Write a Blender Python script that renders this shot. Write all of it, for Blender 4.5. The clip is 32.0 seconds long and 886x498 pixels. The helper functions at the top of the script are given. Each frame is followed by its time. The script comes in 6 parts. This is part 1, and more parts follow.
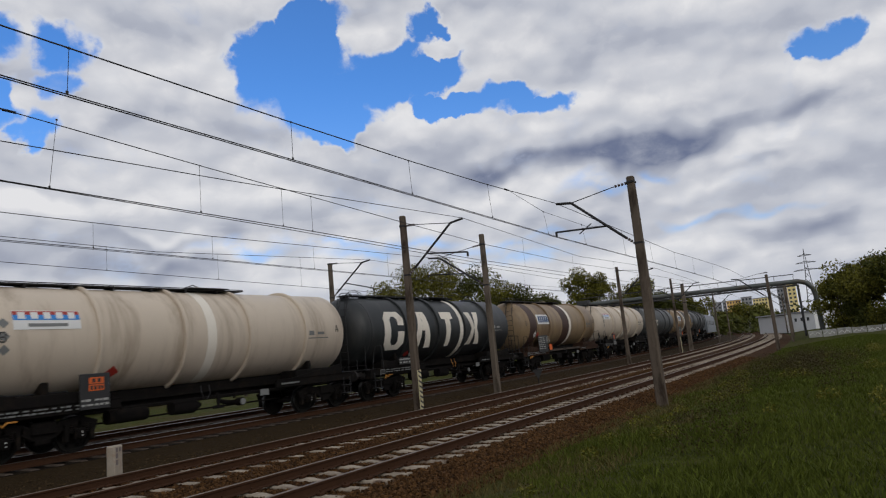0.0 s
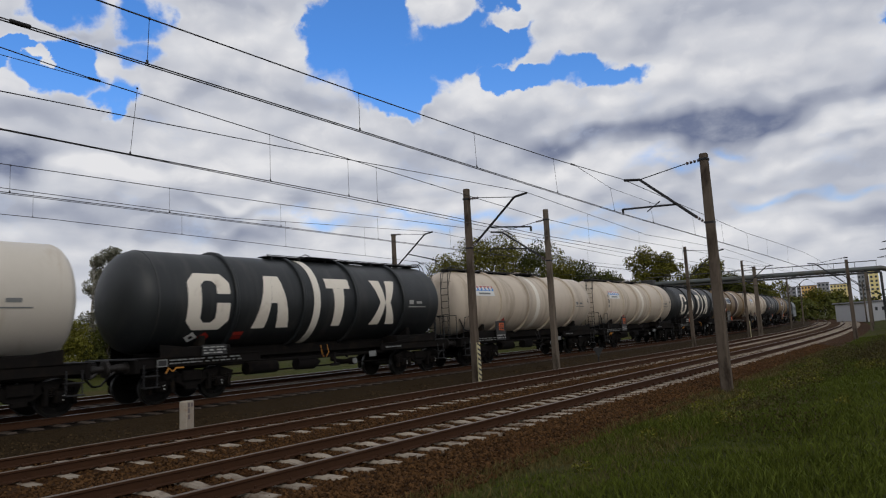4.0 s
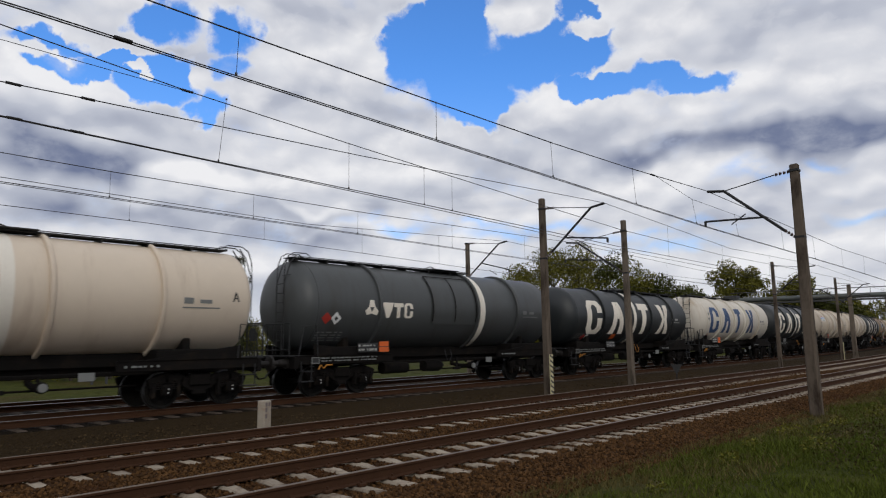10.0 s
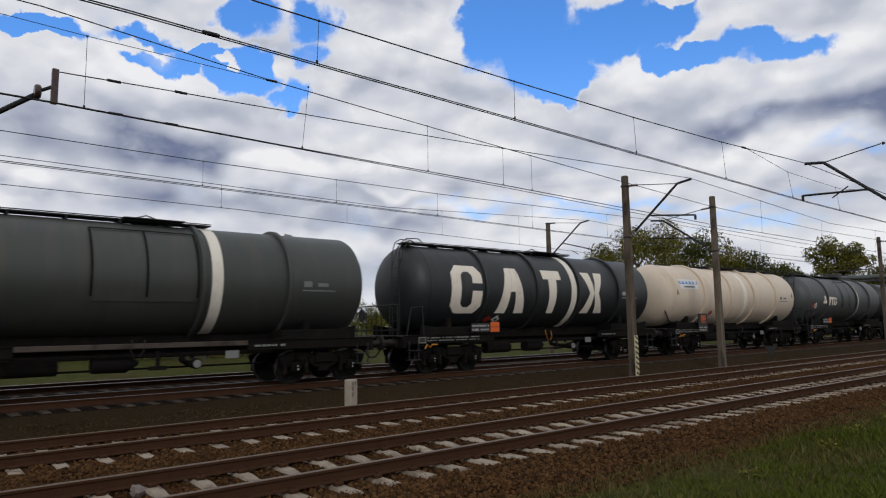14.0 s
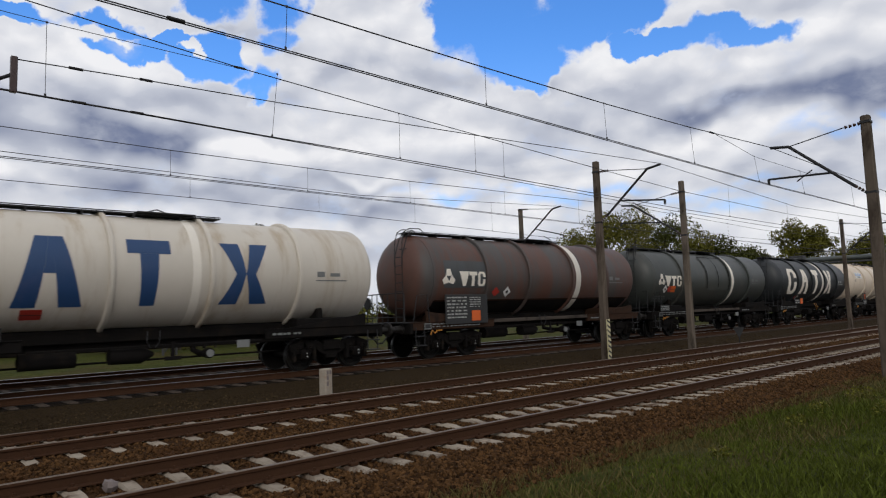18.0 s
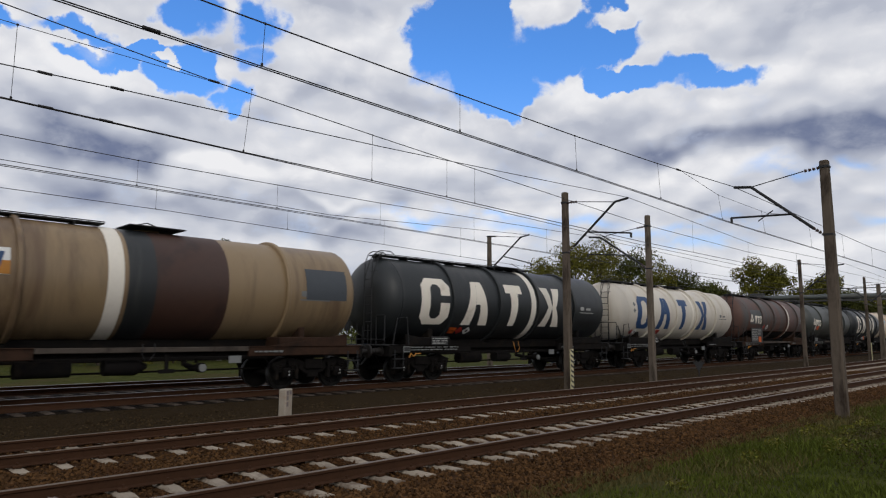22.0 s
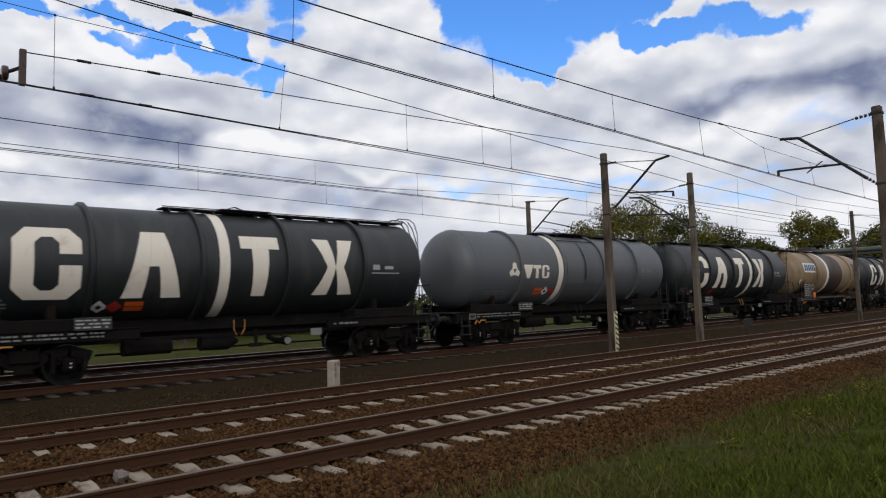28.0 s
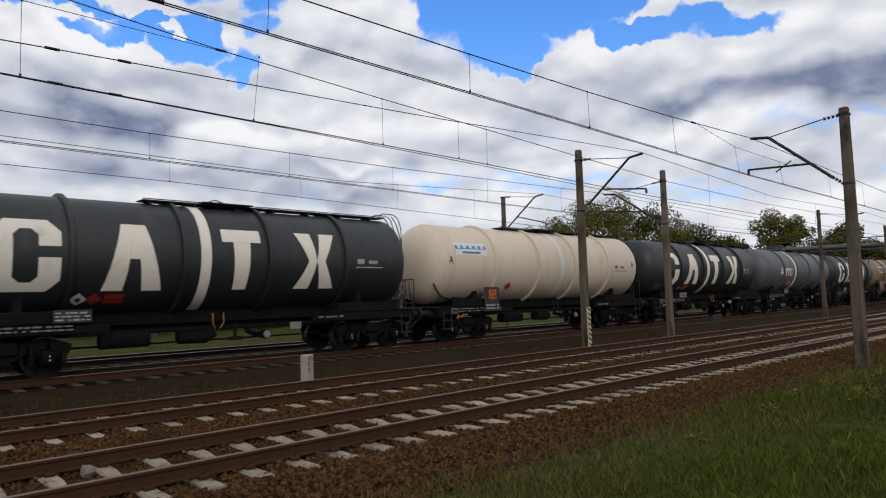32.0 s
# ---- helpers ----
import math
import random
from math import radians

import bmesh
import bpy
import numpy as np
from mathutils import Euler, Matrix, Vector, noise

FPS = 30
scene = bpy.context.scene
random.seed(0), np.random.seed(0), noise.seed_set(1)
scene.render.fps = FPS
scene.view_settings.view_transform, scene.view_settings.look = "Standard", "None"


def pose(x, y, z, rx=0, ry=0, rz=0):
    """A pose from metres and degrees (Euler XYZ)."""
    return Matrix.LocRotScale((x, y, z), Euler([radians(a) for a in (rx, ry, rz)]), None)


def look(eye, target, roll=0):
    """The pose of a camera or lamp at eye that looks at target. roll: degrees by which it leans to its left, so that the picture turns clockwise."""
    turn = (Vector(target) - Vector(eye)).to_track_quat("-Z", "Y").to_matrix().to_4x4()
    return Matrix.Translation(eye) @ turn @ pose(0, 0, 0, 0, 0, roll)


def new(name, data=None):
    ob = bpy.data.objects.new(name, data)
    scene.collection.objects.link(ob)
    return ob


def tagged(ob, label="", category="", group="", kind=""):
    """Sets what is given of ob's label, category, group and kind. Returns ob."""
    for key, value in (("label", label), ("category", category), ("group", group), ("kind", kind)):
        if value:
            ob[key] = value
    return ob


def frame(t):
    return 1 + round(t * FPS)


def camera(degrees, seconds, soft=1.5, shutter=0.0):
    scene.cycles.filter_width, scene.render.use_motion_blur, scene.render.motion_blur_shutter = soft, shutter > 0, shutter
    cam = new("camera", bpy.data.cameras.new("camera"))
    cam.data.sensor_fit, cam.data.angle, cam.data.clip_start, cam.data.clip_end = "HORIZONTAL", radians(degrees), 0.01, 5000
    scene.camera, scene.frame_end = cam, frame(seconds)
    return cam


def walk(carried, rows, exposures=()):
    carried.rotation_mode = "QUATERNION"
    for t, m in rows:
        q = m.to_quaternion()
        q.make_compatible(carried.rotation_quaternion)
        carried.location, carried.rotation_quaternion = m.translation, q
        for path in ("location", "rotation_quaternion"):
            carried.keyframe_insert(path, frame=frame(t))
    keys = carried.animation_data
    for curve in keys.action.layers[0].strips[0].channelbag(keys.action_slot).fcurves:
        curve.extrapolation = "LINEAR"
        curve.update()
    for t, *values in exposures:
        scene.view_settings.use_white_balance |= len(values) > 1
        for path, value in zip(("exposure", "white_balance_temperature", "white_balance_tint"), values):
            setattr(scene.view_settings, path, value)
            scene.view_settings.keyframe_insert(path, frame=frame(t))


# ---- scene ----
cam = camera(67.4, 32.0, soft=1.15, shutter=0.2)
PATH = [
    (0, pose(0, 0, 1.75, 99.033, 5.396, 32.304)),
    (0.5, pose(0, 0, 1.75, 98.670, 4.612, 33.201)),
    (1, pose(0, 0, 1.75, 99.397, 3.937, 33.968)),
    (1.5, pose(0, 0, 1.75, 98.688, 2.841, 35.792)),
    (2, pose(0, 0, 1.75, 98.276, 2.871, 36.749)),
    (2.5, pose(0, 0, 1.75, 97.745, 2.742, 36.031)),
    (3, pose(0, 0, 1.75, 97.135, 2.820, 35.870)),
    (3.5, pose(0, 0, 1.75, 96.631, 2.564, 36.880)),
    (5.5, pose(0, 0, 1.75, 99.170, 3.703, 38.034)),
    (6, pose(0, 0, 1.75, 97.387, 4.246, 37.063)),
    (6.5, pose(0, 0, 1.75, 96.047, 4.588, 37.266)),
    (7, pose(0, 0, 1.75, 95.366, 3.538, 38.133)),
    (7.5, pose(0, 0, 1.75, 95.137, 3.107, 39.314)),
    (8, pose(0, 0, 1.75, 95.663, 2.627, 38.871)),
    (8.5, pose(0, 0, 1.75, 97.425, 2.909, 41.574)),
    (9, pose(0, 0, 1.75, 98.275, 0.746, 41.855)),
    (9.5, pose(0, 0, 1.75, 97.803, 1.061, 42.396)),
    (10, pose(0, 0, 1.75, 98.075, 0.903, 43.554)),
    (10.5, pose(0, 0, 1.75, 97.192, 0.820, 44.048)),
    (11, pose(0, 0, 1.75, 96.431, 0.950, 43.931)),
    (11.5, pose(0, 0, 1.75, 97.101, 0.795, 43.489)),
    (12, pose(0, 0, 1.75, 96.046, 1.612, 44.037)),
    (12.5, pose(0, 0, 1.75, 98.345, 1.109, 46.508)),
    (13, pose(0, 0, 1.75, 98.257, 4.111, 47.236)),
    (13.5, pose(0, 0, 1.75, 97.072, 1.656, 49.038)),
    (14, pose(0, 0, 1.75, 96.558, 0.927, 50.505)),
    (14.5, pose(0, 0, 1.75, 95.706, 1.294, 51.191)),
    (16.5, pose(0, 0, 1.75, 95.734, 1.381, 50.109)),
    (17, pose(0, 0, 1.75, 95.847, 2.016, 49.208)),
    (17.5, pose(0, 0, 1.75, 95.734, 1.853, 48.720)),
    (18, pose(0, 0, 1.75, 95.415, 1.936, 48.294)),
    (18.5, pose(0, 0, 1.75, 95.673, 1.720, 47.943)),
    (19, pose(0, 0, 1.75, 96.916, 0.948, 47.835)),
    (19.5, pose(0, 0, 1.75, 98.041, 0.342, 46.367)),
    (20, pose(0, 0, 1.75, 97.687, -0.199, 45.351)),
    (20.5, pose(0, 0, 1.75, 97.708, -0.309, 45.002)),
    (21, pose(0, 0, 1.75, 97.380, -0.067, 44.562)),
    (21.5, pose(0, 0, 1.75, 97.344, -0.234, 44.592)),
    (22, pose(0, 0, 1.75, 97.435, -0.203, 45.293)),
    (22.5, pose(0, 0, 1.75, 97.816, -0.480, 45.689)),
    (23, pose(0, 0, 1.75, 97.936, -0.252, 44.913)),
    (23.5, pose(0, 0, 1.75, 97.821, -0.720, 47.172)),
    (24, pose(0, 0, 1.75, 96.451, 1.001, 46.682)),
    (24.5, pose(0, 0, 1.75, 94.267, 2.959, 47.404)),
    (26.5, pose(0, 0, 1.75, 93.678, 2.300, 46.745)),
    (27, pose(0, 0, 1.75, 94.111, 2.204, 46.931)),
    (27.5, pose(0, 0, 1.75, 95.026, 1.405, 47.335)),
    (28, pose(0, 0, 1.75, 94.760, 1.903, 48.922)),
    (28.5, pose(0, 0, 1.75, 94.531, 1.947, 48.739)),
    (29, pose(0, 0, 1.75, 94.816, 2.162, 47.909)),
    (29.5, pose(0, 0, 1.75, 95.076, 2.408, 48.457)),
    (30, pose(0, 0, 1.75, 94.687, 1.201, 47.344)),
    (30.5, pose(0, 0, 1.75, 94.943, 0.935, 47.619)),
    (31, pose(0, 0, 1.75, 95.382, 1.948, 46.377)),
    (31.5, pose(0, 0, 1.75, 94.697, 1.586, 46.997)),
    (32, pose(0, 0, 1.75, 94.239, 1.591, 46.741)),
]
walk(cam, PATH, exposures=[(0.0, -0.22), (3.0, -0.20), (6.0, -0.18), (7.5, 0.02), (9.5, -0.04), (12.0, -0.08), (17.0, 0.0), (21.0, -0.06), (24.0, -0.02), (27.0, 0.06), (32.0, 0.05)])

# ---------- light and sky ----------
SUN_EL, SUN_AZ = radians(32), radians(122)      # azimuth counted from +y towards +x
sun = new("sun", bpy.data.lights.new("sun", "SUN"))
sun.data.energy, sun.data.angle, sun.data.color = 0.75, radians(16), (1.0, 0.94, 0.84)
sun.matrix_world = look((60, -50, 80), (60 - math.cos(SUN_EL) * math.sin(SUN_AZ), -50 - math.cos(SUN_EL) * math.cos(SUN_AZ), 80 - math.sin(SUN_EL)))

world = bpy.data.worlds.new("sky")
scene.world = world
world.use_nodes = True


class Nodes:
    """Short names for building node trees."""

    def __init__(self, tree):
        self.t = tree

    def n(self, kind, **kw):
        node = self.t.nodes.new(kind)
        for k, v in kw.items():
            if k == "ins":
                for key, val in v.items():
                    self.put(node.inputs[key], val)
            else:
                setattr(node, k, v)
        return node

    def put(self, sock, val):
        if isinstance(val, bpy.types.NodeSocket):
            self.t.links.new(val, sock)
        else:
            sock.default_value = val

    def math(self, op, a, b=0.0, c=0.0, clamp=False):
        m = self.n("ShaderNodeMath", operation=op, use_clamp=clamp)
        for i, v in enumerate((a, b, c)):
            self.put(m.inputs[i], v)
        return m.outputs[0]

    def vmath(self, op, a, b=(0, 0, 0)):
        m = self.n("ShaderNodeVectorMath", operation=op)
        self.put(m.inputs[0], a)
        self.put(m.inputs[1], b)
        return m.outputs["Value"] if op in ("DOT_PRODUCT", "LENGTH") else m.outputs[0]

    def noise(self, vec, scale, detail=4.0, rough=0.55, dist=0.0):
        m = self.n("ShaderNodeTexNoise", ins={"Scale": scale, "Detail": detail, "Roughness": rough, "Distortion": dist})
        if vec is not None:
            self.put(m.inputs["Vector"], vec)
        return m.outputs["Fac"]

    def span(self, v, a, b, lo=0.0, hi=1.0, smooth=True):
        m = self.n("ShaderNodeMapRange", interpolation_type="SMOOTHSTEP" if smooth else "LINEAR")
        for key, val in (("Value", v), ("From Min", a), ("From Max", b), ("To Min", lo), ("To Max", hi)):
            self.put(m.inputs[key], val)
        return m.outputs[0]

    def mix(self, f, a, b, kind="MIX"):
        m = self.n("ShaderNodeMix", data_type="RGBA", blend_type=kind)
        for key, val in ((0, f), (6, a), (7, b)):
            self.put(m.inputs[key], (*val, 1) if isinstance(val, tuple) and len(val) == 3 else val)
        return m.outputs[2]


w = Nodes(world.node_tree)
w.t.nodes.clear()
way = w.n("ShaderNodeTexCoord").outputs["Generated"]
sky = w.n("ShaderNodeTexSky", sky_type="NISHITA", sun_disc=False, sun_elevation=SUN_EL, sun_rotation=SUN_AZ, air_density=1.0, dust_density=0.6, ozone_density=2.0)
sep = w.n("ShaderNodeSeparateXYZ", ins={0: way})
# heading and height of the sight line in degrees
rel = w.math("MULTIPLY", w.math("ARCTAN2", w.math("MULTIPLY", sep.outputs[0], -1.0), sep.outputs[1]), 57.2958)
rise = w.math("MULTIPLY", w.math("ARCSINE", sep.outputs[2]), 57.2958)
at = w.n("ShaderNodeCombineXYZ", ins={0: rel, 1: rise}).outputs[0]


def shaken(scale, reach, detail):
    """The sight line, shaken by noise so that nothing has a smooth rim."""
    v = w.n("ShaderNodeTexNoise", ins={"Vector": at, "Scale": scale, "Detail": detail, "Roughness": 0.55}).outputs["Color"]
    return w.vmath("ADD", at, w.vmath("MULTIPLY", w.vmath("SUBTRACT", v, (0.5, 0.5, 0.5)), (reach * 1.3, reach, 0.0)))


rim, soft_rim = shaken(0.30, 4.2, 5.0), shaken(0.16, 6.0, 2.5)


def oval(row, where, inner, outer):
    r, e, sx, sy, weight = row
    off = w.vmath("MULTIPLY", w.vmath("SUBTRACT", where, (r, e, 0.0)), (1 / sx, 1 / sy, 0.0))
    return w.span(w.vmath("LENGTH", off), outer, inner, 0.0, weight)


def union(rows, where):
    """Ovals merged into one field of 0 to 1."""
    field = 0.0
    for row in rows:
        field = w.math("SMOOTH_MAX", field, oval(row, where, 0.60, 1.50), 0.10)
    return field


def heaped(field, rows, sign):
    """Broad soft ovals added up."""
    for row in rows:
        field = w.math("ADD", field, w.math("MULTIPLY", oval(row, soft_rim, 0.0, 1.55), sign))
    return field


# openings in the cloud: heading, height, half width, half height in degrees, weight
MAIN_GAP = [(43.5, 24.7, 5.0, 3.5, 1), (40.7, 21.5, 4.0, 2.7, 1), (41.2, 27.8, 3.0, 2.7, 1), (35.6, 23.6, 4.3, 2.2, 1), (32.3, 24.7, 4.3, 2.3, 1), (27.7, 21.3, 5.4, 1.1, 1), (22.2, 20.3, 3.4, 0.8, 1), (31.1, 27.7, 1.9, 1.4, 1), (39.5, 19.4, 1.9, 1.3, 0.9), (-1.2, 20.1, 2.5, 1.1, 1), (0.8, 19.5, 1.0, 0.6, 0.9)]
WEST_GAP = [(74.7, 22.4, 3.3, 0.6, 0.8), (70.4, 21.6, 2.9, 0.8, 0.85), (66.9, 21.4, 2.6, 1.3, 0.9), (63.3, 19.0, 1.0, 1.6, 0.7), (67.5, 25.2, 2.6, 1.5, 0.95), (61.8, 22.6, 1.2, 1.0, 0.7), (61.8, 25.0, 2.1, 1.5, 0.9), (83.4, 22.2, 3.8, 0.6, 0.9), (73.8, 20.9, 3.0, 0.6, 0.7), (67.6, 20.6, 3.2, 1.1, 0.8), (63.3, 19.5, 1.7, 0.9, 0.8)]
THIN = [(47.8, 10.5, 4.6, 0.6, 0.62), (40.4, 10.5, 2.7, 0.4, 0.5), (16.7, 12.1, 2.0, 0.5, 0.42), (24.2, 8.6, 5.8, 0.6, 0.45), (10.3, 8.8, 3.2, 0.4, 0.42), (12.8, 13.2, 1.4, 0.4, 0.5), (4.5, 8.7, 2.3, 0.4, 0.42), (18.1, 12.6, 2.9, 0.6, 0.45), (35.5, 9.6, 5.9, 0.6, 0.5), (24.9, 7.3, 3.8, 0.6, 0.45)]
PUFFS = [(30.2, 25.7, 1.8, 1.2, 1), (36.1, 27.7, 3.0, 1.7, 1), (64.1, 21.6, 1.1, 0.8, 0.9), (68.7, 21.6, 0.7, 0.5, 0.8), (71.3, 22.8, 2.0, 0.4, 0.6), (-1.2, 17.8, 2.6, 1.2, 1), (64.0, 21.6, 1.2, 0.8, 0.8)]
# grey feet of the clouds and their bright heads
FEET = [(16.0, 14.9, 6.9, 1.5, 0.85), (10.1, 15.7, 4.4, 1.4, 0.55), (25.2, 15.6, 4.4, 0.9, 0.5), (15.8, 18.1, 4.1, 1.3, 0.2), (73.4, 15.0, 5.1, 1.8, 0.6), (69.6, 14.2, 3.5, 1.2, 0.3), (69.7, 10.3, 7.4, 0.9, 0.38), (73.9, 11.2, 2.9, 0.7, 0.3), (58.0, 14.7, 3.5, 1.3, 0.16), (49.8, 17.4, 3.0, 1.9, 0.14), (56.5, 11.0, 3.2, 0.7, 0.24), (33.4, 16.0, 4.9, 1.2, 0.2), (55.9, 26.6, 3.9, 1.7, 0.12), (16.6, 24.2, 4.2, 1.6, 0.14)]
FEET_FAR = [(74.5, 13.8, 6.3, 2.0, 0.36), (83.2, 14.6, 3.4, 1.8, 0.42), (83.0, 10.9, 2.9, 0.6, 0.3), (2.5, 6.4, 4.0, 1.1, 0.55), (8.1, 8.4, 2.4, 0.7, 0.25), (4.6, 12.9, 2.4, 0.5, 0.35), (58.9, 8.9, 10.1, 0.9, 0.36), (3.0, 15.8, 2.6, 0.9, 0.28), (50.7, 11.1, 3.6, 0.8, 0.2), (0.4, 16.0, 2.1, 0.6, 0.2), (39.6, 15.1, 3.5, 1.2, 0.14)]
HEADS = [(32.7, 19.9, 4.2, 1.2, 0.32), (23.6, 19.0, 4.8, 0.8, 0.28), (44.8, 21.3, 3.3, 1.3, 0.28), (64.6, 13.4, 4.7, 0.9, 0.36), (73.4, 19.9, 4.1, 1.4, 0.34), (59.1, 22.3, 1.9, 2.6, 0.2), (54.6, 11.6, 3.4, 0.4, 0.34), (10.5, 11.4, 3.5, 0.7, 0.26), (18.5, 10.5, 2.5, 0.7, 0.26), (7.7, 17.5, 2.1, 0.9, 0.22), (-1.1, 18.2, 2.5, 1.1, 0.3), (2.8, 14.8, 1.6, 0.7, 0.34), (65.5, 14.0, 2.9, 0.7, 0.3), (7.6, 11.7, 3.2, 0.6, 0.2)]
gap = w.math("MULTIPLY", w.math("MAXIMUM", union(MAIN_GAP, rim), union(WEST_GAP, rim)), w.math("SUBTRACT", 1.0, union(PUFFS, rim)))
# lumps like cauliflower heads, flatter towards the horizon
flat = w.n("ShaderNodeCombineXYZ", ins={0: w.math("MULTIPLY", rel, 0.10), 1: w.math("MULTIPLY", rise, 0.17), 2: 1.7}).outputs[0]
shaken_flat = w.vmath("ADD", flat, w.vmath("MULTIPLY", w.vmath("SUBTRACT", rim, at), (0.10, 0.14, 0.0)))
lumps = w.n("ShaderNodeTexVoronoi", feature="SMOOTH_F1", normalize=True, ins={"Vector": shaken_flat, "Scale": 3.0, "Detail": 3.0, "Roughness": 0.55, "Smoothness": 0.35}).outputs["Distance"]
fluff = w.noise(flat, 2.4, 7.0, 0.58)
billow = w.noise(flat, 1.05, 2.6, 0.48)
billow_above = w.noise(w.vmath("ADD", flat, (0.03, 0.20, 0.0)), 1.05, 2.6, 0.48)
bands = w.noise(w.n("ShaderNodeCombineXYZ", ins={0: w.math("MULTIPLY", rel, 0.05), 1: w.math("MULTIPLY", rise, 0.24), 2: 4.7}).outputs[0], 1.0, 5.0, 0.5, 0.4)
low_down = w.span(rise, 11.0, 21.0, 1.0, 0.0)
cover = w.math("SUBTRACT", 0.40, gap)
cover = w.math("ADD", cover, w.math("MULTIPLY", w.math("SUBTRACT", 0.36, lumps), 0.60))
cover = w.math("ADD", cover, w.math("MULTIPLY", w.math("SUBTRACT", fluff, 0.5), 0.55))
cover = w.math("ADD", cover, w.math("MULTIPLY", w.math("MULTIPLY", w.math("SUBTRACT", bands, 0.5), low_down), 0.5))
veil = w.math("ADD", 0.14, w.math("MULTIPLY", w.span(w.noise(at, 0.09, 2.0), 0.42, 0.60), 0.26))
mask = w.span(cover, w.math("MULTIPLY", veil, -1.0), veil)
# places where the cloud is thin enough to let the blue through
thin = w.math("MULTIPLY", heaped(0.0, THIN, 1.5), w.span(fluff, 0.30, 0.62))
mask = w.math("MULTIPLY", mask, w.math("SUBTRACT", 1.0, w.math("MINIMUM", thin, 0.85)))
thick = w.span(cover, 0.05, 0.50)
tone = w.math("ADD", 0.74, w.math("MULTIPLY", w.math("SUBTRACT", billow, billow_above), 1.7))
tone = w.math("ADD", tone, w.math("MULTIPLY", w.math("SUBTRACT", 0.33, lumps), 0.55))
tone = w.math("ADD", tone, w.math("MULTIPLY", w.math("SUBTRACT", fluff, 0.5), 0.24))
tone = w.math("ADD", tone, w.math("MULTIPLY", w.math("MULTIPLY", w.math("SUBTRACT", bands, 0.5), low_down), 1.0))
tone = heaped(heaped(heaped(tone, FEET, -1.0), FEET_FAR, -1.0), HEADS, 0.8)
cloud = w.mix(w.span(tone, 0.10, 0.62, smooth=False), (0.165, 0.20, 0.32), (0.505, 0.535, 0.622))
cloud = w.mix(w.span(tone, 0.58, 1.05, smooth=False), cloud, (0.89, 0.89, 0.915))
cloud = w.mix(w.math("SUBTRACT", 0.55, w.math("MULTIPLY", thick, 0.55)), cloud, (0.80, 0.825, 0.88))
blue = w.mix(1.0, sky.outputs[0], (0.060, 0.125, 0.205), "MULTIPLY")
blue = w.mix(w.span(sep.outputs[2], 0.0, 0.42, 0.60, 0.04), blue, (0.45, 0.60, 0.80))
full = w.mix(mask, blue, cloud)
full = w.mix(w.span(sep.outputs[2], 0.0, 0.16, 0.40, 0.0), full, (0.66, 0.69, 0.76))
full = w.mix(w.span(sep.outputs[2], -0.06, 0.0, 1.0, 0.0), full, (0.06, 0.055, 0.04))
back = w.n("ShaderNodeBackground", ins={"Color": full, "Strength": 1.0})
w.t.links.new(back.outputs[0], w.n("ShaderNodeOutputWorld").inputs[0])


# ---------- materials ----------
MATS = {}


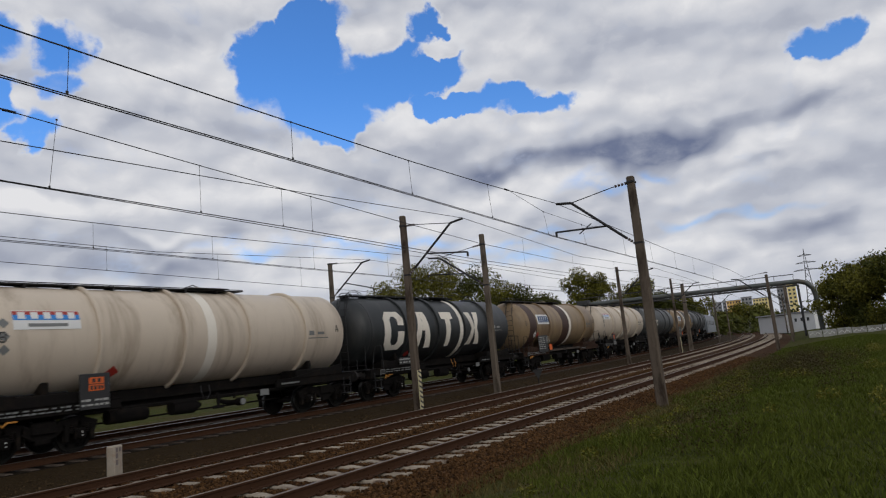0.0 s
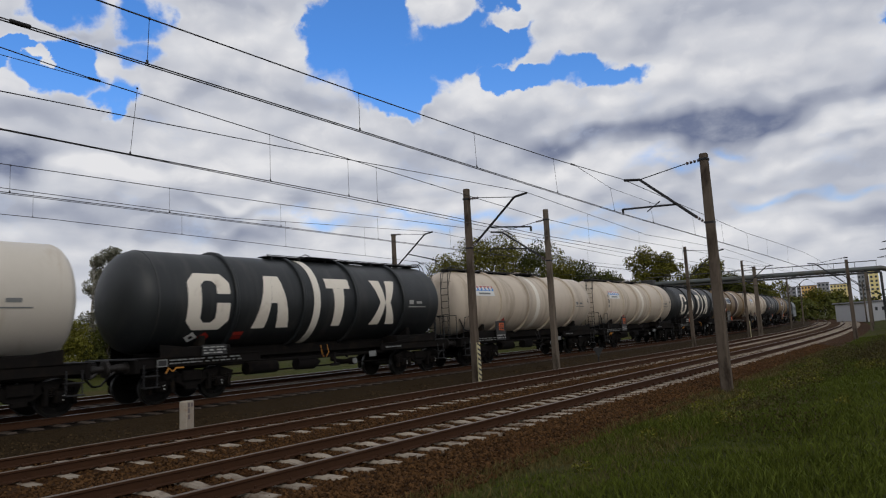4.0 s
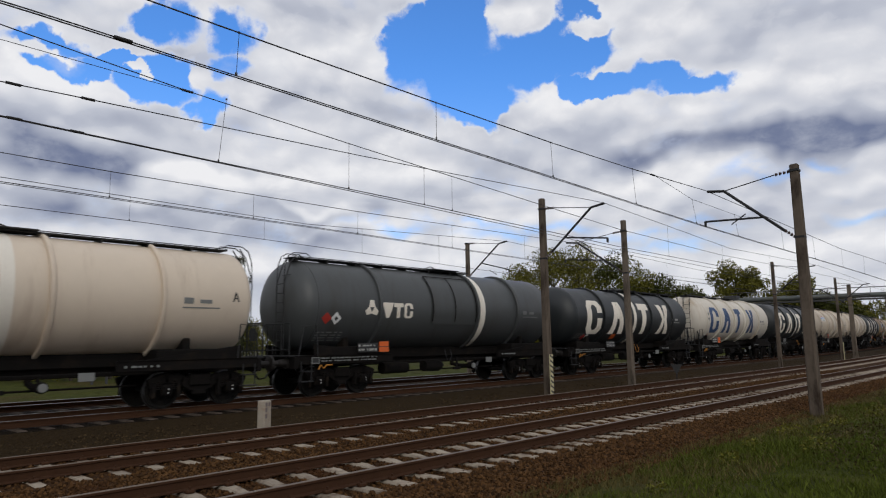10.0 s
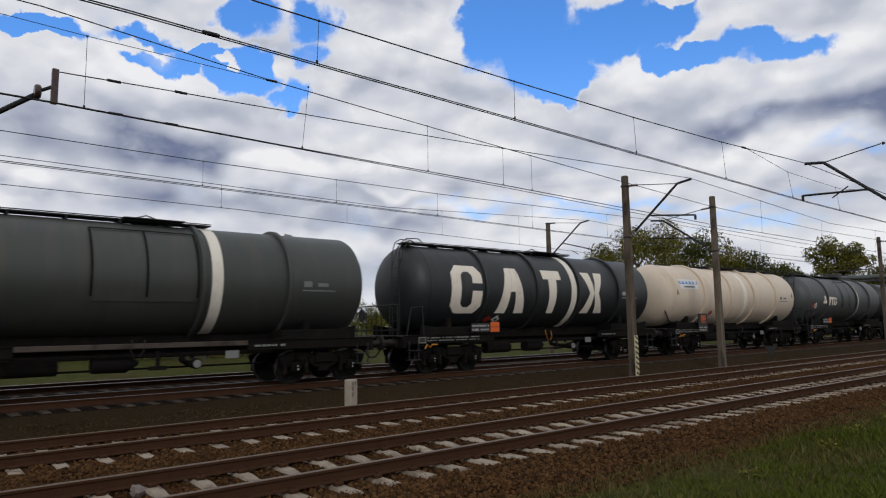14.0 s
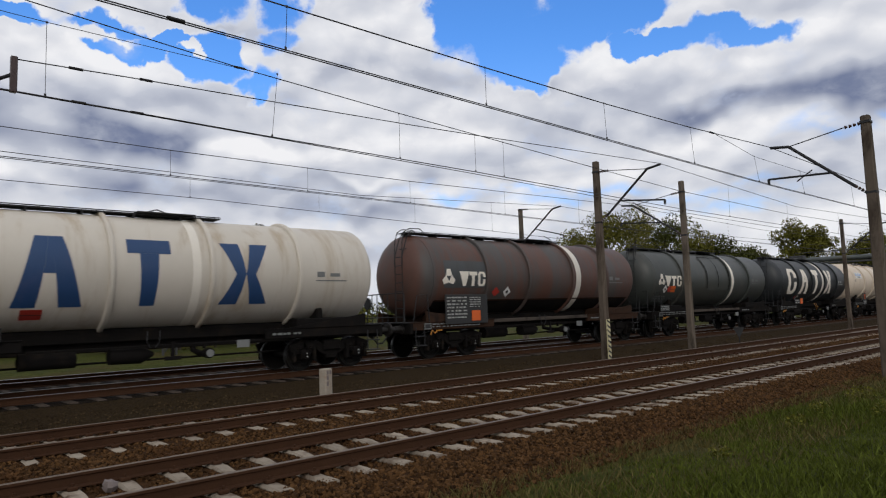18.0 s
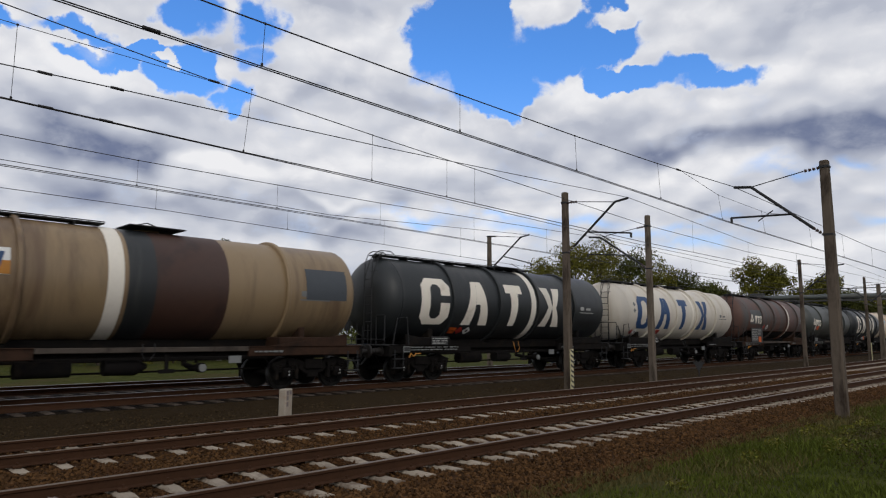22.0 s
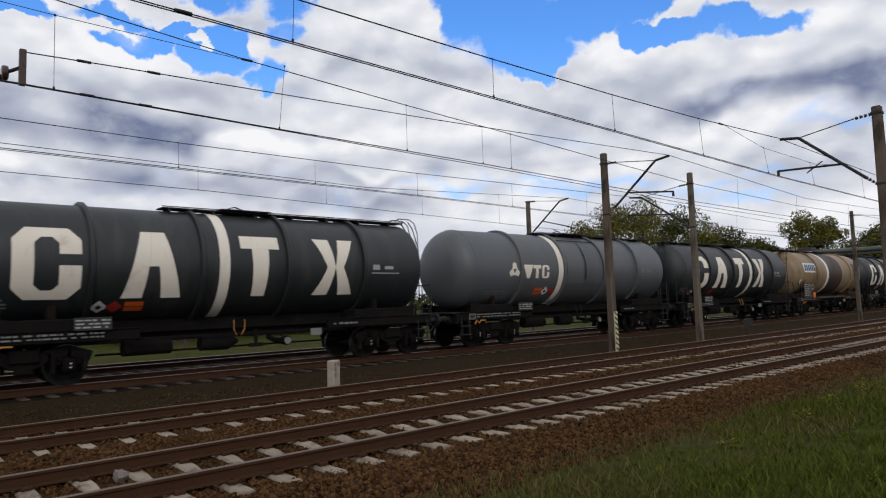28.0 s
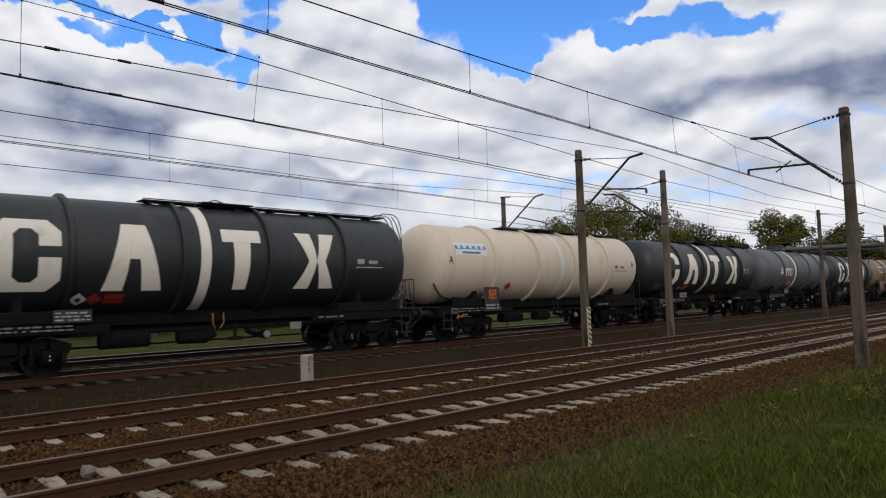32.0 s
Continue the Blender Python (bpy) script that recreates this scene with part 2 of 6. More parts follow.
def material(name, base, rough=0.8, metal=0.0, vary=0.25, scale=3.0, dirt=None, dirt_amount=0.4, dirt_scale=0.8, bump=0.2, bump_scale=40.0, random_tint=0.0, island_tint=0.0, streaks=False, glow=0.0):
    """A surface with fine grain, broad stains and relief. Lengths in metres, in the object's own space."""
    if name in MATS:
        return MATS[name]
    m = bpy.data.materials.new(name)
    m.use_nodes = True
    k = Nodes(m.node_tree)
    bsdf = m.node_tree.nodes["Principled BSDF"]
    pos = k.n("ShaderNodeTexCoord").outputs["Object"]
    if random_tint:
        shift = k.n("ShaderNodeCombineXYZ", ins={0: k.math("MULTIPLY", k.n("ShaderNodeObjectInfo").outputs["Random"], 37.0)}).outputs[0]
        pos = k.vmath("ADD", pos, shift)
    fine = k.noise(pos, scale * 6, 5.0, 0.6)
    broad = k.noise(pos, scale, 4.0, 0.6)
    val = k.math("ADD", k.math("MULTIPLY", k.math("SUBTRACT", fine, 0.5), vary), k.math("MULTIPLY", k.math("SUBTRACT", broad, 0.5), vary * 1.4))
    if random_tint:
        val = k.math("ADD", val, k.math("MULTIPLY", k.math("SUBTRACT", k.n("ShaderNodeObjectInfo").outputs["Random"], 0.5), random_tint))
    if island_tint:
        val = k.math("ADD", val, k.math("MULTIPLY", k.math("SUBTRACT", k.n("ShaderNodeNewGeometry").outputs["Random Per Island"], 0.5), island_tint))
    gain = k.math("ADD", val, 1.0)
    col = k.vmath("MULTIPLY", (*base,), k.n("ShaderNodeCombineXYZ", ins={0: gain, 1: gain, 2: gain}).outputs[0])
    if dirt:
        where = pos
        if streaks:
            where = k.vmath("MULTIPLY", pos, (1.0, 2.6, 0.35))
        spots = k.noise(where, dirt_scale, 6.0, 0.65, 0.4)
        col = k.mix(k.span(spots, 0.62 - dirt_amount * 0.35, 0.78 - dirt_amount * 0.2), col, dirt)
    k.put(bsdf.inputs["Base Color"], col)
    k.put(bsdf.inputs["Roughness"], k.math("ADD", k.math("MULTIPLY", k.math("SUBTRACT", broad, 0.5), 0.25), rough, clamp=True))
    bsdf.inputs["Metallic"].default_value = metal
    bsdf.inputs["Specular IOR Level"].default_value = 0.10 if rough > 0.8 else 0.5
    if bump:
        b = k.n("ShaderNodeBump", ins={"Strength": bump, "Distance": 0.02, "Height": k.noise(pos, bump_scale, 4.0, 0.6)})
        k.put(bsdf.inputs["Normal"], b.outputs[0])
    if glow:
        k.put(bsdf.inputs["Emission Color"], (*base, 1))
        bsdf.inputs["Emission Strength"].default_value = glow
    MATS[name] = m
    return m


RAIL_RUST = material("rail_rust", (0.050, 0.024, 0.013), 0.9, 0.0, 0.4, 6)
RAIL_HEAD = material("rail_head", (0.17, 0.13, 0.10), 0.5, 0.6, 0.3, 8)
RAIL_WORN = material("rail_head_bright", (0.30, 0.29, 0.28), 0.42, 1.0, 0.2, 8)
CONCRETE = material("sleeper_concrete", (0.31, 0.262, 0.205), 0.85, 0, 0.3, 4, (0.09, 0.055, 0.035), 0.45, 2.5, 0.4, 60, random_tint=0.35)
# darker sleeper colour that carries the shade by the train
SHADED_SLEEPER = material("sleeper_shaded", (0.10, 0.08, 0.065), 0.9, 0, 0.4, 4, (0.05, 0.035, 0.025), 0.5, 3.0, 0.5, 50, random_tint=0.3)
STONE = material("ballast_stone", (0.066, 0.033, 0.0125), 0.92, 0, 0.3, 3, (0.050, 0.022, 0.009), 0.4, 0.5, 0.4, 70, island_tint=1.3)
MAST = material("mast_concrete", (0.145, 0.118, 0.092), 0.88, 0, 0.3, 1.5, (0.05, 0.04, 0.03), 0.5, 1.6, 0.4, 50, streaks=True)
MAST_BROWN = material("mast_stained", (0.122, 0.097, 0.075), 0.88, 0, 0.3, 1.5, (0.036, 0.026, 0.019), 0.55, 1.6, 0.4, 50, streaks=True)
STEEL = material("galvanised_dark", (0.016, 0.016, 0.017), 0.7, 0.1, 0.3, 5)
INSUL = material("insulator_brown", (0.05, 0.025, 0.02), 0.3, 0, 0.2, 6)
WIRE = material("wire_copper_dark", (0.028, 0.026, 0.026), 0.6, 0.5, 0.1, 4, bump=0)
POST_PAINT = material("post_whitewash", (0.33, 0.29, 0.235), 0.85, 0, 0.2, 6, (0.30, 0.22, 0.16), 0.5, 5)
POST_MARK = material("post_mark", (0.16, 0.13, 0.12), 0.8, 0, 0.2, 10)
YELLOW = material("stripe_yellow", (0.56, 0.50, 0.30), 0.7, 0, 0.25, 8, (0.25, 0.2, 0.1), 0.4, 4)
BLACK = material("stripe_black", (0.03, 0.03, 0.03), 0.7, 0, 0.25, 8)
PIPE = material("pipe_cladding", (0.095, 0.105, 0.10), 0.5, 0.4, 0.2, 0.7, (0.09, 0.08, 0.06), 0.4, 0.6)
PIPE_RAIL = material("pipe_steel", (0.06, 0.06, 0.06), 0.7, 0.4)
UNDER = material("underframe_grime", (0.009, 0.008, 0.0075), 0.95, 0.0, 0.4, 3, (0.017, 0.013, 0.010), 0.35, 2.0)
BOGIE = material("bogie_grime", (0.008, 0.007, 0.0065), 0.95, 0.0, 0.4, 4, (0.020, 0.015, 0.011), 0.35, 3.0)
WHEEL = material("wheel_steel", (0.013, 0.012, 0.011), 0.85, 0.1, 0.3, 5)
TREAD = material("wheel_tread", (0.10, 0.10, 0.10), 0.4, 1.0, 0.2, 5)
RUSTY = material("underframe_rust", (0.042, 0.023, 0.015), 0.88, 0, 0.4, 2, (0.020, 0.014, 0.011), 0.45, 1.5)
BUFFER = material("buffer_steel", (0.03, 0.027, 0.025), 0.55, 0.5, 0.3, 5)
GRATING = material("walkway_grating", (0.018, 0.018, 0.019), 0.8, 0.1, 0.3, 10)
WHITE_PAINT = material("marking_white", (0.76, 0.70, 0.60), 0.6, 0, 0.06, 2, (0.60, 0.53, 0.44), 0.2, 1.5, 0.05)
BAND_WHITE = material("band_white", (0.75, 0.70, 0.61), 0.6, 0, 0.10, 2, (0.60, 0.55, 0.46), 0.15, 1.5, 0.05)
BLUE_PAINT = material("marking_blue", (0.014, 0.052, 0.145), 0.55, 0, 0.12, 2, (0.03, 0.06, 0.15), 0.3, 1.5, 0.05)
LIGHT_BLUE = material("plate_blue", (0.03, 0.22, 0.60), 0.5, 0, 0.1, 4, bump=0)
RED = material("plate_red", (0.36, 0.03, 0.02), 0.5, 0, 0.15, 5, bump=0)
ORANGE = material("plate_orange", (0.62, 0.11, 0.012), 0.55, 0, 0.12, 6, bump=0)
PLATE_WHITE = material("plate_white", (0.70, 0.70, 0.68), 0.55, 0, 0.1, 6, bump=0)
PLATE_BLACK = material("plate_black", (0.018, 0.018, 0.018), 0.6, 0, 0.2, 5)
HANDLE_YELLOW = material("handle_yellow", (0.42, 0.17, 0.015), 0.55, 0, 0.2, 8)
GREY_MARK = material("marking_grey", (0.17, 0.175, 0.17), 0.7, 0, 0.2, 6, bump=0)
SOLE_GREY = material("side_rail_grey", (0.075, 0.062, 0.052), 0.85, 0, 0.3, 2, (0.03, 0.024, 0.02), 0.4, 1.5)
MARK_PALE = material("marking_pale", (0.34, 0.34, 0.32), 0.7, 0, 0.2, 6, bump=0)
TANK = {
    "black": material("tank_black", (0.014, 0.017, 0.0185), 0.50, 0, 0.18, 0.6, (0.032, 0.032, 0.031), 0.40, 0.7, 0.08, 20, random_tint=0.2, streaks=True),
    "grey": material("tank_grey", (0.050, 0.054, 0.055), 0.50, 0, 0.15, 0.6, (0.045, 0.045, 0.043), 0.42, 0.7, 0.08, 20, random_tint=0.15, streaks=True),
    "green": material("tank_green_grey", (0.042, 0.047, 0.042), 0.5, 0, 0.18, 0.6, (0.055, 0.053, 0.045), 0.42, 0.7, 0.08, 20, streaks=True),
    "pale": material("tank_pale_grey", (0.088, 0.095, 0.104), 0.5, 0, 0.12, 0.6, (0.085, 0.085, 0.085), 0.4, 0.7, 0.08, 20, streaks=True),
    "beige": material("tank_beige", (0.545, 0.465, 0.37), 0.55, 0, 0.10, 0.5, (0.36, 0.29, 0.215), 0.42, 0.5, 0.06, 20, random_tint=0.08, streaks=True),
    "white": material("tank_offwhite", (0.60, 0.55, 0.47), 0.55, 0, 0.09, 0.5, (0.44, 0.36, 0.26), 0.36, 0.5, 0.06, 20, random_tint=0.08, streaks=True),
    "cream": material("tank_cream", (0.64, 0.54, 0.425), 0.55, 0, 0.09, 0.5, (0.52, 0.42, 0.32), 0.36, 0.5, 0.06, 20, random_tint=0.06, streaks=True),
    "rust": material("tank_rust", (0.098, 0.043, 0.029), 0.6, 0, 0.35, 0.6, (0.062, 0.056, 0.052), 0.62, 0.45, 0.12, 20, streaks=True),
    "tan": material("tank_tan", (0.25, 0.175, 0.095), 0.5, 0, 0.12, 0.5, (0.135, 0.085, 0.048), 0.45, 0.4, 0.08, 20, streaks=True),
    "brown": material("tank_brown_patch", (0.050, 0.022, 0.014), 0.6, 0, 0.3, 0.8, (0.03, 0.014, 0.01), 0.4, 0.8, 0.08, 20),
    "slate": material("tank_slate_patch", (0.050, 0.058, 0.068), 0.6, 0, 0.2, 0.8),
}


# ---------- mesh building ----------
class Geo:
    """Collects vertices and faces of one mesh."""

    def __init__(self):
        self.v, self.f = [], []

    def add(self, vs, fs):
        o = len(self.v)
        self.v += [tuple(p) for p in vs]
        self.f += [tuple(i + o for i in q) for q in fs]
        return self

    def box(self, c, size, bevel=0.0, m=None):
        h = [s / 2 for s in size]
        b = min(bevel, *[x * 0.45 for x in h])
        if b <= 0:
            vs = [(x * h[0], y * h[1], z * h[2]) for x in (-1, 1) for y in (-1, 1) for z in (-1, 1)]
            fs = [(0, 1, 3, 2), (4, 6, 7, 5), (0, 4, 5, 1), (2, 3, 7, 6), (0, 2, 6, 4), (1, 5, 7, 3)]
        else:
            vs, ids, fs = [], {}, []
            for x in (-1, 1):
                for y in (-1, 1):
                    for z in (-1, 1):
                        for a in range(3):
                            ids[x, y, z, a] = len(vs)
                            vs.append(tuple(sg * (h[i] if i == a else h[i] - b) for i, sg in enumerate((x, y, z))))
            sg = (-1, 1)
            for s in sg:
                fs.append([ids[s, p, q, 0] for p, q in ((-1, -1), (1, -1), (1, 1), (-1, 1))])
                fs.append([ids[p, s, q, 1] for p, q in ((-1, -1), (1, -1), (1, 1), (-1, 1))])
                fs.append([ids[p, q, s, 2] for p, q in ((-1, -1), (1, -1), (1, 1), (-1, 1))])
                for r in sg:
                    fs.append([ids[s, r, -1, 0], ids[s, r, -1, 1], ids[s, r, 1, 1], ids[s, r, 1, 0]])
                    fs.append([ids[s, -1, r, 0], ids[s, -1, r, 2], ids[s, 1, r, 2], ids[s, 1, r, 0]])
                    fs.append([ids[-1, s, r, 1], ids[-1, s, r, 2], ids[1, s, r, 2], ids[1, s, r, 1]])
                    for q in sg:
                        fs.append([ids[s, r, q, 0], ids[s, r, q, 1], ids[s, r, q, 2]])
            out = []
            for q in fs:
                p = [Vector(vs[i]) for i in q]
                nrm = (p[1] - p[0]).cross(p[2] - p[0])
                mid = sum(p, Vector()) / len(p)
                out.append(tuple(q) if nrm.dot(mid) > 0 else tuple(reversed(q)))
            fs = out
        if m is not None:
            vs = [m @ Vector(p) for p in vs]
        return self.add([(p[0] + c[0], p[1] + c[1], p[2] + c[2]) for p in vs], fs)

    def cyl(self, p0, p1, r, n=8, r1=None, caps=True):
        p0, p1 = Vector(p0), Vector(p1)
        d = (p1 - p0).normalized()
        a = d.orthogonal().normalized()
        b = d.cross(a)
        r1 = r if r1 is None else r1
        vs = []
        for p, rr in ((p0, r), (p1, r1)):
            vs += [p + (a * math.cos(6.28318 * i / n) + b * math.sin(6.28318 * i / n)) * rr for i in range(n)]
        fs = [(i, (i + 1) % n, n + (i + 1) % n, n + i) for i in range(n)]
        if caps:
            fs += [tuple(range(n - 1, -1, -1)), tuple(range(n, 2 * n))]
        return self.add(vs, fs)

    def tube(self, pts, r, n=6):
        pts = [Vector(p) for p in pts]
        rings = []
        for i, p in enumerate(pts):
            d = (pts[min(i + 1, len(pts) - 1)] - pts[max(i - 1, 0)]).normalized()
            a = d.cross(Vector((0, 0, 1)))
            a = a.normalized() if a.length > 0.05 else d.cross(Vector((1, 0, 0))).normalized()
            b = a.cross(d)
            rings.append([p + (a * math.cos(6.28318 * k / n) + b * math.sin(6.28318 * k / n)) * r for k in range(n)])
        vs = [q for ring in rings for q in ring]
        fs = [(i * n + k, i * n + (k + 1) % n, (i + 1) * n + (k + 1) % n, (i + 1) * n + k) for i in range(len(pts) - 1) for k in range(n)]
        fs += [tuple(range(n - 1, -1, -1)), tuple(range((len(pts) - 1) * n, len(pts) * n))]
        return self.add(vs, fs)

    def lathe(self, prof, n=32, centre=(0, 0, 0), axis="y"):
        """Profile of (distance along the axis, radius) turned about the axis."""
        vs = []
        for d, r in prof:
            for k in range(n):
                a = 6.28318530718 * k / n
                c, s = math.cos(a) * r, math.sin(a) * r
                p = (c, d, s) if axis == "y" else ((d, c, s) if axis == "x" else (c, s, d))
                vs.append((p[0] + centre[0], p[1] + centre[1], p[2] + centre[2]))
        fs = [(i * n + k, (i + 1) * n + k, (i + 1) * n + (k + 1) % n, i * n + (k + 1) % n) for i in range(len(prof) - 1) for k in range(n)]
        fs += [tuple(range(n)), tuple(range((len(prof) - 1) * n + n - 1, (len(prof) - 1) * n - 1, -1))]
        if axis != "y":
            fs = [tuple(reversed(q)) for q in fs]
        return self.add(vs, fs)

    def mesh(self, name, mats, smooth=35, pick=None):
        me = bpy.data.meshes.new(name)
        me.from_pydata(self.v, [], self.f)
        for m in mats if isinstance(mats, (list, tuple)) else [mats]:
            me.materials.append(m)
        if pick:
            me.polygons.foreach_set("material_index", [pick(p.center, p.normal) for p in me.polygons])
        if smooth:
            me.polygons.foreach_set("use_smooth", [True] * len(me.polygons))
            me.set_sharp_from_angle(angle=radians(smooth))
        me.update()
        return me


def part(name, geo, mats, parent, label="", at=None, smooth=35, pick=None):
    data = geo if isinstance(geo, bpy.types.Mesh) else geo.mesh(name, mats, smooth, pick)
    ob = new(name, data)
    ob.parent = parent
    if at is not None:
        ob.matrix_basis = at
    return tagged(ob, label)


def thing(name, label, category, at=None, group="", kind=""):
    ob = new(name)
    ob.empty_display_size = 0.3
    if at is not None:
        ob.matrix_basis = at
    return tagged(ob, label, category, group, kind)


# ---------- the plan: tracks run along +y, then bend to the left ----------
CURVE_FROM, CURVE_R, CURVE_TO = 35.0, 800.0, 230.0


def bend(s):
    a = max(0.0, min(s, CURVE_TO) - CURVE_FROM)
    return a * a / (2 * CURVE_R) + max(0.0, s - CURVE_TO) * (CURVE_TO - CURVE_FROM) / CURVE_R


def slope(s):
    return max(0.0, min(s, CURVE_TO) - CURVE_FROM) / CURVE_R


def P(lat, s, z=0.0):
    return (-(lat + bend(s)), s, z)


def heading_at(s):
    return math.degrees(math.atan(slope(s)))


TRACK_LAT = (8.26, 12.3, 18.4, 23.0)
TRACK_Z = (0.0, 0.0, 0.17, 0.17)
PROFILE = [(-1200, 0.0), (-300, 0.0), (-60, 0.05), (-20, 0.10), (-6, 0.10), (-2, 0.10), (0, 0.08), (1.5, 0.0), (3, -0.12), (4.2, -0.28), (5.0, -0.40), (5.6, -0.47), (6.1, -0.42),
           (6.55, -0.30), (6.95, -0.228), (8.26, -0.228), (9.56, -0.225), (10.28, -0.27), (11.0, -0.205), (12.3, -0.20), (13.6, -0.205), (14.1, -0.36), (14.6, -0.43), (15.6, -0.40),
           (16.4, -0.25), (17.1, -0.04), (18.4, -0.05), (19.7, -0.04), (20.7, -0.12), (21.7, -0.04), (23.0, -0.05), (24.3, -0.04), (25.0, -0.25), (26.0, -0.30), (30, -0.2), (40, 0.0), (80, 0.05), (300, 0.0), (1200, 0.0)]


def ground_z(lat):
    for (a, za), (b, zb) in zip(PROFILE, PROFILE[1:]):
        if a <= lat <= b:
            return za + (zb - za) * (lat - a) / (b - a)
    return 0.0


# ---------- ground ----------
def ground_material():
    m = bpy.data.materials.new("ground")
    m.use_nodes = True
    k = Nodes(m.node_tree)
    bsdf = m.node_tree.nodes["Principled BSDF"]
    pos = k.n("ShaderNodeTexCoord").outputs["Object"]
    zone = k.n("ShaderNodeAttribute", attribute_name="zone").outputs["Fac"]
    fine, mid, wide = k.noise(pos, 22.0, 4.0, 0.7), k.noise(pos, 2.2, 5.0, 0.6), k.noise(pos, 0.28, 4.0, 0.6)
    grass = k.mix(k.span(mid, 0.3, 0.7), (0.030, 0.036, 0.006), (0.060, 0.066, 0.011))
    grass = k.mix(k.math("MULTIPLY", k.span(wide, 0.48, 0.66), 0.7), grass, (0.060, 0.044, 0.016))
    cells = k.n("ShaderNodeTexVoronoi", ins={"Vector": pos, "Scale": 17.0})
    tone = k.n("ShaderNodeSeparateColor", ins={0: cells.outputs["Color"]}).outputs[0]
    stone = k.mix(tone, (0.021, 0.0098, 0.0037), (0.070, 0.034, 0.0130))
    stone = k.mix(k.math("MULTIPLY", k.span(wide, 0.35, 0.65), 0.5), stone, (0.046, 0.022, 0.009))
    soil = k.mix(k.span(fine, 0.3, 0.7), (0.018, 0.012, 0.006), (0.044, 0.029, 0.014))
    soil = k.mix(k.math("MULTIPLY", k.span(mid, 0.45, 0.7), 0.5), soil, (0.035, 0.024, 0.012))
    edge = k.math("ADD", zone, k.math("MULTIPLY", k.math("SUBTRACT", mid, 0.5), 0.9))
    col = k.mix(k.span(edge, 0.35, 0.65), grass, stone)
    col = k.mix(k.span(edge, 1.35, 1.65), col, soil)
    # near-black stones: the train's shadow put into the bed's colour
    train_shade = k.mix(tone, (0.00648, 0.00504, 0.0036), (0.0216, 0.01512, 0.01008))
    col = k.mix(k.span(edge, 2.35, 2.65), col, train_shade)
    k.put(bsdf.inputs["Base Color"], col)
    bsdf.inputs["Roughness"].default_value = 0.95
    bsdf.inputs["Specular IOR Level"].default_value = 0.08
    hgt = k.math("ADD", k.math("MULTIPLY", cells.outputs["Distance"], -0.8), fine)
    k.put(bsdf.inputs["Normal"], k.n("ShaderNodeBump", ins={"Strength": 0.8, "Distance": 0.04, "Height": hgt}).outputs[0])
    return m


def build_ground():
    lats = sorted({a for a, _ in PROFILE} | {x * 0.5 for x in range(-12, 60)})
    ss = sorted([-1200, -400, -120, -60] + [y * 1.0 for y in range(-30, 90)] + [y * 5.0 for y in range(18, 62)] + [400, 600, 1000, 1800, 3000])
    vs, zone = [], []
    for s in ss:
        for lat in lats:
            rough = 0.0
            if -30 < lat < 5.5 and -20 < s < 90:
                rough = 0.09 * noise.noise((lat * 0.35, s * 0.35, 3.0)) + 0.05 * noise.noise((lat * 1.1, s * 1.1, 7.0))
            elif 13.8 < lat < 16.6:
                rough = 0.04 * noise.noise((lat, s * 0.8, 1.0))
            elif 5.5 <= lat < 7:
                rough = 0.04 * noise.noise((lat * 2, s * 1.5, 5.0))
            vs.append(P(lat, s, ground_z(lat) + rough))
            # zone 3 is the bed of the two back tracks, coloured as shaded
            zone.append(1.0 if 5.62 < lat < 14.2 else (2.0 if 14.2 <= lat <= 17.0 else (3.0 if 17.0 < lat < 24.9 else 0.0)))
    n = len(lats)
    fs = [(j * n + i, j * n + i + 1, (j + 1) * n + i + 1, (j + 1) * n + i) for j in range(len(ss) - 1) for i in range(n - 1)]
    g = Geo()
    g.v, g.f = vs, [tuple(reversed(f)) for f in fs]
    me = g.mesh("ground", ground_material(), 0)
    me.polygons.foreach_set("use_smooth", [True] * len(me.polygons))
    at = me.attributes.new("zone", "FLOAT", "POINT")
    at.data.foreach_set("value", zone)
    tagged(new("ground", me), "grassy verge, brown ballast bed and bare soil beside the tracks", "ground", kind="structure")


build_ground()


# ---------- tracks ----------
RAIL_SECTION = [(-0.070, -0.17), (0.070, -0.17), (0.070, -0.158), (0.012, -0.140), (0.008, -0.045), (0.036, -0.036), (0.036, -0.006), (0.030, 0.0), (-0.030, 0.0), (-0.036, -0.006), (-0.036, -0.036), (-0.008, -0.045), (-0.012, -0.140), (-0.070, -0.158)]


def rail(lat, z):
    ss = [-60, -20] + [y * 4.0 for y in range(0, 60)] + [260, 300]
    g = Geo()
    for s in ss:
        for x, h in RAIL_SECTION:
            p = P(lat, s, z + h)
            g.v.append((p[0] + x, p[1], p[2]))
    n = len(RAIL_SECTION)
    for j in range(len(ss) - 1):
        for i in range(n):
            g.f.append((j * n + i, j * n + (i + 1) % n, (j + 1) * n + (i + 1) % n, (j + 1) * n + i))
    return g


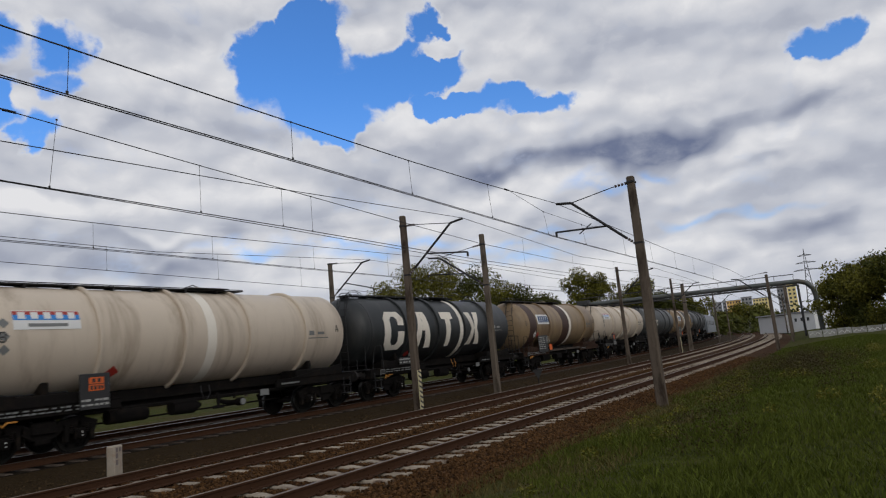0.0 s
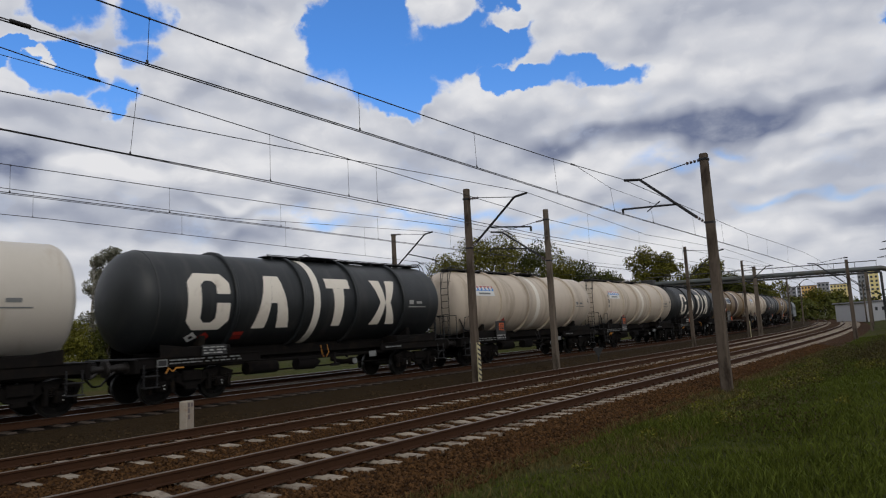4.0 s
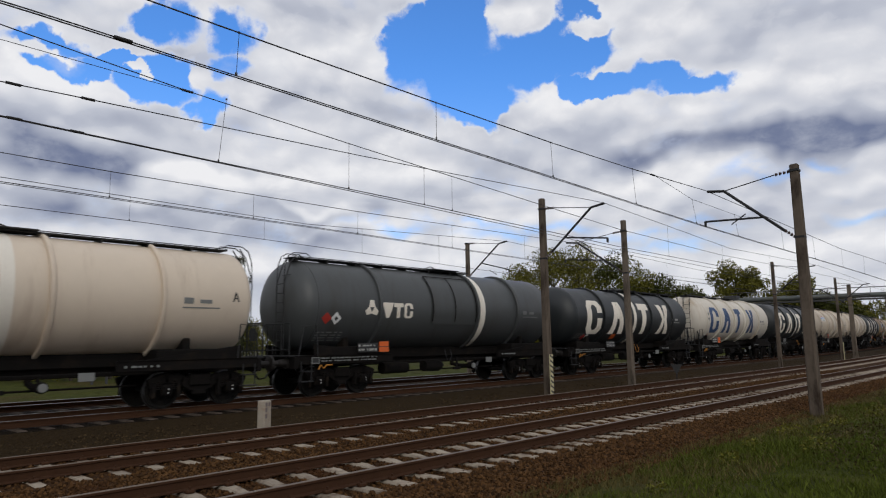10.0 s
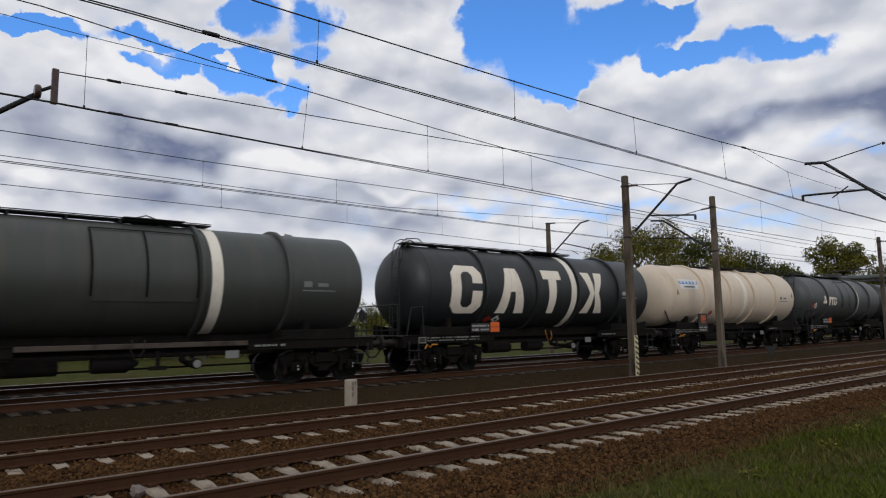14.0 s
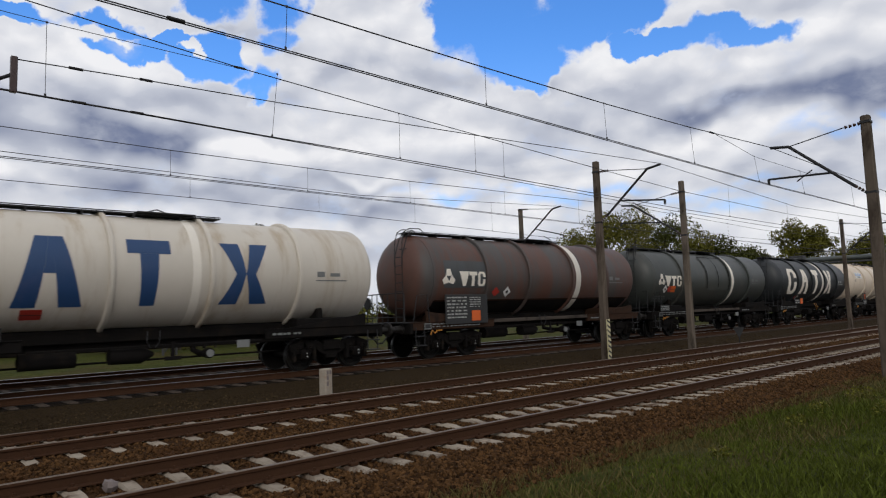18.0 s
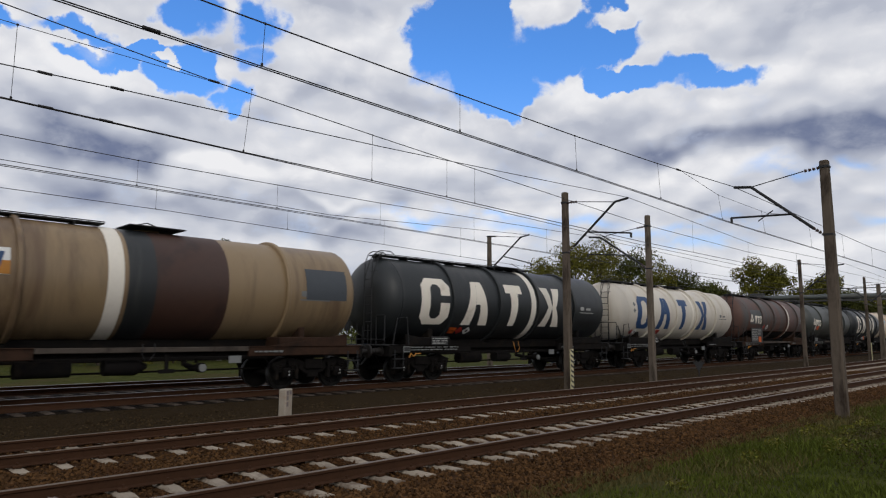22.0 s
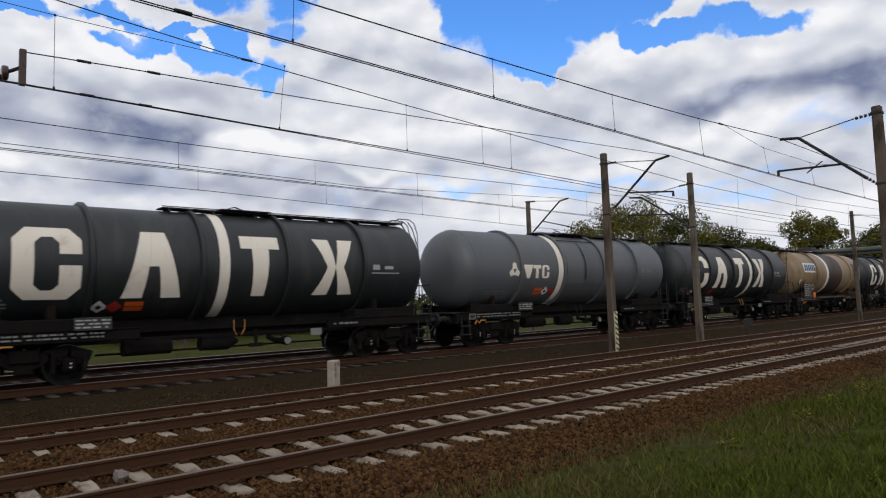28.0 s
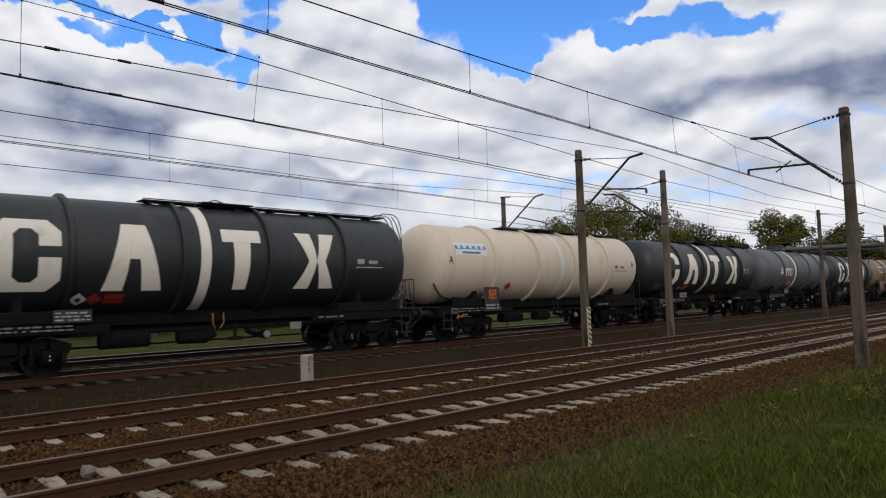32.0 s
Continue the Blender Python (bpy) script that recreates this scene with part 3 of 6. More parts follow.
def sleeper_mesh(mat):
    """Prestressed sleeper, lower in the middle, with two raised rail seats."""
    g = Geo()
    secs = [(-1.30, 0.0), (-1.0, 0.0), (-0.45, 0.0), (-0.25, -0.03), (0.25, -0.03), (0.45, 0.0), (1.0, 0.0), (1.30, 0.0)]
    for x, top in secs:
        for y, z in ((-0.115, -0.20), (0.115, -0.20), (0.105, top - 0.03), (0.075, top), (-0.075, top), (-0.105, top - 0.03)):
            g.v.append((x, y, z))
    for j in range(len(secs) - 1):
        for i in range(6):
            g.f.append((j * 6 + i, (j + 1) * 6 + i, (j + 1) * 6 + (i + 1) % 6, j * 6 + (i + 1) % 6))
    g.f += [tuple(range(6)), tuple(range(len(secs) * 6 - 1, len(secs) * 6 - 7, -1))]
    return g.mesh("sleeper", mat, 30)


def clip_mesh():
    g = Geo()
    for side in (-1, 1):
        for k in (-1, 1):
            x = side * 0.7525 + k * 0.115
            g.box((x, 0, 0.025), (0.09, 0.12, 0.05), 0.012)
            g.cyl((x, 0, 0.04), (x, 0, 0.085), 0.018, 6)
    return g.mesh("rail_fastening", RAIL_RUST, 35)


SLEEPER_FROM, SLEEPER_STEP = -6.08, 0.58


def build_tracks():
    # the two back tracks get the sleepers darkened for the train's shadow
    concrete, shaded, clips = sleeper_mesh(CONCRETE), sleeper_mesh(SHADED_SLEEPER), clip_mesh()
    for k, (lat, z) in enumerate(zip(TRACK_LAT, TRACK_Z)):
        name = ("railway track with concrete sleepers and rusty brown rails on ballast", "railway track with concrete sleepers and dull rails on ballast", "railway track carrying the tank wagons, with worn rails", "railway track with bright rails behind the train")[k]
        track = thing("railway_track", name, "railway track", kind="structure")
        for side in (-1, 1):
            head = RAIL_HEAD if k < 2 else RAIL_WORN
            part("rail", rail(lat + side * 0.7525, z), [RAIL_RUST, head], track, "steel rail", smooth=30, pick=lambda c, nrm: 1 if abs(nrm[2]) > 0.5 and abs(c[2] - z) < 0.02 else 0)
        first, last = (SLEEPER_FROM, 150.0) if k < 2 else (-10.0, 70.0)
        s, count = first, 0
        far = Geo()
        while s < last:
            if s < 116:
                m = Matrix.Translation(P(lat, s, z - 0.185)) @ Matrix.Rotation(radians(heading_at(s) + random.uniform(-0.4, 0.4)), 4, "Z") @ Matrix.Translation((random.uniform(-0.025, 0.025), 0, random.uniform(-0.006, 0.004)))
                ob = part("sleeper", concrete if k < 2 else shaded, None, track, at=m)
                if k < 2 and s < 26:
                    part("rail_fastening", clips, None, ob)
            else:
                far.box(P(lat, s, z - 0.24), (2.6, 0.18, 0.11))
            s += SLEEPER_STEP
        if far.v:
            tagged(part("far_sleepers", far, CONCRETE, track), kind="stuff")


def stones(name, label, lat0, lat1, s0, s1, count, size, mat, lift=0.0, track=None):
    """Loose stones scattered over a strip."""
    rng = np.random.default_rng(5 + int(lat0 * 10))
    base = np.array([(1, 0, 0), (-1, 0, 0), (0, 1, 0), (0, -1, 0), (0, 0, 1), (0, 0, -1)], float)
    tri = np.array([(0, 2, 4), (2, 1, 4), (1, 3, 4), (3, 0, 4), (2, 0, 5), (1, 2, 5), (3, 1, 5), (0, 3, 5)])
    u = rng.random(count)
    ss = s0 + (s1 - s0) * u ** 1.35
    lats = lat0 + (lat1 - lat0) * rng.random(count)
    V = np.zeros((count, 6, 3))
    for i in range(count):
        a = rng.normal(size=(3, 3))
        q, _ = np.linalg.qr(a)
        v = (base * (0.7 + 0.6 * rng.random((6, 1)))) @ q * size * (0.6 + 0.7 * rng.random())
        z = ground_z(lats[i])
        gap = (ss[i] - SLEEPER_FROM) % SLEEPER_STEP
        if track is not None and abs(lats[i] - track) < 1.36 and min(gap, SLEEPER_STEP - gap) < 0.16:
            z -= 0.05
        V[i] = v + np.array(P(lats[i], ss[i], z + lift))
    F = (np.arange(count)[:, None, None] * 6 + tri[None]).reshape(-1, 3)
    me = bpy.data.meshes.new(name)
    me.from_pydata(V.reshape(-1, 3).tolist(), [], F.tolist())
    me.materials.append(mat)
    tagged(new(name, me), label, "gravel", kind="stuff")


# ---------- overhead line ----------
def tip_insulator(g, p0, p1, n=4, r=0.055):
    p0, p1 = Vector(p0), Vector(p1)
    for i in range(n):
        a, b = p0.lerp(p1, (i + 0.15) / n), p0.lerp(p1, (i + 0.75) / n)
        g.cyl(a, b, r * 0.55, 8, r)


def mast(lat, s, top, label, arm=0.0, arm_z=6.4, reg_z=5.45, reg=0.0, brown=False, striped=False, width=0.30, base=None, lean=0.0):
    """Concrete catenary mast. arm: how far the cantilever reaches (positive: to the right of the track's way)."""
    base = ground_z(lat) - 0.15 if base is None else base
    m = Matrix.Translation(P(lat, s, 0)) @ Matrix.Rotation(radians(heading_at(s)), 4, "Z") @ Matrix.Rotation(radians(lean), 4, "Y")
    t = thing("catenary_mast", label, "mast", m, group="catenary masts")
    g = Geo()
    wb, wt = width * 0.44, width * 0.32
    secs = [(base, wb), (top * 0.5, (wb + wt) / 2), (top - 0.03, wt), (top, wt - 0.02)]
    for z, r in secs:
        c = r * 0.28
        g.v += [(-r, -r + c, z), (-r + c, -r, z), (r - c, -r, z), (r, -r + c, z), (r, r - c, z), (r - c, r, z), (-r + c, r, z), (-r, r - c, z)]
    for j in range(len(secs) - 1):
        for i in range(8):
            g.f.append((j * 8 + i, j * 8 + (i + 1) % 8, (j + 1) * 8 + (i + 1) % 8, (j + 1) * 8 + i))
    g.f += [tuple(range(7, -1, -1)), tuple(range((len(secs) - 1) * 8, len(secs) * 8))]
    part("pole", g, MAST_BROWN if brown else MAST, t, smooth=25)
    if striped:
        pl = part("warning_strip", Geo().box((wb + 0.05, -0.06, base + 0.95), (0.05, 0.20, 1.75), 0.006), YELLOW, t, "pale yellow strip with black diagonal bars")
        for i in range(9):
            b = Geo().box((wb + 0.078, -0.06, base + 0.22 + i * 0.19), (0.008, 0.19, 0.075), 0, None)
            for q in range(len(b.v)):
                x, y, z = b.v[q]
                b.v[q] = (x, y, z - (y + 0.06) * 0.55)
            part("black_bar", b, BLACK, pl)
    if arm:
        sg = 1 if arm > 0 else -1
        foot = (sg * wt, 0, arm_z - 1.75)
        tip = (arm, 0, arm_z + 0.05)
        knee = (arm * 0.80, 0, arm_z - 0.02)
        br = Geo().tube([(sg * (wt + 0.28), 0, arm_z - 1.52), knee], 0.045, 8)
        part("bracket_tube", br, STEEL, t)
        part("top_tube", Geo().tube([knee, tip], 0.045, 8), STEEL, t)
        part("tie_rod", Geo().tube([(sg * (wt + 0.45), 0, arm_z + 0.22), knee], 0.016, 6), STEEL, t)
        g = Geo()
        tip_insulator(g, (sg * wt, 0, arm_z + 0.25), (sg * (wt + 0.45), 0, arm_z + 0.22))
        part("insulator", g, INSUL, t)
        g = Geo()
        tip_insulator(g, foot, (sg * (wt + 0.30), 0, arm_z - 1.5))
        part("insulator", g, INSUL, t)
        for zz in (arm_z + 0.25, arm_z - 1.75):
            part("clamp", Geo().box((0, 0, zz), (wt * 2.3, wt * 2.3, 0.08), 0.01), STEEL, t)
        if reg:
            e = Vector(foot).lerp(Vector(knee), 0.42)
            part("registration_tube", Geo().tube([(e.x, 0, e.z), (reg, 0, reg_z + 0.22)], 0.034, 6), STEEL, t)
            part("steady_arm", Geo().tube([(e.x * 0.7 + reg * 0.3, 0, reg_z + 0.30), (e.x * 0.45 + reg * 0.55, 0, reg_z + 0.02)], 0.018, 6), STEEL, t)
            part("clamp", Geo().box((reg, 0, reg_z + 0.14), (0.05, 0.10, 0.18), 0.01), STEEL, t)
    return t


def wire(label, pts, r=0.010, cat="wire"):
    """A wire through (lateral place, distance along, height)."""
    out = []
    for (l0, s0, z0), (l1, s1, z1) in zip(pts, pts[1:]):
        n = max(1, int(abs(s1 - s0) / 5))
        out += [P(l0 + (l1 - l0) * i / n, s0 + (s1 - s0) * i / n, z0 + (z1 - z0) * i / n) for i in range(n)]
    out.append(P(*pts[-1]))
    ob = new("overhead_wire", Geo().tube(out, r, 6).mesh("overhead_wire", WIRE, 60))
    return tagged(ob, label, cat, "overhead wires")


def z_on(pts, s):
    for a, b in zip(pts, pts[1:]):
        if a[1] <= s <= b[1]:
            f = (s - a[1]) / (b[1] - a[1])
            return a[0] + (b[0] - a[0]) * f, a[2] + (b[2] - a[2]) * f
    return None


def dropper(upper, lower, s):
    a, b = z_on(upper, s), z_on(lower, s)
    if not a or not b:
        return
    t = thing("dropper", "thin vertical dropper wire between the overhead wires", "wire", Matrix.Translation(P(b[0], s, b[1])), "droppers")
    top = (-(a[0] - b[0]), 0, a[1] - b[1])
    part("strand", Geo().tube([(0, 0, 0), top], 0.0045, 5), WIRE, t)
    part("clip", Geo().box((0, 0, 0.02), (0.02, 0.035, 0.06), 0.006), WIRE, t)
    part("clip", Geo().box((top[0], 0, top[2]), (0.02, 0.035, 0.035), 0.006), WIRE, t)


def sagging(lat, supports, sag, start):
    """Messenger points between supports (distance, height)."""
    pts = []
    for (s0, z0), (s1, z1) in zip(supports, supports[1:]):
        for i in range(8):
            f = i / 8
            pts.append((lat, s0 + (s1 - s0) * f, z0 + (z1 - z0) * f - sag * 4 * f * (1 - f)))
    pts.append((lat, *supports[-1]))
    return pts


def build_overhead():
    L1, L2, L3, L4 = TRACK_LAT
    m1 = [(L1, -40, 6.6), (L1, -10, 6.25), (L1, 4, 6.20), (L1, 8.5, 6.21), (L1, 12.4, 6.24), (L1, 16.1, 6.32), (L1, 21.1, 6.5), (L1, 38, 6.15), (L1, 58, 6.4), (L1, 90, 6.2), (L1, 120, 6.4), (L1, 200, 6.3)]
    c1 = [(L1 + 0.12, -40, 5.65), (L1 + 0.08, 2, 5.62), (L1, 8.7, 5.49), (L1 - 0.1, 21, 5.26), (L1 + 0.1, 58, 5.2), (L1, 120, 5.3), (L1, 200, 5.3)]
    wire("dark messenger wire over the outer railway track", m1, 0.011)
    wire("dark contact wire over the outer railway track", c1, 0.009)
    wire("dark contact wire over the outer railway track", [(a + 0.06, b, c) for a, b, c in c1], 0.009)
    y1 = [(L1, 17.6, 6.36), (L1, 20, 6.05), (L1, 24, 6.02), (L1, 27, 6.34)]
    wire("thin stitch wire at the mast's cantilever", y1, 0.006)
    for s in (4.55, 8.6, 12.35, 16.2, 28.5, 33, 38, 43, 50, 66, 75, 85, 95):
        dropper(m1, c1, s)
    dropper(y1, c1, 20.0)
    dropper(y1, c1, 23.5)
    a2 = [(L2, -30, 7.4), (L2, 1.6, 7.13), (L2, 5.7, 6.78), (L2, 10, 6.55), (L2, 17.5, 6.19), (L2, 22.9, 5.95), (L2 + 0.1, 33, 5.85), (L2 + 0.2, 60, 6.2), (L2, 120, 6.3)]
    b2 = [(L2, 1.8, 6.06), (L2, 3.6, 6.13), (L2, 10, 6.33), (L2, 12.3, 6.42), (L2, 21.7, 6.83), (L2, 34, 6.25), (L2, 50, 6.6), (L2, 69, 6.35), (L2, 100, 6.3), (L2, 160, 6.4)]
    c2 = [(L2, -30, 5.5), (L2, 1.8, 5.53), (L2, 6, 5.47), (L2, 12.3, 5.42), (L2, 23, 5.27), (L2 + 0.1, 50, 5.25), (L2, 100, 5.3), (L2, 160, 5.3)]
    y2 = [(L2, -4, 6.9), (L2, 0.9, 6.84), (L2, 2.3, 6.80), (L2, 5.7, 6.77)]
    wire("dark messenger wire descending across the second track", a2, 0.010)
    wire("dark messenger wire from the bracket to the cantilever", b2, 0.010)
    wire("dark contact wire above the second track", c2, 0.011)
    wire("dark contact wire above the second track", [(a + 0.05 + max(0, b - 6) * 0.012, b, c - max(0, min(b, 40) - 6) * 0.003) for a, b, c in c2], 0.009)
    wire("thin stitch wire above the second track", y2, 0.006)
    for s in (9.75, 13.4):
        dropper(a2, c2, s)
    dropper(y2, c2, 2.3)
    dropper([(L2 - 0.25, 6.0, 6.75), (L2 - 0.25, 7.0, 6.70)], c2, 6.4)
    for s in (12.3, 27, 33, 40, 46, 60, 75, 90):
        dropper(b2, c2, s)
    m3 = [(L3, -30, 6.6), (L3, 1.5, 6.5), (L3, 6.5, 6.46), (L3, 15, 6.50), (L3, 28.4, 6.75), (L3, 45, 6.45), (L3, 75, 6.8), (L3, 110, 6.4), (L3, 160, 6.6)]
    c3 = [(L3, -30, 5.80), (L3, 1.5, 5.78), (L3, 15, 5.70), (L3, 28.4, 5.58), (L3, 75, 5.55), (L3, 160, 5.6)]
    m4 = [(L4, -30, 7.2), (L4, 2, 6.94), (L4, 16, 6.79), (L4, 29.6, 7.42), (L4, 50, 6.8), (L4, 85, 7.2), (L4, 160, 7.0)]
    c4 = [(L4, -30, 6.1), (L4, 2, 6.08), (L4, 9.3, 6.04), (L4, 18.6, 5.83), (L4, 29.6, 5.58), (L4, 85, 5.6), (L4, 160, 5.6)]
    for pts, label in ((m3, "dark messenger wire over the wagons"), (c3, "dark contact wire over the wagons"), (m4, "dark messenger wire over the back railway track"), (c4, "dark contact wire over the back railway track")):
        wire(label, pts, 0.011)
    wire("second contact wire over the wagons", [(a + 0.07, b, c - 0.02) for a, b, c in c3], 0.009)
    for s in (6.5, 10.8, 15, 20, 25, 33, 40, 48, 56):
        dropper(m3, c3, s)
    for s in (8.8, 14, 19, 24, 36, 43, 50):
        dropper(m4, c4, s)
    # couplings on the wires by the short bracket
    for pts, ss in ((b2, (2.75, 3.9)), (c2, (2.8, 3.75)), (m1, (17.4,)), (c1, (3.0,)), (a2, (5.7,))):
        for s in ss:
            l, z = z_on(pts, s)
            ob = new("wire_clamp", Geo().cyl((0, -0.11, 0), (0, 0.11, 0), 0.026, 8).mesh("wire_clamp", WIRE, 40))
            ob.matrix_basis = Matrix.Translation(P(l, s, z))
            tagged(ob, "dark wire splice clamp on the overhead wire", "clamp", "wire clamps")
    mast(5.62, 21.2, 6.86, "weathered concrete mast at the grass edge with a steel cantilever", arm=-2.62, arm_z=6.42, reg=-2.75, reg_z=5.28, brown=True, width=0.36)
    mast(15.05, 21.7, 7.42, "concrete mast with a black and yellow striped foot", arm=2.78, arm_z=6.75, reg=2.85, reg_z=5.27, brown=True, striped=True, width=0.34)
    mast(15.1, 28.4, 7.38, "grey concrete mast with a cantilever over the train", arm=-3.2, arm_z=6.62, reg=-3.3, reg_z=5.6, width=0.33)
    mast(26.0, 29.6, 7.62, "concrete mast behind the train with a steel cantilever", arm=-0.0 + 3.0, arm_z=7.38, reg=3.1, reg_z=5.58, width=0.33)
    mast(15.0, 49.6, 7.05, "slim concrete mast with a cantilever over the second track", arm=2.7, arm_z=6.5, reg=2.6, reg_z=5.3, brown=True, striped=False, width=0.30)
    mast(15.1, 69.3, 7.15, "concrete mast with a striped foot far down the line", arm=2.7, arm_z=6.4, reg=2.6, reg_z=5.3, brown=True, striped=True, width=0.30)
    mast(15.1, 75.6, 6.9, "thick concrete mast far down the line", arm=-3.2, arm_z=6.6, reg=-3.2, reg_z=5.5, width=0.50)
    mast(5.6, 58.3, 5.6, "dark mast at the grass edge far down the line", arm=-2.6, arm_z=5.5, brown=True, width=0.32)
    mast(5.4, 82.0, 5.7, "dark mast by the pipe bridge", arm=-2.6, arm_z=5.6, width=0.32)
    for s in (105.0, 135.0):
        mast(15.2, s, 7.0, "distant concrete mast beside the bend", arm=2.7, arm_z=6.4, width=0.3)
        mast(5.4, s + 4, 6.8, "distant concrete mast beside the bend", arm=-2.6, arm_z=6.3, width=0.3)
    # the support that ends beside the camera's view
    t = mast(15.3, -0.6, 7.3, "concrete mast carrying a short bracket over the second track", width=0.34)
    part("bracket_tube", Geo().tube([(0.15, 0.1, 4.55), (2.58, 2.22, 5.72)], 0.045, 8), STEEL, t)
    part("joint", Geo().lathe([(-0.05, 0.10), (-0.03, 0.125), (0.03, 0.125), (0.05, 0.10)], 14, (2.62, 2.26, 5.78)), INSUL, t)
    part("stub", Geo().tube([(2.64, 2.28, 5.79), (3.0, 2.42, 5.79)], 0.03, 8), STEEL, t)
    part("end_plate", Geo().box((3.0, 2.45, 5.80), (0.10, 0.10, 0.60), 0.012), INSUL, t)


def marker_post():
    t = thing("hectometre_post", "short whitewashed concrete marker post beside the track", "marker post", Matrix.Translation(P(14.0, 8.63, ground_z(14.0) - 0.05)) @ Matrix.Rotation(radians(25), 4, "Z"))
    g = Geo().box((0, 0, 0.43), (0.20, 0.30, 0.88), 0.025)
    part("post", g, POST_PAINT, t)
    for k, (y, z, h) in enumerate(((-0.07, 0.78, 0.09), (-0.07, 0.66, 0.10), (0.05, 0.78, 0.08), (-0.07, 0.52, 0.10))):
        part("painted_bar", Geo().box((0.103, y, z), (0.008, 0.07, h), 0), POST_MARK, t)


# ---------- tank wagons ----------
TR, TZ = 1.47, 2.86          # tank radius, height of its axis above the rails
SPEED, SLOWING = 7.915, 0.00978


def run(t):
    """How far the train has gone after t seconds."""
    return SPEED * t - SLOWING * t * t


def tank_profile(half, crease, tip):
    """Tank turned about its axis: dished rear head from tip to crease, front head at +half."""
    head = [(0.0, 0.02), (0.03, 0.38), (0.11, 0.74), (0.24, 1.02), (0.42, 1.24), (0.64, 1.38), (0.84, 1.445), (1.0, TR)]
    front = [(-half, 0.02), (-half + 0.006, 0.35), (-half + 0.035, 0.75), (-half + 0.10, 1.08), (-half + 0.20, 1.30), (-half + 0.31, 1.42), (-half + 0.42, TR)]
    k = TR / 1.47
    return [(tip + f * (crease - tip), r * k if r < TR else TR) for f, r in head] + [(-y, r * k if r < TR else TR) for y, r in reversed(front)]


def on_tank(y, a, lift=0.0):
    """Point on the tank's near side: a radians above the level of the axis."""
    r = TR + lift
    return (r * math.cos(a), y, TZ + r * math.sin(a))


def curved(quads, lift=0.008, n=6):
    """One patch on the near side of the tank; each quad is four (along, metres up the curve)."""
    g, seen = Geo(), {}

    def corner(y, z):
        key = (round(y, 3), round(z, 3))
        if key not in seen:
            seen[key] = len(g.v)
            g.v.append(on_tank(y, z / TR, lift))
        return seen[key]

    for (ya, za), (yb, zb), (yc, zc), (yd, zd) in quads:
        ids = {}
        for i in range(n + 1):
            for j in range(n + 1):
                u, v = i / n, j / n
                y = (ya * (1 - u) + yb * u) * (1 - v) + (yd * (1 - u) + yc * u) * v
                z = (za * (1 - u) + zb * u) * (1 - v) + (zd * (1 - u) + zc * u) * v
                ids[i, j] = corner(y, z)
        for i in range(n):
            for j in range(n):
                q = (ids[i, j], ids[i + 1, j], ids[i + 1, j + 1], ids[i, j + 1])
                if len(set(q)) == 4:
                    g.f.append(q)
    return g


def rect(y, z, w, h):
    return [(y - w / 2, z - h / 2), (y + w / 2, z - h / 2), (y + w / 2, z + h / 2), (y - w / 2, z + h / 2)]


def ring_shape(y, z, w, h):
    """Eight-sided frame, open on one side above its middle."""
    out = [(-1, -0.66), (-0.62, -1), (0.62, -1), (1, -0.66), (1, -0.04), (1, 0.26), (1, 0.66), (0.62, 1), (-0.62, 1), (-1, 0.66)]
    ins = [(-0.38, -0.56), (-0.18, -0.72), (0.14, -0.72), (0.34, -0.56), (0.34, -0.04), (0.34, 0.26), (0.34, 0.56), (0.14, 0.72), (-0.18, 0.72), (-0.38, 0.56)]
    P2 = lambda p: (y + p[0] * w / 2, z + p[1] * h / 2)
    return [[P2(out[i]), P2(out[(i + 1) % 10]), P2(ins[(i + 1) % 10]), P2(ins[i])] for i in range(10) if i != 4]


def wedge_shape(y, z, w, h):
    """Upright block, narrow at the top, with a slot from below."""
    t = 0.20
    return [[(y - w / 2, z - h / 2), (y - w * 0.16, z - h / 2), (y - w * 0.004, z + h / 2), (y - w * t, z + h / 2)],
            [(y + w * 0.16, z - h / 2), (y + w / 2, z - h / 2), (y + w * t, z + h / 2), (y + w * 0.004, z + h / 2)],
            [(y - w * 0.084, z - h * 0.02), (y + w * 0.084, z - h * 0.02), (y + w * 0.003, z + h / 2), (y - w * 0.003, z + h / 2)]]


def post_shape(y, z, w, h):
    """Broad bar on a tapering stem."""
    return [rect(y, z + h * 0.39, w, h * 0.22), [(y - w * 0.17, z - h / 2), (y + w * 0.17, z - h / 2), (y + w * 0.22, z + h * 0.279), (y - w * 0.22, z + h * 0.279)]]


def waist_shape(y, z, w, h):
    """Two wedges meeting at a narrow waist."""
    return [[(y - w / 2, z - h / 2), (y - w * 0.14, z - h / 2), (y, z), (y - w * 0.20, z)], [(y + w * 0.14, z - h / 2), (y + w / 2, z - h / 2), (y + w * 0.20, z), (y, z)],
            [(y - w * 0.20, z), (y, z), (y - w * 0.12, z + h / 2), (y - w / 2, z + h / 2)], [(y, z), (y + w * 0.20, z), (y + w / 2, z + h / 2), (y + w * 0.12, z + h / 2)]]


def diamond(y, z, r):
    return [[(y - r, z), (y, z - r), (y + r, z), (y, z + r)]]


SHARED = {}


def shared(key, make):
    if key not in SHARED:
        SHARED[key] = make()
    return SHARED[key]


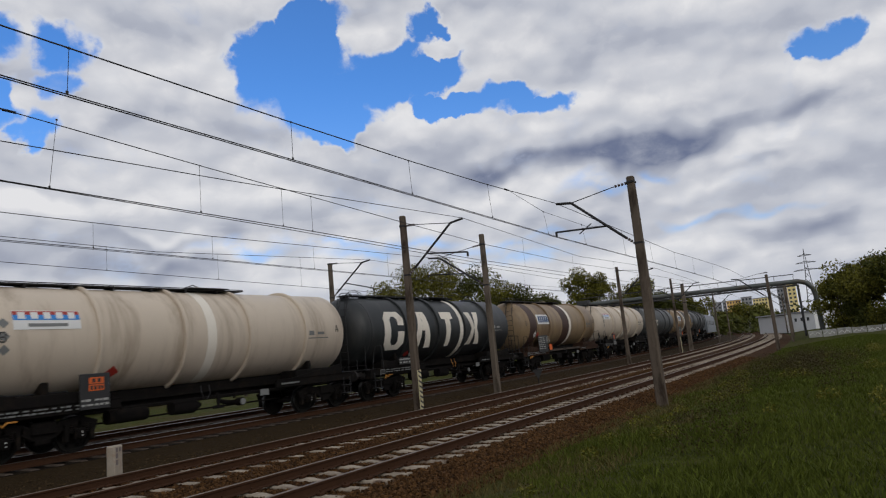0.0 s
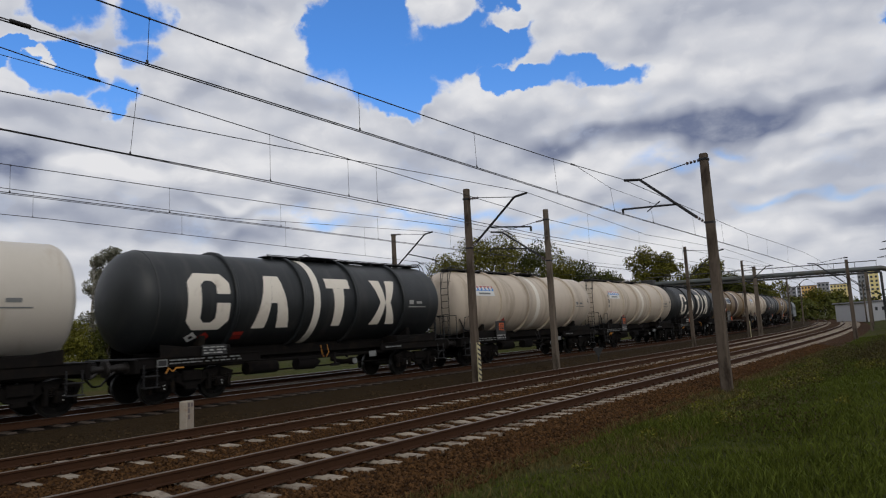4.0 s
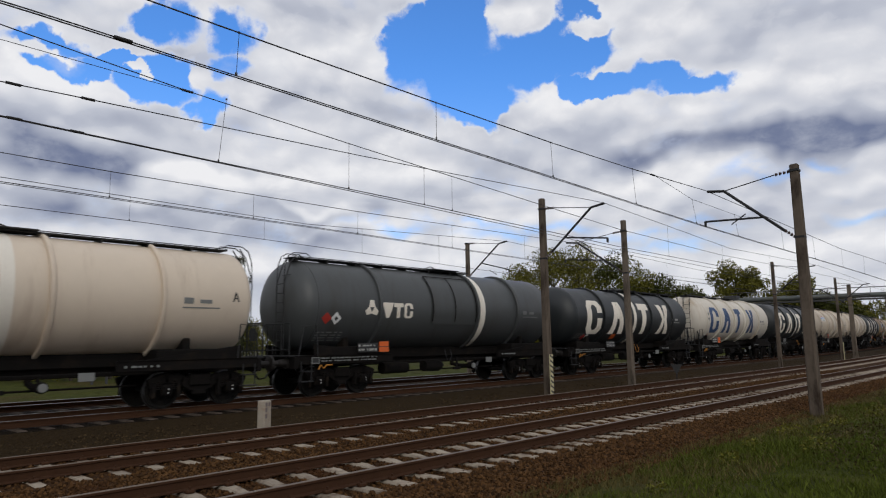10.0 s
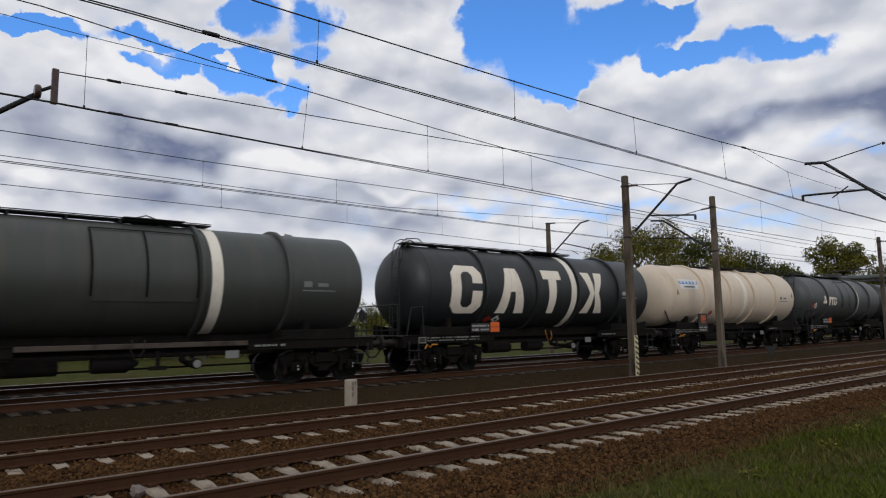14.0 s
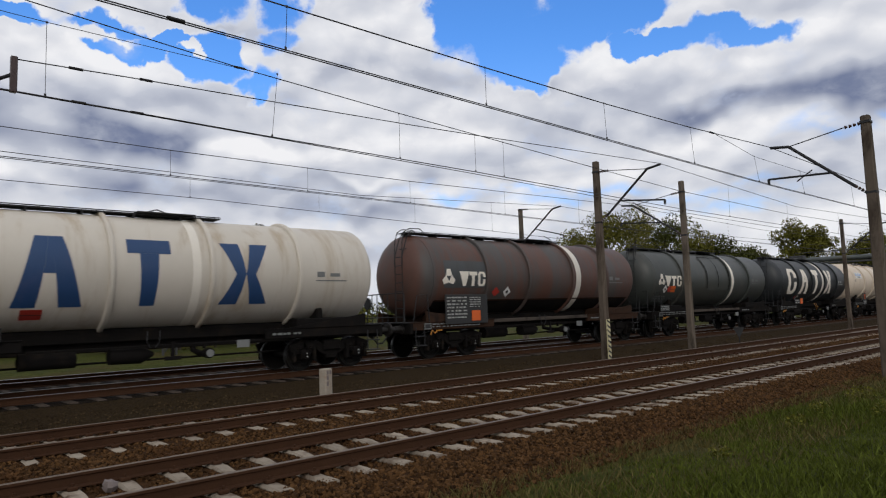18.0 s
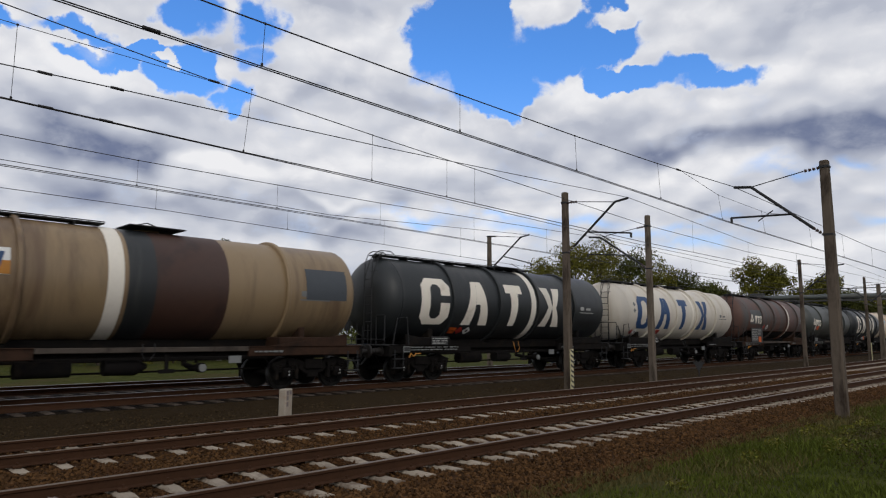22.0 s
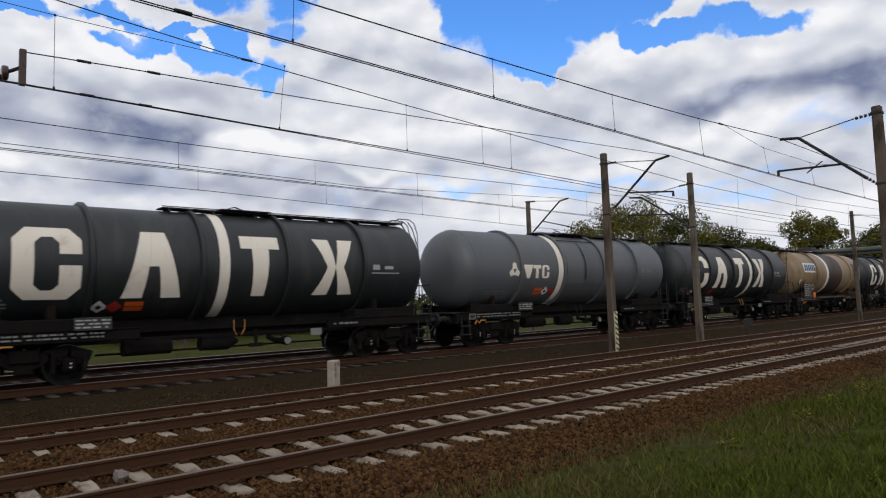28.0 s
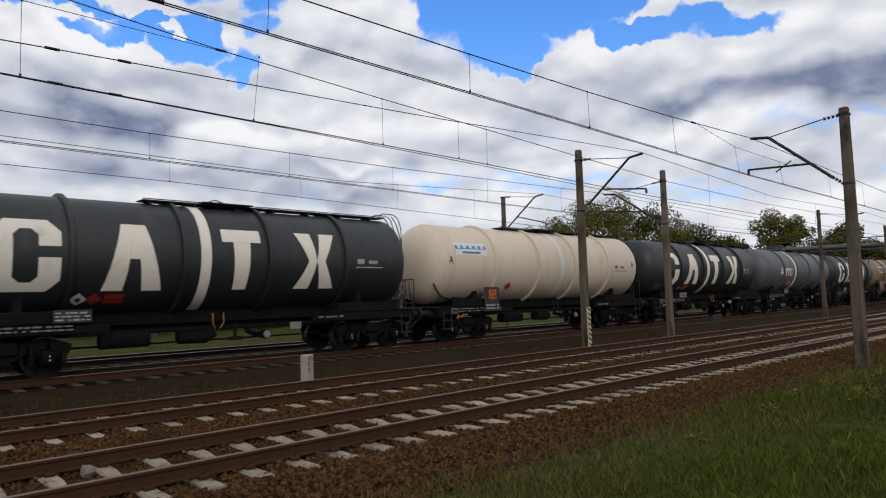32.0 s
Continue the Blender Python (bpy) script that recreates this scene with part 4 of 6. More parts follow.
def wheelset_mesh():
    g = Geo()
    g.cyl((-0.98, 0, 0), (0.98, 0, 0), 0.075, 12)
    for sg in (-1, 1):
        c = sg * 0.752
        prof = [(c - 0.068, 0.10), (c - 0.068, 0.20), (c - 0.02, 0.24), (c - 0.02, 0.36), (c - 0.066, 0.39), (c - 0.068, 0.46), (c + 0.03, 0.462), (c + 0.066, 0.456), (c + 0.066, 0.39), (c + 0.015, 0.36), (c + 0.015, 0.24), (c + 0.068, 0.20), (c + 0.068, 0.10)]
        g.lathe(prof, 28, (0, 0, 0), "x")
        inner = c - sg * 0.068
        g.lathe([(inner - 0.015, 0.46), (inner - 0.012, 0.485), (inner + 0.012, 0.485), (inner + 0.015, 0.46)], 28, (0, 0, 0), "x")
        for k in range(6):
            a = k * math.pi / 3
            g.cyl((c + sg * 0.02, 0.30 * math.cos(a), 0.30 * math.sin(a)), (c + sg * 0.055, 0.30 * math.cos(a), 0.30 * math.sin(a)), 0.03, 8)
    return g.mesh("wheelset", [WHEEL, TREAD], 35, lambda c, nrm: 1 if 0.44 < math.hypot(c[1], c[2]) < 0.47 else 0)


def side_frame_mesh():
    """Heavy bogie side: deep beam, horn guides round the axle boxes and end beams."""
    g = Geo()
    pts = [(-1.32, 0.66), (-0.90, 0.80), (-0.48, 0.74), (-0.22, 0.56), (0.22, 0.56), (0.48, 0.74), (0.90, 0.80), (1.32, 0.66)]
    for (y0, z0), (y1, z1) in zip(pts, pts[1:]):
        d = math.hypot(y1 - y0, z1 - z0)
        a = math.atan2(z1 - z0, y1 - y0)
        g.box((0, (y0 + y1) / 2, (z0 + z1) / 2), (0.14, d + 0.08, 0.25), 0.02, Matrix.Rotation(a, 4, "X"))
    for y in (-0.90, 0.90):
        for k in (-0.33, 0.33):
            g.box((0.02, y + k, 0.50), (0.16, 0.10, 0.42), 0.015)
        g.box((-0.03, y, 0.66), (0.10, 0.70, 0.16), 0.015)
    g.box((0.03, 0, 0.72), (0.22, 0.60, 0.30), 0.03)
    g.box((0.02, 0, 0.40), (0.12, 0.36, 0.14), 0.02)
    return g.mesh("side_frame", BOGIE, 35)


def axle_box_mesh():
    g = Geo()
    g.box((0, 0, 0), (0.22, 0.26, 0.28), 0.03)
    g.cyl((0.08, 0, 0), (0.16, 0, 0), 0.115, 14)
    g.cyl((0.15, 0, 0), (0.175, 0, 0), 0.07, 12)
    return g.mesh("axle_box", BOGIE, 35)


def spring_mesh():
    prof = []
    for j in range(5):
        prof += [(0.02 + j * 0.05, 0.062), (0.04 + j * 0.05, 0.082), (0.06 + j * 0.05, 0.062)]
    return Geo().lathe(prof, 10, (0, 0, 0), "z").mesh("spring", BOGIE, 40)


def buffer_meshes():
    stock = Geo().lathe([(0, 0.17), (0.03, 0.17), (0.05, 0.12), (0.30, 0.105), (0.31, 0.085), (0.52, 0.08)], 18).mesh("buffer", BUFFER, 35)
    head = Geo().lathe([(0.51, 0.10), (0.53, 0.225), (0.56, 0.228), (0.585, 0.20), (0.60, 0.08), (0.602, 0.01)], 22).mesh("buffer_head", BUFFER, 35)
    return stock, head


def ladder_mesh(h, w=0.40, hoop=True):
    g = Geo()
    for x in (-w / 2, w / 2):
        g.tube([(x, 0, 0), (x, 0, h * 0.72), (x, 0.22, h * 0.92), (x, 0.42, h)], 0.018, 6)
    for i in range(int(h * 0.92 / 0.29)):
        z = 0.2 + i * 0.29
        y = 0 if z < h * 0.72 else (z - h * 0.72) * 0.85
        g.cyl((-w / 2, y, z), (w / 2, y, z), 0.014, 6)
    return g.mesh("ladder", GRATING, 40)


def bogie(parent, y, spinning):
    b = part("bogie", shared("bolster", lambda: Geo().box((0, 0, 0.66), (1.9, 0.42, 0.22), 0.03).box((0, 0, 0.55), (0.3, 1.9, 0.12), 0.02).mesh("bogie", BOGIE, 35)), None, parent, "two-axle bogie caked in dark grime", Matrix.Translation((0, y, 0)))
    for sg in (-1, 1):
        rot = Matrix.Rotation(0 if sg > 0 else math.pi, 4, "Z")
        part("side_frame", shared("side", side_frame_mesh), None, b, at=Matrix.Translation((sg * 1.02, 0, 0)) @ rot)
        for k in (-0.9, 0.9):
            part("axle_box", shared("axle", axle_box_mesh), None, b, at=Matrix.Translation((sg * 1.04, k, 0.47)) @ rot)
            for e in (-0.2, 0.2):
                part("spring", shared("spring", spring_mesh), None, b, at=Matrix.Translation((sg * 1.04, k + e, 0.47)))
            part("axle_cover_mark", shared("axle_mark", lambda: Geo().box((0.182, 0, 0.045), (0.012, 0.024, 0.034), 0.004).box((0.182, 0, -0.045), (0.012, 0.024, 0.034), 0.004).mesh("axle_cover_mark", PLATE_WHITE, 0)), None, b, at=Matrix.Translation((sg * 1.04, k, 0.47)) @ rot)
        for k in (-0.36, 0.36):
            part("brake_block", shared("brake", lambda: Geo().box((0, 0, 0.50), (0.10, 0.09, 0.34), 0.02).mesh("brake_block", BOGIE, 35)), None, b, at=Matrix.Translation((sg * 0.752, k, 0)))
    for k in (-0.9, 0.9):
        ws = part("wheelset", shared("wheel", wheelset_mesh), None, b, "wheelset with worn bright treads", Matrix.Translation((0, k, 0.46)))
        if spinning:
            WHEELS.append((ws, k))
    return b


WHEELS, WAGONS = [], []


def number_bars(parent, y, z, x, w, h, rows, mat=None, seed=0):
    """A lettered patch as bars of its size, on the sole bar or a board at depth x."""
    rng = random.Random(seed)
    g = Geo()
    rh = h / rows
    for r in range(rows):
        yy = y - w / 2
        while yy < y + w / 2 - 0.05:
            d = rng.uniform(0.05, 0.20)
            d = min(d, y + w / 2 - yy)
            g.box((x, yy + d / 2, z + h / 2 - rh * (r + 0.5)), (0.006, d * 0.90, rh * rng.uniform(0.34, 0.52)))
            yy += d + rng.choice((0.02, 0.02, 0.03, 0.09))
    return tagged(part("marking", g, mat or GREY_MARK, parent, "rows of small unreadable markings", smooth=0), kind="stuff")


def tank_wagon(spec):
    """One tank wagon; its front is +y, its near side +x, z = 0 at the rails."""
    global TR, TZ
    TR, TZ = spec.get("girth", (1.47, 2.86))
    style, length, right = spec["style"], spec["length"], spec["right"]
    half = length / 2
    rng = random.Random(spec["seed"])
    t = thing("tank_wagon", spec["label"], "tank wagon", group="train of tank wagons")
    skin = TANK[spec["paint"]]
    frame_mat = RUSTY if spec["paint"] in ("tan", "rust") else UNDER
    off = half + spec["shift"]                       # where the canonical front end lies
    rear = spec["tip"] + off + half                  # how far the rear head stands inside the frame's end
    part("tank", Geo().lathe(tank_profile(half, off + spec["crease"], off + spec["tip"]), 56, (0, 0, TZ)), skin, t, spec.get("tank_label", ""), smooth=40)
    part("head_weld", Geo().lathe([(off + spec["crease"] - 0.03, TR - 0.01), (off + spec["crease"] - 0.02, TR + 0.008), (off + spec["crease"] + 0.02, TR + 0.008), (off + spec["crease"] + 0.03, TR - 0.01)], 56, (0, 0, TZ)), skin, t, smooth=40)
    for y in spec["rings"]:
        yy = off + y
        part("tank_ring", Geo().lathe([(yy - 0.06, TR - 0.01), (yy - 0.06, TR + 0.075), (yy - 0.035, TR + 0.10), (yy + 0.035, TR + 0.10), (yy + 0.06, TR + 0.075), (yy + 0.06, TR - 0.01)], 56, (0, 0, TZ)), skin, t, smooth=40)
    if spec.get("cladding"):
        a, b = spec["cladding"]
        quads = [rect(off + (a + b) / 2, 0.35, b - a, 1.9)]
        part("cladding_panel", curved(quads, 0.022), skin, t, "raised cladding panel")
        for y in (a, (a + b) / 2, b):
            part("panel_seam", curved([rect(off + y, 0.42, 0.05, 1.8)], 0.05), UNDER, t)
        part("panel_seam", curved([rect(off + (a + b) / 2, 1.32, b - a, 0.06)], 0.05), UNDER, t)
    if spec.get("band"):
        a, b = spec["band"]
        part("white_band", Geo().lathe([(off + a, TR - 0.01), (off + a, TR + 0.012), (off + b, TR + 0.012), (off + b, TR - 0.01)], 56, (0, 0, TZ)), BAND_WHITE, t, "off-white painted band round the tank", smooth=40)
    if spec.get("patches"):
        for a, b, paint in spec["patches"]:
            part("painted_belt", Geo().lathe([(off + a, TR - 0.01), (off + a, TR + 0.007), (off + b, TR + 0.007), (off + b, TR - 0.01)], 56, (0, 0, TZ)), TANK[paint], t, "darker repainted belt round the tank", smooth=40)
    # large shapes of the owner's sign
    paint = {"white": WHITE_PAINT, "blue": BLUE_PAINT}.get(spec.get("sign_paint", "white"))
    zc = -0.08
    for kind, y0, y1 in spec.get("sign", ()):
        y, wd = off + (y0 + y1) / 2, y1 - y0
        if kind == "star":
            q = []
            for a in (90, 210, 330):
                c, s = math.cos(radians(a)), math.sin(radians(a))
                cy, cz = y + c * wd * 0.30, zc - 0.03 + s * wd * 0.30
                q.append([(cy - s * wd * 0.24 - c * 0.12, cz + c * wd * 0.24 - s * 0.12), (cy + s * wd * 0.24 - c * 0.12, cz - c * wd * 0.24 - s * 0.12), (cy + s * wd * 0.14 + c * wd * 0.2, cz - c * wd * 0.14 + s * wd * 0.2), (cy - s * wd * 0.14 + c * wd * 0.2, cz + c * wd * 0.14 + s * wd * 0.2)])
            geo = curved(q)
        elif kind == "slabs":
            hh = 0.52
            zz = zc - 0.06
            q = [[(y - wd * 0.36, zz - hh / 2), (y - wd * 0.26, zz - hh / 2), (y - wd * 0.14, zz + hh / 2), (y - wd * 0.50, zz + hh / 2)], rect(y + wd * 0.02, zz + hh * 0.36, wd * 0.30, hh * 0.26), rect(y + wd * 0.02, zz - hh * 0.135, wd * 0.11, hh * 0.72), *[[(a, zz + (b - zz)) for a, b in qq] for qq in ring_shape(y + wd * 0.35, zz, wd * 0.29, hh)]]
            geo = curved(q)
        else:
            geo = curved({"ring": ring_shape, "wedge": wedge_shape, "post": post_shape, "waist": waist_shape}[kind](y, zc, wd, 1.72))
        part("sign_shape", geo, paint, t, "large plain painted shape")
    if spec.get("plate"):
        y = off + spec["plate"]
        pl = part("owner_plate", curved([rect(y, 0.50, 1.62, 0.50)], 0.012), PLATE_WHITE, t, "white plate with coloured bars")
        part("plate_bar", curved([rect(y, 0.56, 1.60, 0.14)], 0.018), LIGHT_BLUE, pl)
        if spec["paint"] == "beige":
            part("plate_bar", curved([rect(y, 0.68, 1.60, 0.10)], 0.018), RED, pl)
        part("plate_bar", curved([rect(y, 0.36, 0.95, 0.08)], 0.018), GREY_MARK, pl)
        part("plate_bar", curved([rect(y - 0.60 + 0.3 * i, 0.61, 0.17, 0.18) for i in range(5)], 0.022), PLATE_WHITE, pl)
    if spec.get("sign_board"):
        y = off + spec["sign_board"]
        pl = part("sign_board", curved([rect(y, 0.32, 2.1, 0.62)], 0.014), PLATE_WHITE, t, "white board with a dark blue bar and an orange corner")
        for i in range(6):
            dx = -0.80 + i * 0.31
            part("board_bar", curved([[(y + dx - 0.14, 0.11), (y + dx + 0.09, 0.11), (y + dx + 0.19, 0.53), (y + dx - 0.04, 0.53)]], 0.020), BLUE_PAINT, pl)
        part("board_corner", curved([rect(y + 0.93, 0.17, 0.24, 0.30)], 0.018), HANDLE_YELLOW, pl)
    if spec.get("slate"):
        a, b = spec["slate"]
        part("painted_patch", curved([rect(off + (a + b) / 2, 0.25, b - a, 0.95)], 0.012), TANK["slate"], t, "grey painted patch")
    # small markings on the tank
    num = half - 1.75
    num_mark = GREY_MARK if spec["paint"] != "black" else MARK_PALE
    tagged(part("marking", curved([rect(num, -0.24, 1.05, 0.035), rect(num - 0.36, -0.06, 0.26, 0.16), rect(num + 0.12, -0.07, 0.34, 0.10)], 0.008), num_mark, t, "small pale markings"), kind="stuff")
    end_mark = PLATE_BLACK
    ya, yb, zb = half - 0.75, off - 12.75, -0.05
    # the letters A and B that name the two ends
    if spec["paint"] in ("beige", "cream", "tan"):
        part("end_letter", curved([[(ya - 0.10, zb), (ya - 0.06, zb), (ya + 0.02, zb + 0.26), (ya - 0.02, zb + 0.26)], [(ya + 0.10, zb), (ya + 0.02, zb + 0.26), (ya - 0.02, zb + 0.26), (ya + 0.06, zb)], rect(ya, zb + 0.09, 0.10, 0.035)], 0.010, 2), end_mark, t, "small letter A")
        if spec["paint"] == "cream":
            part("end_letter", curved([[(yb - 0.10, zb), (yb - 0.06, zb), (yb + 0.02, zb + 0.26), (yb - 0.02, zb + 0.26)], [(yb + 0.10, zb), (yb + 0.02, zb + 0.26), (yb - 0.02, zb + 0.26), (yb + 0.06, zb)], rect(yb, zb + 0.09, 0.10, 0.035)], 0.010, 2), end_mark, t, "small letter A")
        else:
            part("end_letter", curved([rect(yb - 0.06, zb + 0.13, 0.04, 0.26), rect(yb + 0.005, zb + 0.02, 0.10, 0.035), rect(yb + 0.005, zb + 0.13, 0.10, 0.035), rect(yb + 0.005, zb + 0.24, 0.10, 0.035), rect(yb + 0.065, zb + 0.075, 0.04, 0.085), rect(yb + 0.065, zb + 0.185, 0.04, 0.085)], 0.010, 2), end_mark, t, "small letter B")
    for k in range({"beige": 3, "white": 2}.get(spec["paint"], 0)):
        part("end_sticker", curved(diamond(off - (12.72 if spec["paint"] == "beige" else 12.28), 0.42 - 0.32 * k - 0.1 * (spec["paint"] == "white"), 0.13), 0.010, 2), GREY_MARK, t)
    dz = spec.get("hazard_z", -1.05)
    dm = part("hazard_diamond", curved(diamond(off + spec.get("red", -9.8), dz + spec.get("red_up", 0.0), 0.20), 0.012), RED, t, "red hazard diamond")
    hy = off + spec.get("white", -9.4)
    dm = part("hazard_diamond", curved(diamond(hy, dz, 0.21), 0.012), PLATE_WHITE, t, "white hazard diamond")
    part("diamond_mark", curved(diamond(hy, dz, 0.08), 0.018), PLATE_BLACK, dm)
    if spec.get("tank_text"):
        a, b = spec["tank_text"]
        rng2 = random.Random(spec["seed"] + 9)
        q = []
        for r in range(4):
            y = off + a
            while y < off + b - 0.06:
                d = min(rng2.uniform(0.10, 0.34), off + b - y)
                q.append(rect(y + d / 2, -0.94 - 0.11 * r, d * 0.85, 0.05))
                y += d + 0.05
        tagged(part("marking", curved(q, 0.010, 2), GREY_MARK, t, "rows of small unreadable markings"), kind="stuff")
    if spec.get("lower_board"):
        # dark skirt plates with the wagon's data and an orange panel
        for a, b in spec["lower_board"]:
            part("skirt_plate", Geo().box((1.44, off + (a + b) / 2, 1.66), (0.03, b - a, 1.02), 0.008), spec.get("skirt", PLATE_BLACK), t, "dark data plate below the tank")
        a, b = spec["lower_board"][0]
        number_bars(t, off + a + 0.55, 1.72, 1.46, 0.95, 0.80, 7, MARK_PALE, spec["seed"])
        number_bars(t, off + a + 1.45, 1.90, 1.46, 0.60, 0.40, 5, MARK_PALE, spec["seed"] + 5)
        part("orange_panel", Geo().box((1.465, off + spec["orange"], 1.42), (0.02, 0.42, 0.36), 0.004), ORANGE, t, "orange hazard number panel")
    elif spec.get("board"):
        y = off + spec["board"]
        bd = part("data_board", Geo().box((1.46, y, 1.50), (0.04, 0.80, 0.90), 0.01), PLATE_BLACK, t, "black data board below the tank")
        op = part("orange_panel", Geo().box((1.485, y + 0.03, 1.68), (0.012, 0.40, 0.34), 0.003), ORANGE, bd, "orange hazard number panel")
        part("panel_line", Geo().box((1.493, y + 0.03, 1.68), (0.004, 0.40, 0.02), 0), PLATE_BLACK, op)
        part("panel_figures", Geo().box((1.494, y - 0.04, 1.77), (0.004, 0.08, 0.10), 0).box((1.494, y + 0.10, 1.77), (0.004, 0.08, 0.10), 0).box((1.494, y - 0.10, 1.59), (0.004, 0.06, 0.10), 0).box((1.494, y, 1.59), (0.004, 0.06, 0.10), 0).box((1.494, y + 0.10, 1.59), (0.004, 0.06, 0.10), 0).box((1.494, y + 0.18, 1.59), (0.004, 0.05, 0.10), 0), PLATE_BLACK, op)
        number_bars(bd, y, 1.22, 1.484, 0.72, 0.24, 2, MARK_PALE, spec["seed"])
    elif spec.get("low_panel"):
        y = off + spec["low_panel"]
        op = part("orange_panel", curved([rect(y, dz, 0.44, 0.32)], 0.012), ORANGE if spec["low_paint"] == "orange" else RED, t, spec["low_paint"] + " hazard number panel on the tank's flank")
        part("panel_line", curved([rect(y, dz, 0.43, 0.022)], 0.016, 2), PLATE_BLACK, op)
        part("data_board", Geo().box((1.45, y - 1.0, 1.40), (0.03, 0.80, 0.30), 0.006), PLATE_BLACK, t)
        number_bars(t, y - 1.0, 1.40, 1.468, 0.74, 0.24, 3, MARK_PALE, spec["seed"] + 3)
    else:
        y = off + spec.get("orange", -9.9)
        op = part("orange_panel", Geo().box((1.47, y, 1.50), (0.02, 0.42, 0.34), 0.004), ORANGE, t, "orange hazard number panel")
        part("panel_line", Geo().box((1.482, y, 1.50), (0.004, 0.42, 0.02), 0), PLATE_BLACK, op)
        part("data_board", Geo().box((1.45, y - 0.68, 1.48), (0.03, 0.84, 0.30), 0.006), PLATE_BLACK, t)
        number_bars(t, y - 0.68, 1.48, 1.468, 0.80, 0.26, 2, MARK_PALE, spec["seed"] + 3)
    if spec["paint"] in ("beige", "cream", "white"):
        # dark heating pipe that leaves the rear head and runs along the tank's foot
        part("heating_pipe", Geo().tube([on_tank(off + spec["crease"] - 0.45, -0.62, -0.16), on_tank(off + spec["crease"] - 0.22, -0.80, 0.02), on_tank(off + spec["crease"] + 0.10, -0.95, 0.04), on_tank(off + spec["crease"] + 0.5, -1.02, 0.05), on_tank(off - 10.9, -1.04, 0.05)], 0.030, 6), PLATE_BLACK, t, "dark pipe along the tank's foot")
    number_bars(t, -half + 1.9, 1.14, 1.395, 2.3, 0.17, 2, GREY_MARK, spec["seed"] + 1)
    part("inspection_frame", Geo().box((1.392, -half + 0.55, 1.12), (0.008, 0.30, 0.20), 0), GREY_MARK, t)
    part("inspection_mark", Geo().box((1.398, -half + 0.55, 1.12), (0.006, 0.24, 0.14), 0), PLATE_BLACK, t)
    number_bars(t, half - 3.2, 1.12, 1.395, 0.9, 0.12, 1, GREY_MARK, spec["seed"] + 2)
    # underframe
    for sg in (-1, 1):
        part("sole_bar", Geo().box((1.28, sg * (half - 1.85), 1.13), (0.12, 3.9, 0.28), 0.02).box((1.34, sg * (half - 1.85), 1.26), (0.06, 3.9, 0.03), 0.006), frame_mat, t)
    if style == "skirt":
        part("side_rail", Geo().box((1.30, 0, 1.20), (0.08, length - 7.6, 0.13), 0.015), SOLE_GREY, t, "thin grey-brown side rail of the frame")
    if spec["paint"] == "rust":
        # lower flank in the underframe's near-black, with a rusty edge above
        part("dark_belly", curved([rect(0.2, -1.35, length - 1.6, 0.80)], 0.006), UNDER, t, "near-black lower flank of the tank")
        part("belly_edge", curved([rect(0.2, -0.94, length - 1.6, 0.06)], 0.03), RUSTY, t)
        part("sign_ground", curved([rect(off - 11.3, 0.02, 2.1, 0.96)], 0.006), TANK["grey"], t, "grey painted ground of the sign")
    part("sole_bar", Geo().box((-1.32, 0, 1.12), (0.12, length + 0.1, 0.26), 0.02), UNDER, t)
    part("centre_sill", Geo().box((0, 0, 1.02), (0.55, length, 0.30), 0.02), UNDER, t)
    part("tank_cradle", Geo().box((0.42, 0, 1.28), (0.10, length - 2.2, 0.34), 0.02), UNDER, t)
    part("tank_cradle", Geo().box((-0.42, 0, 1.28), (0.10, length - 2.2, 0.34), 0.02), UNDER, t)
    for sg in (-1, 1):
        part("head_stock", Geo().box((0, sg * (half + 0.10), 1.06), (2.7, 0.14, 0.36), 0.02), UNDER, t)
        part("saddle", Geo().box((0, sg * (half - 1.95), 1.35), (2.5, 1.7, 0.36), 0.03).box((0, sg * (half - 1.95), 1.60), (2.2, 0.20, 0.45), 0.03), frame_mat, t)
        part("end_platform", Geo().box((0, sg * (half + 0.02), 1.26), (2.5, 0.55, 0.04), 0.008).box((0, -half + 0.6, 1.255), (2.5, 0.7, 0.035), 0.008), GRATING, t)
        # gusset plates over the bogies
        for s2 in (-1, 1):
            g = Geo()
            x = s2 * 1.36
            y0, y1 = sg * (half - 0.5), sg * (half - 3.3)
            vs = [(x - 0.02, y0, 1.26), (x - 0.02, y0, 1.62), (x - 0.02, y1, 1.26), (x + 0.02, y0, 1.26), (x + 0.02, y0, 1.62), (x + 0.02, y1, 1.26)]
            g.add(vs, [(0, 1, 2), (5, 4, 3), (0, 3, 4, 1), (1, 4, 5, 2), (2, 5, 3, 0)])
            part("gusset", g, frame_mat, t, smooth=0)
        for s2 in (-1, 1):
            rot = Matrix.Translation((s2 * 0.875, sg * (half + 0.16), 1.06)) @ Matrix.Rotation(0 if sg > 0 else math.pi, 4, "Z")
            b = part("buffer", shared("buf", lambda: buffer_meshes())[0], None, t, at=rot)
            part("buffer_head", shared("buf", buffer_meshes)[1], None, b)
        part("coupling", Geo().box((0, sg * (half + 0.30), 1.03), (0.10, 0.34, 0.12), 0.02).tube([(0, sg * (half + 0.42), 1.05), (0, sg * (half + 0.62), 0.86), (0, sg * (half + 0.72), 0.80)], 0.045, 6), BUFFER, t)
        part("brake_hose", Geo().tube([(0.45, sg * (half + 0.18), 1.0), (0.45, sg * (half + 0.40), 0.86), (0.42, sg * (half + 0.62), 0.62), (0.32, sg * (half + 0.74), 0.60)], 0.03, 6), PLATE_BLACK, t)
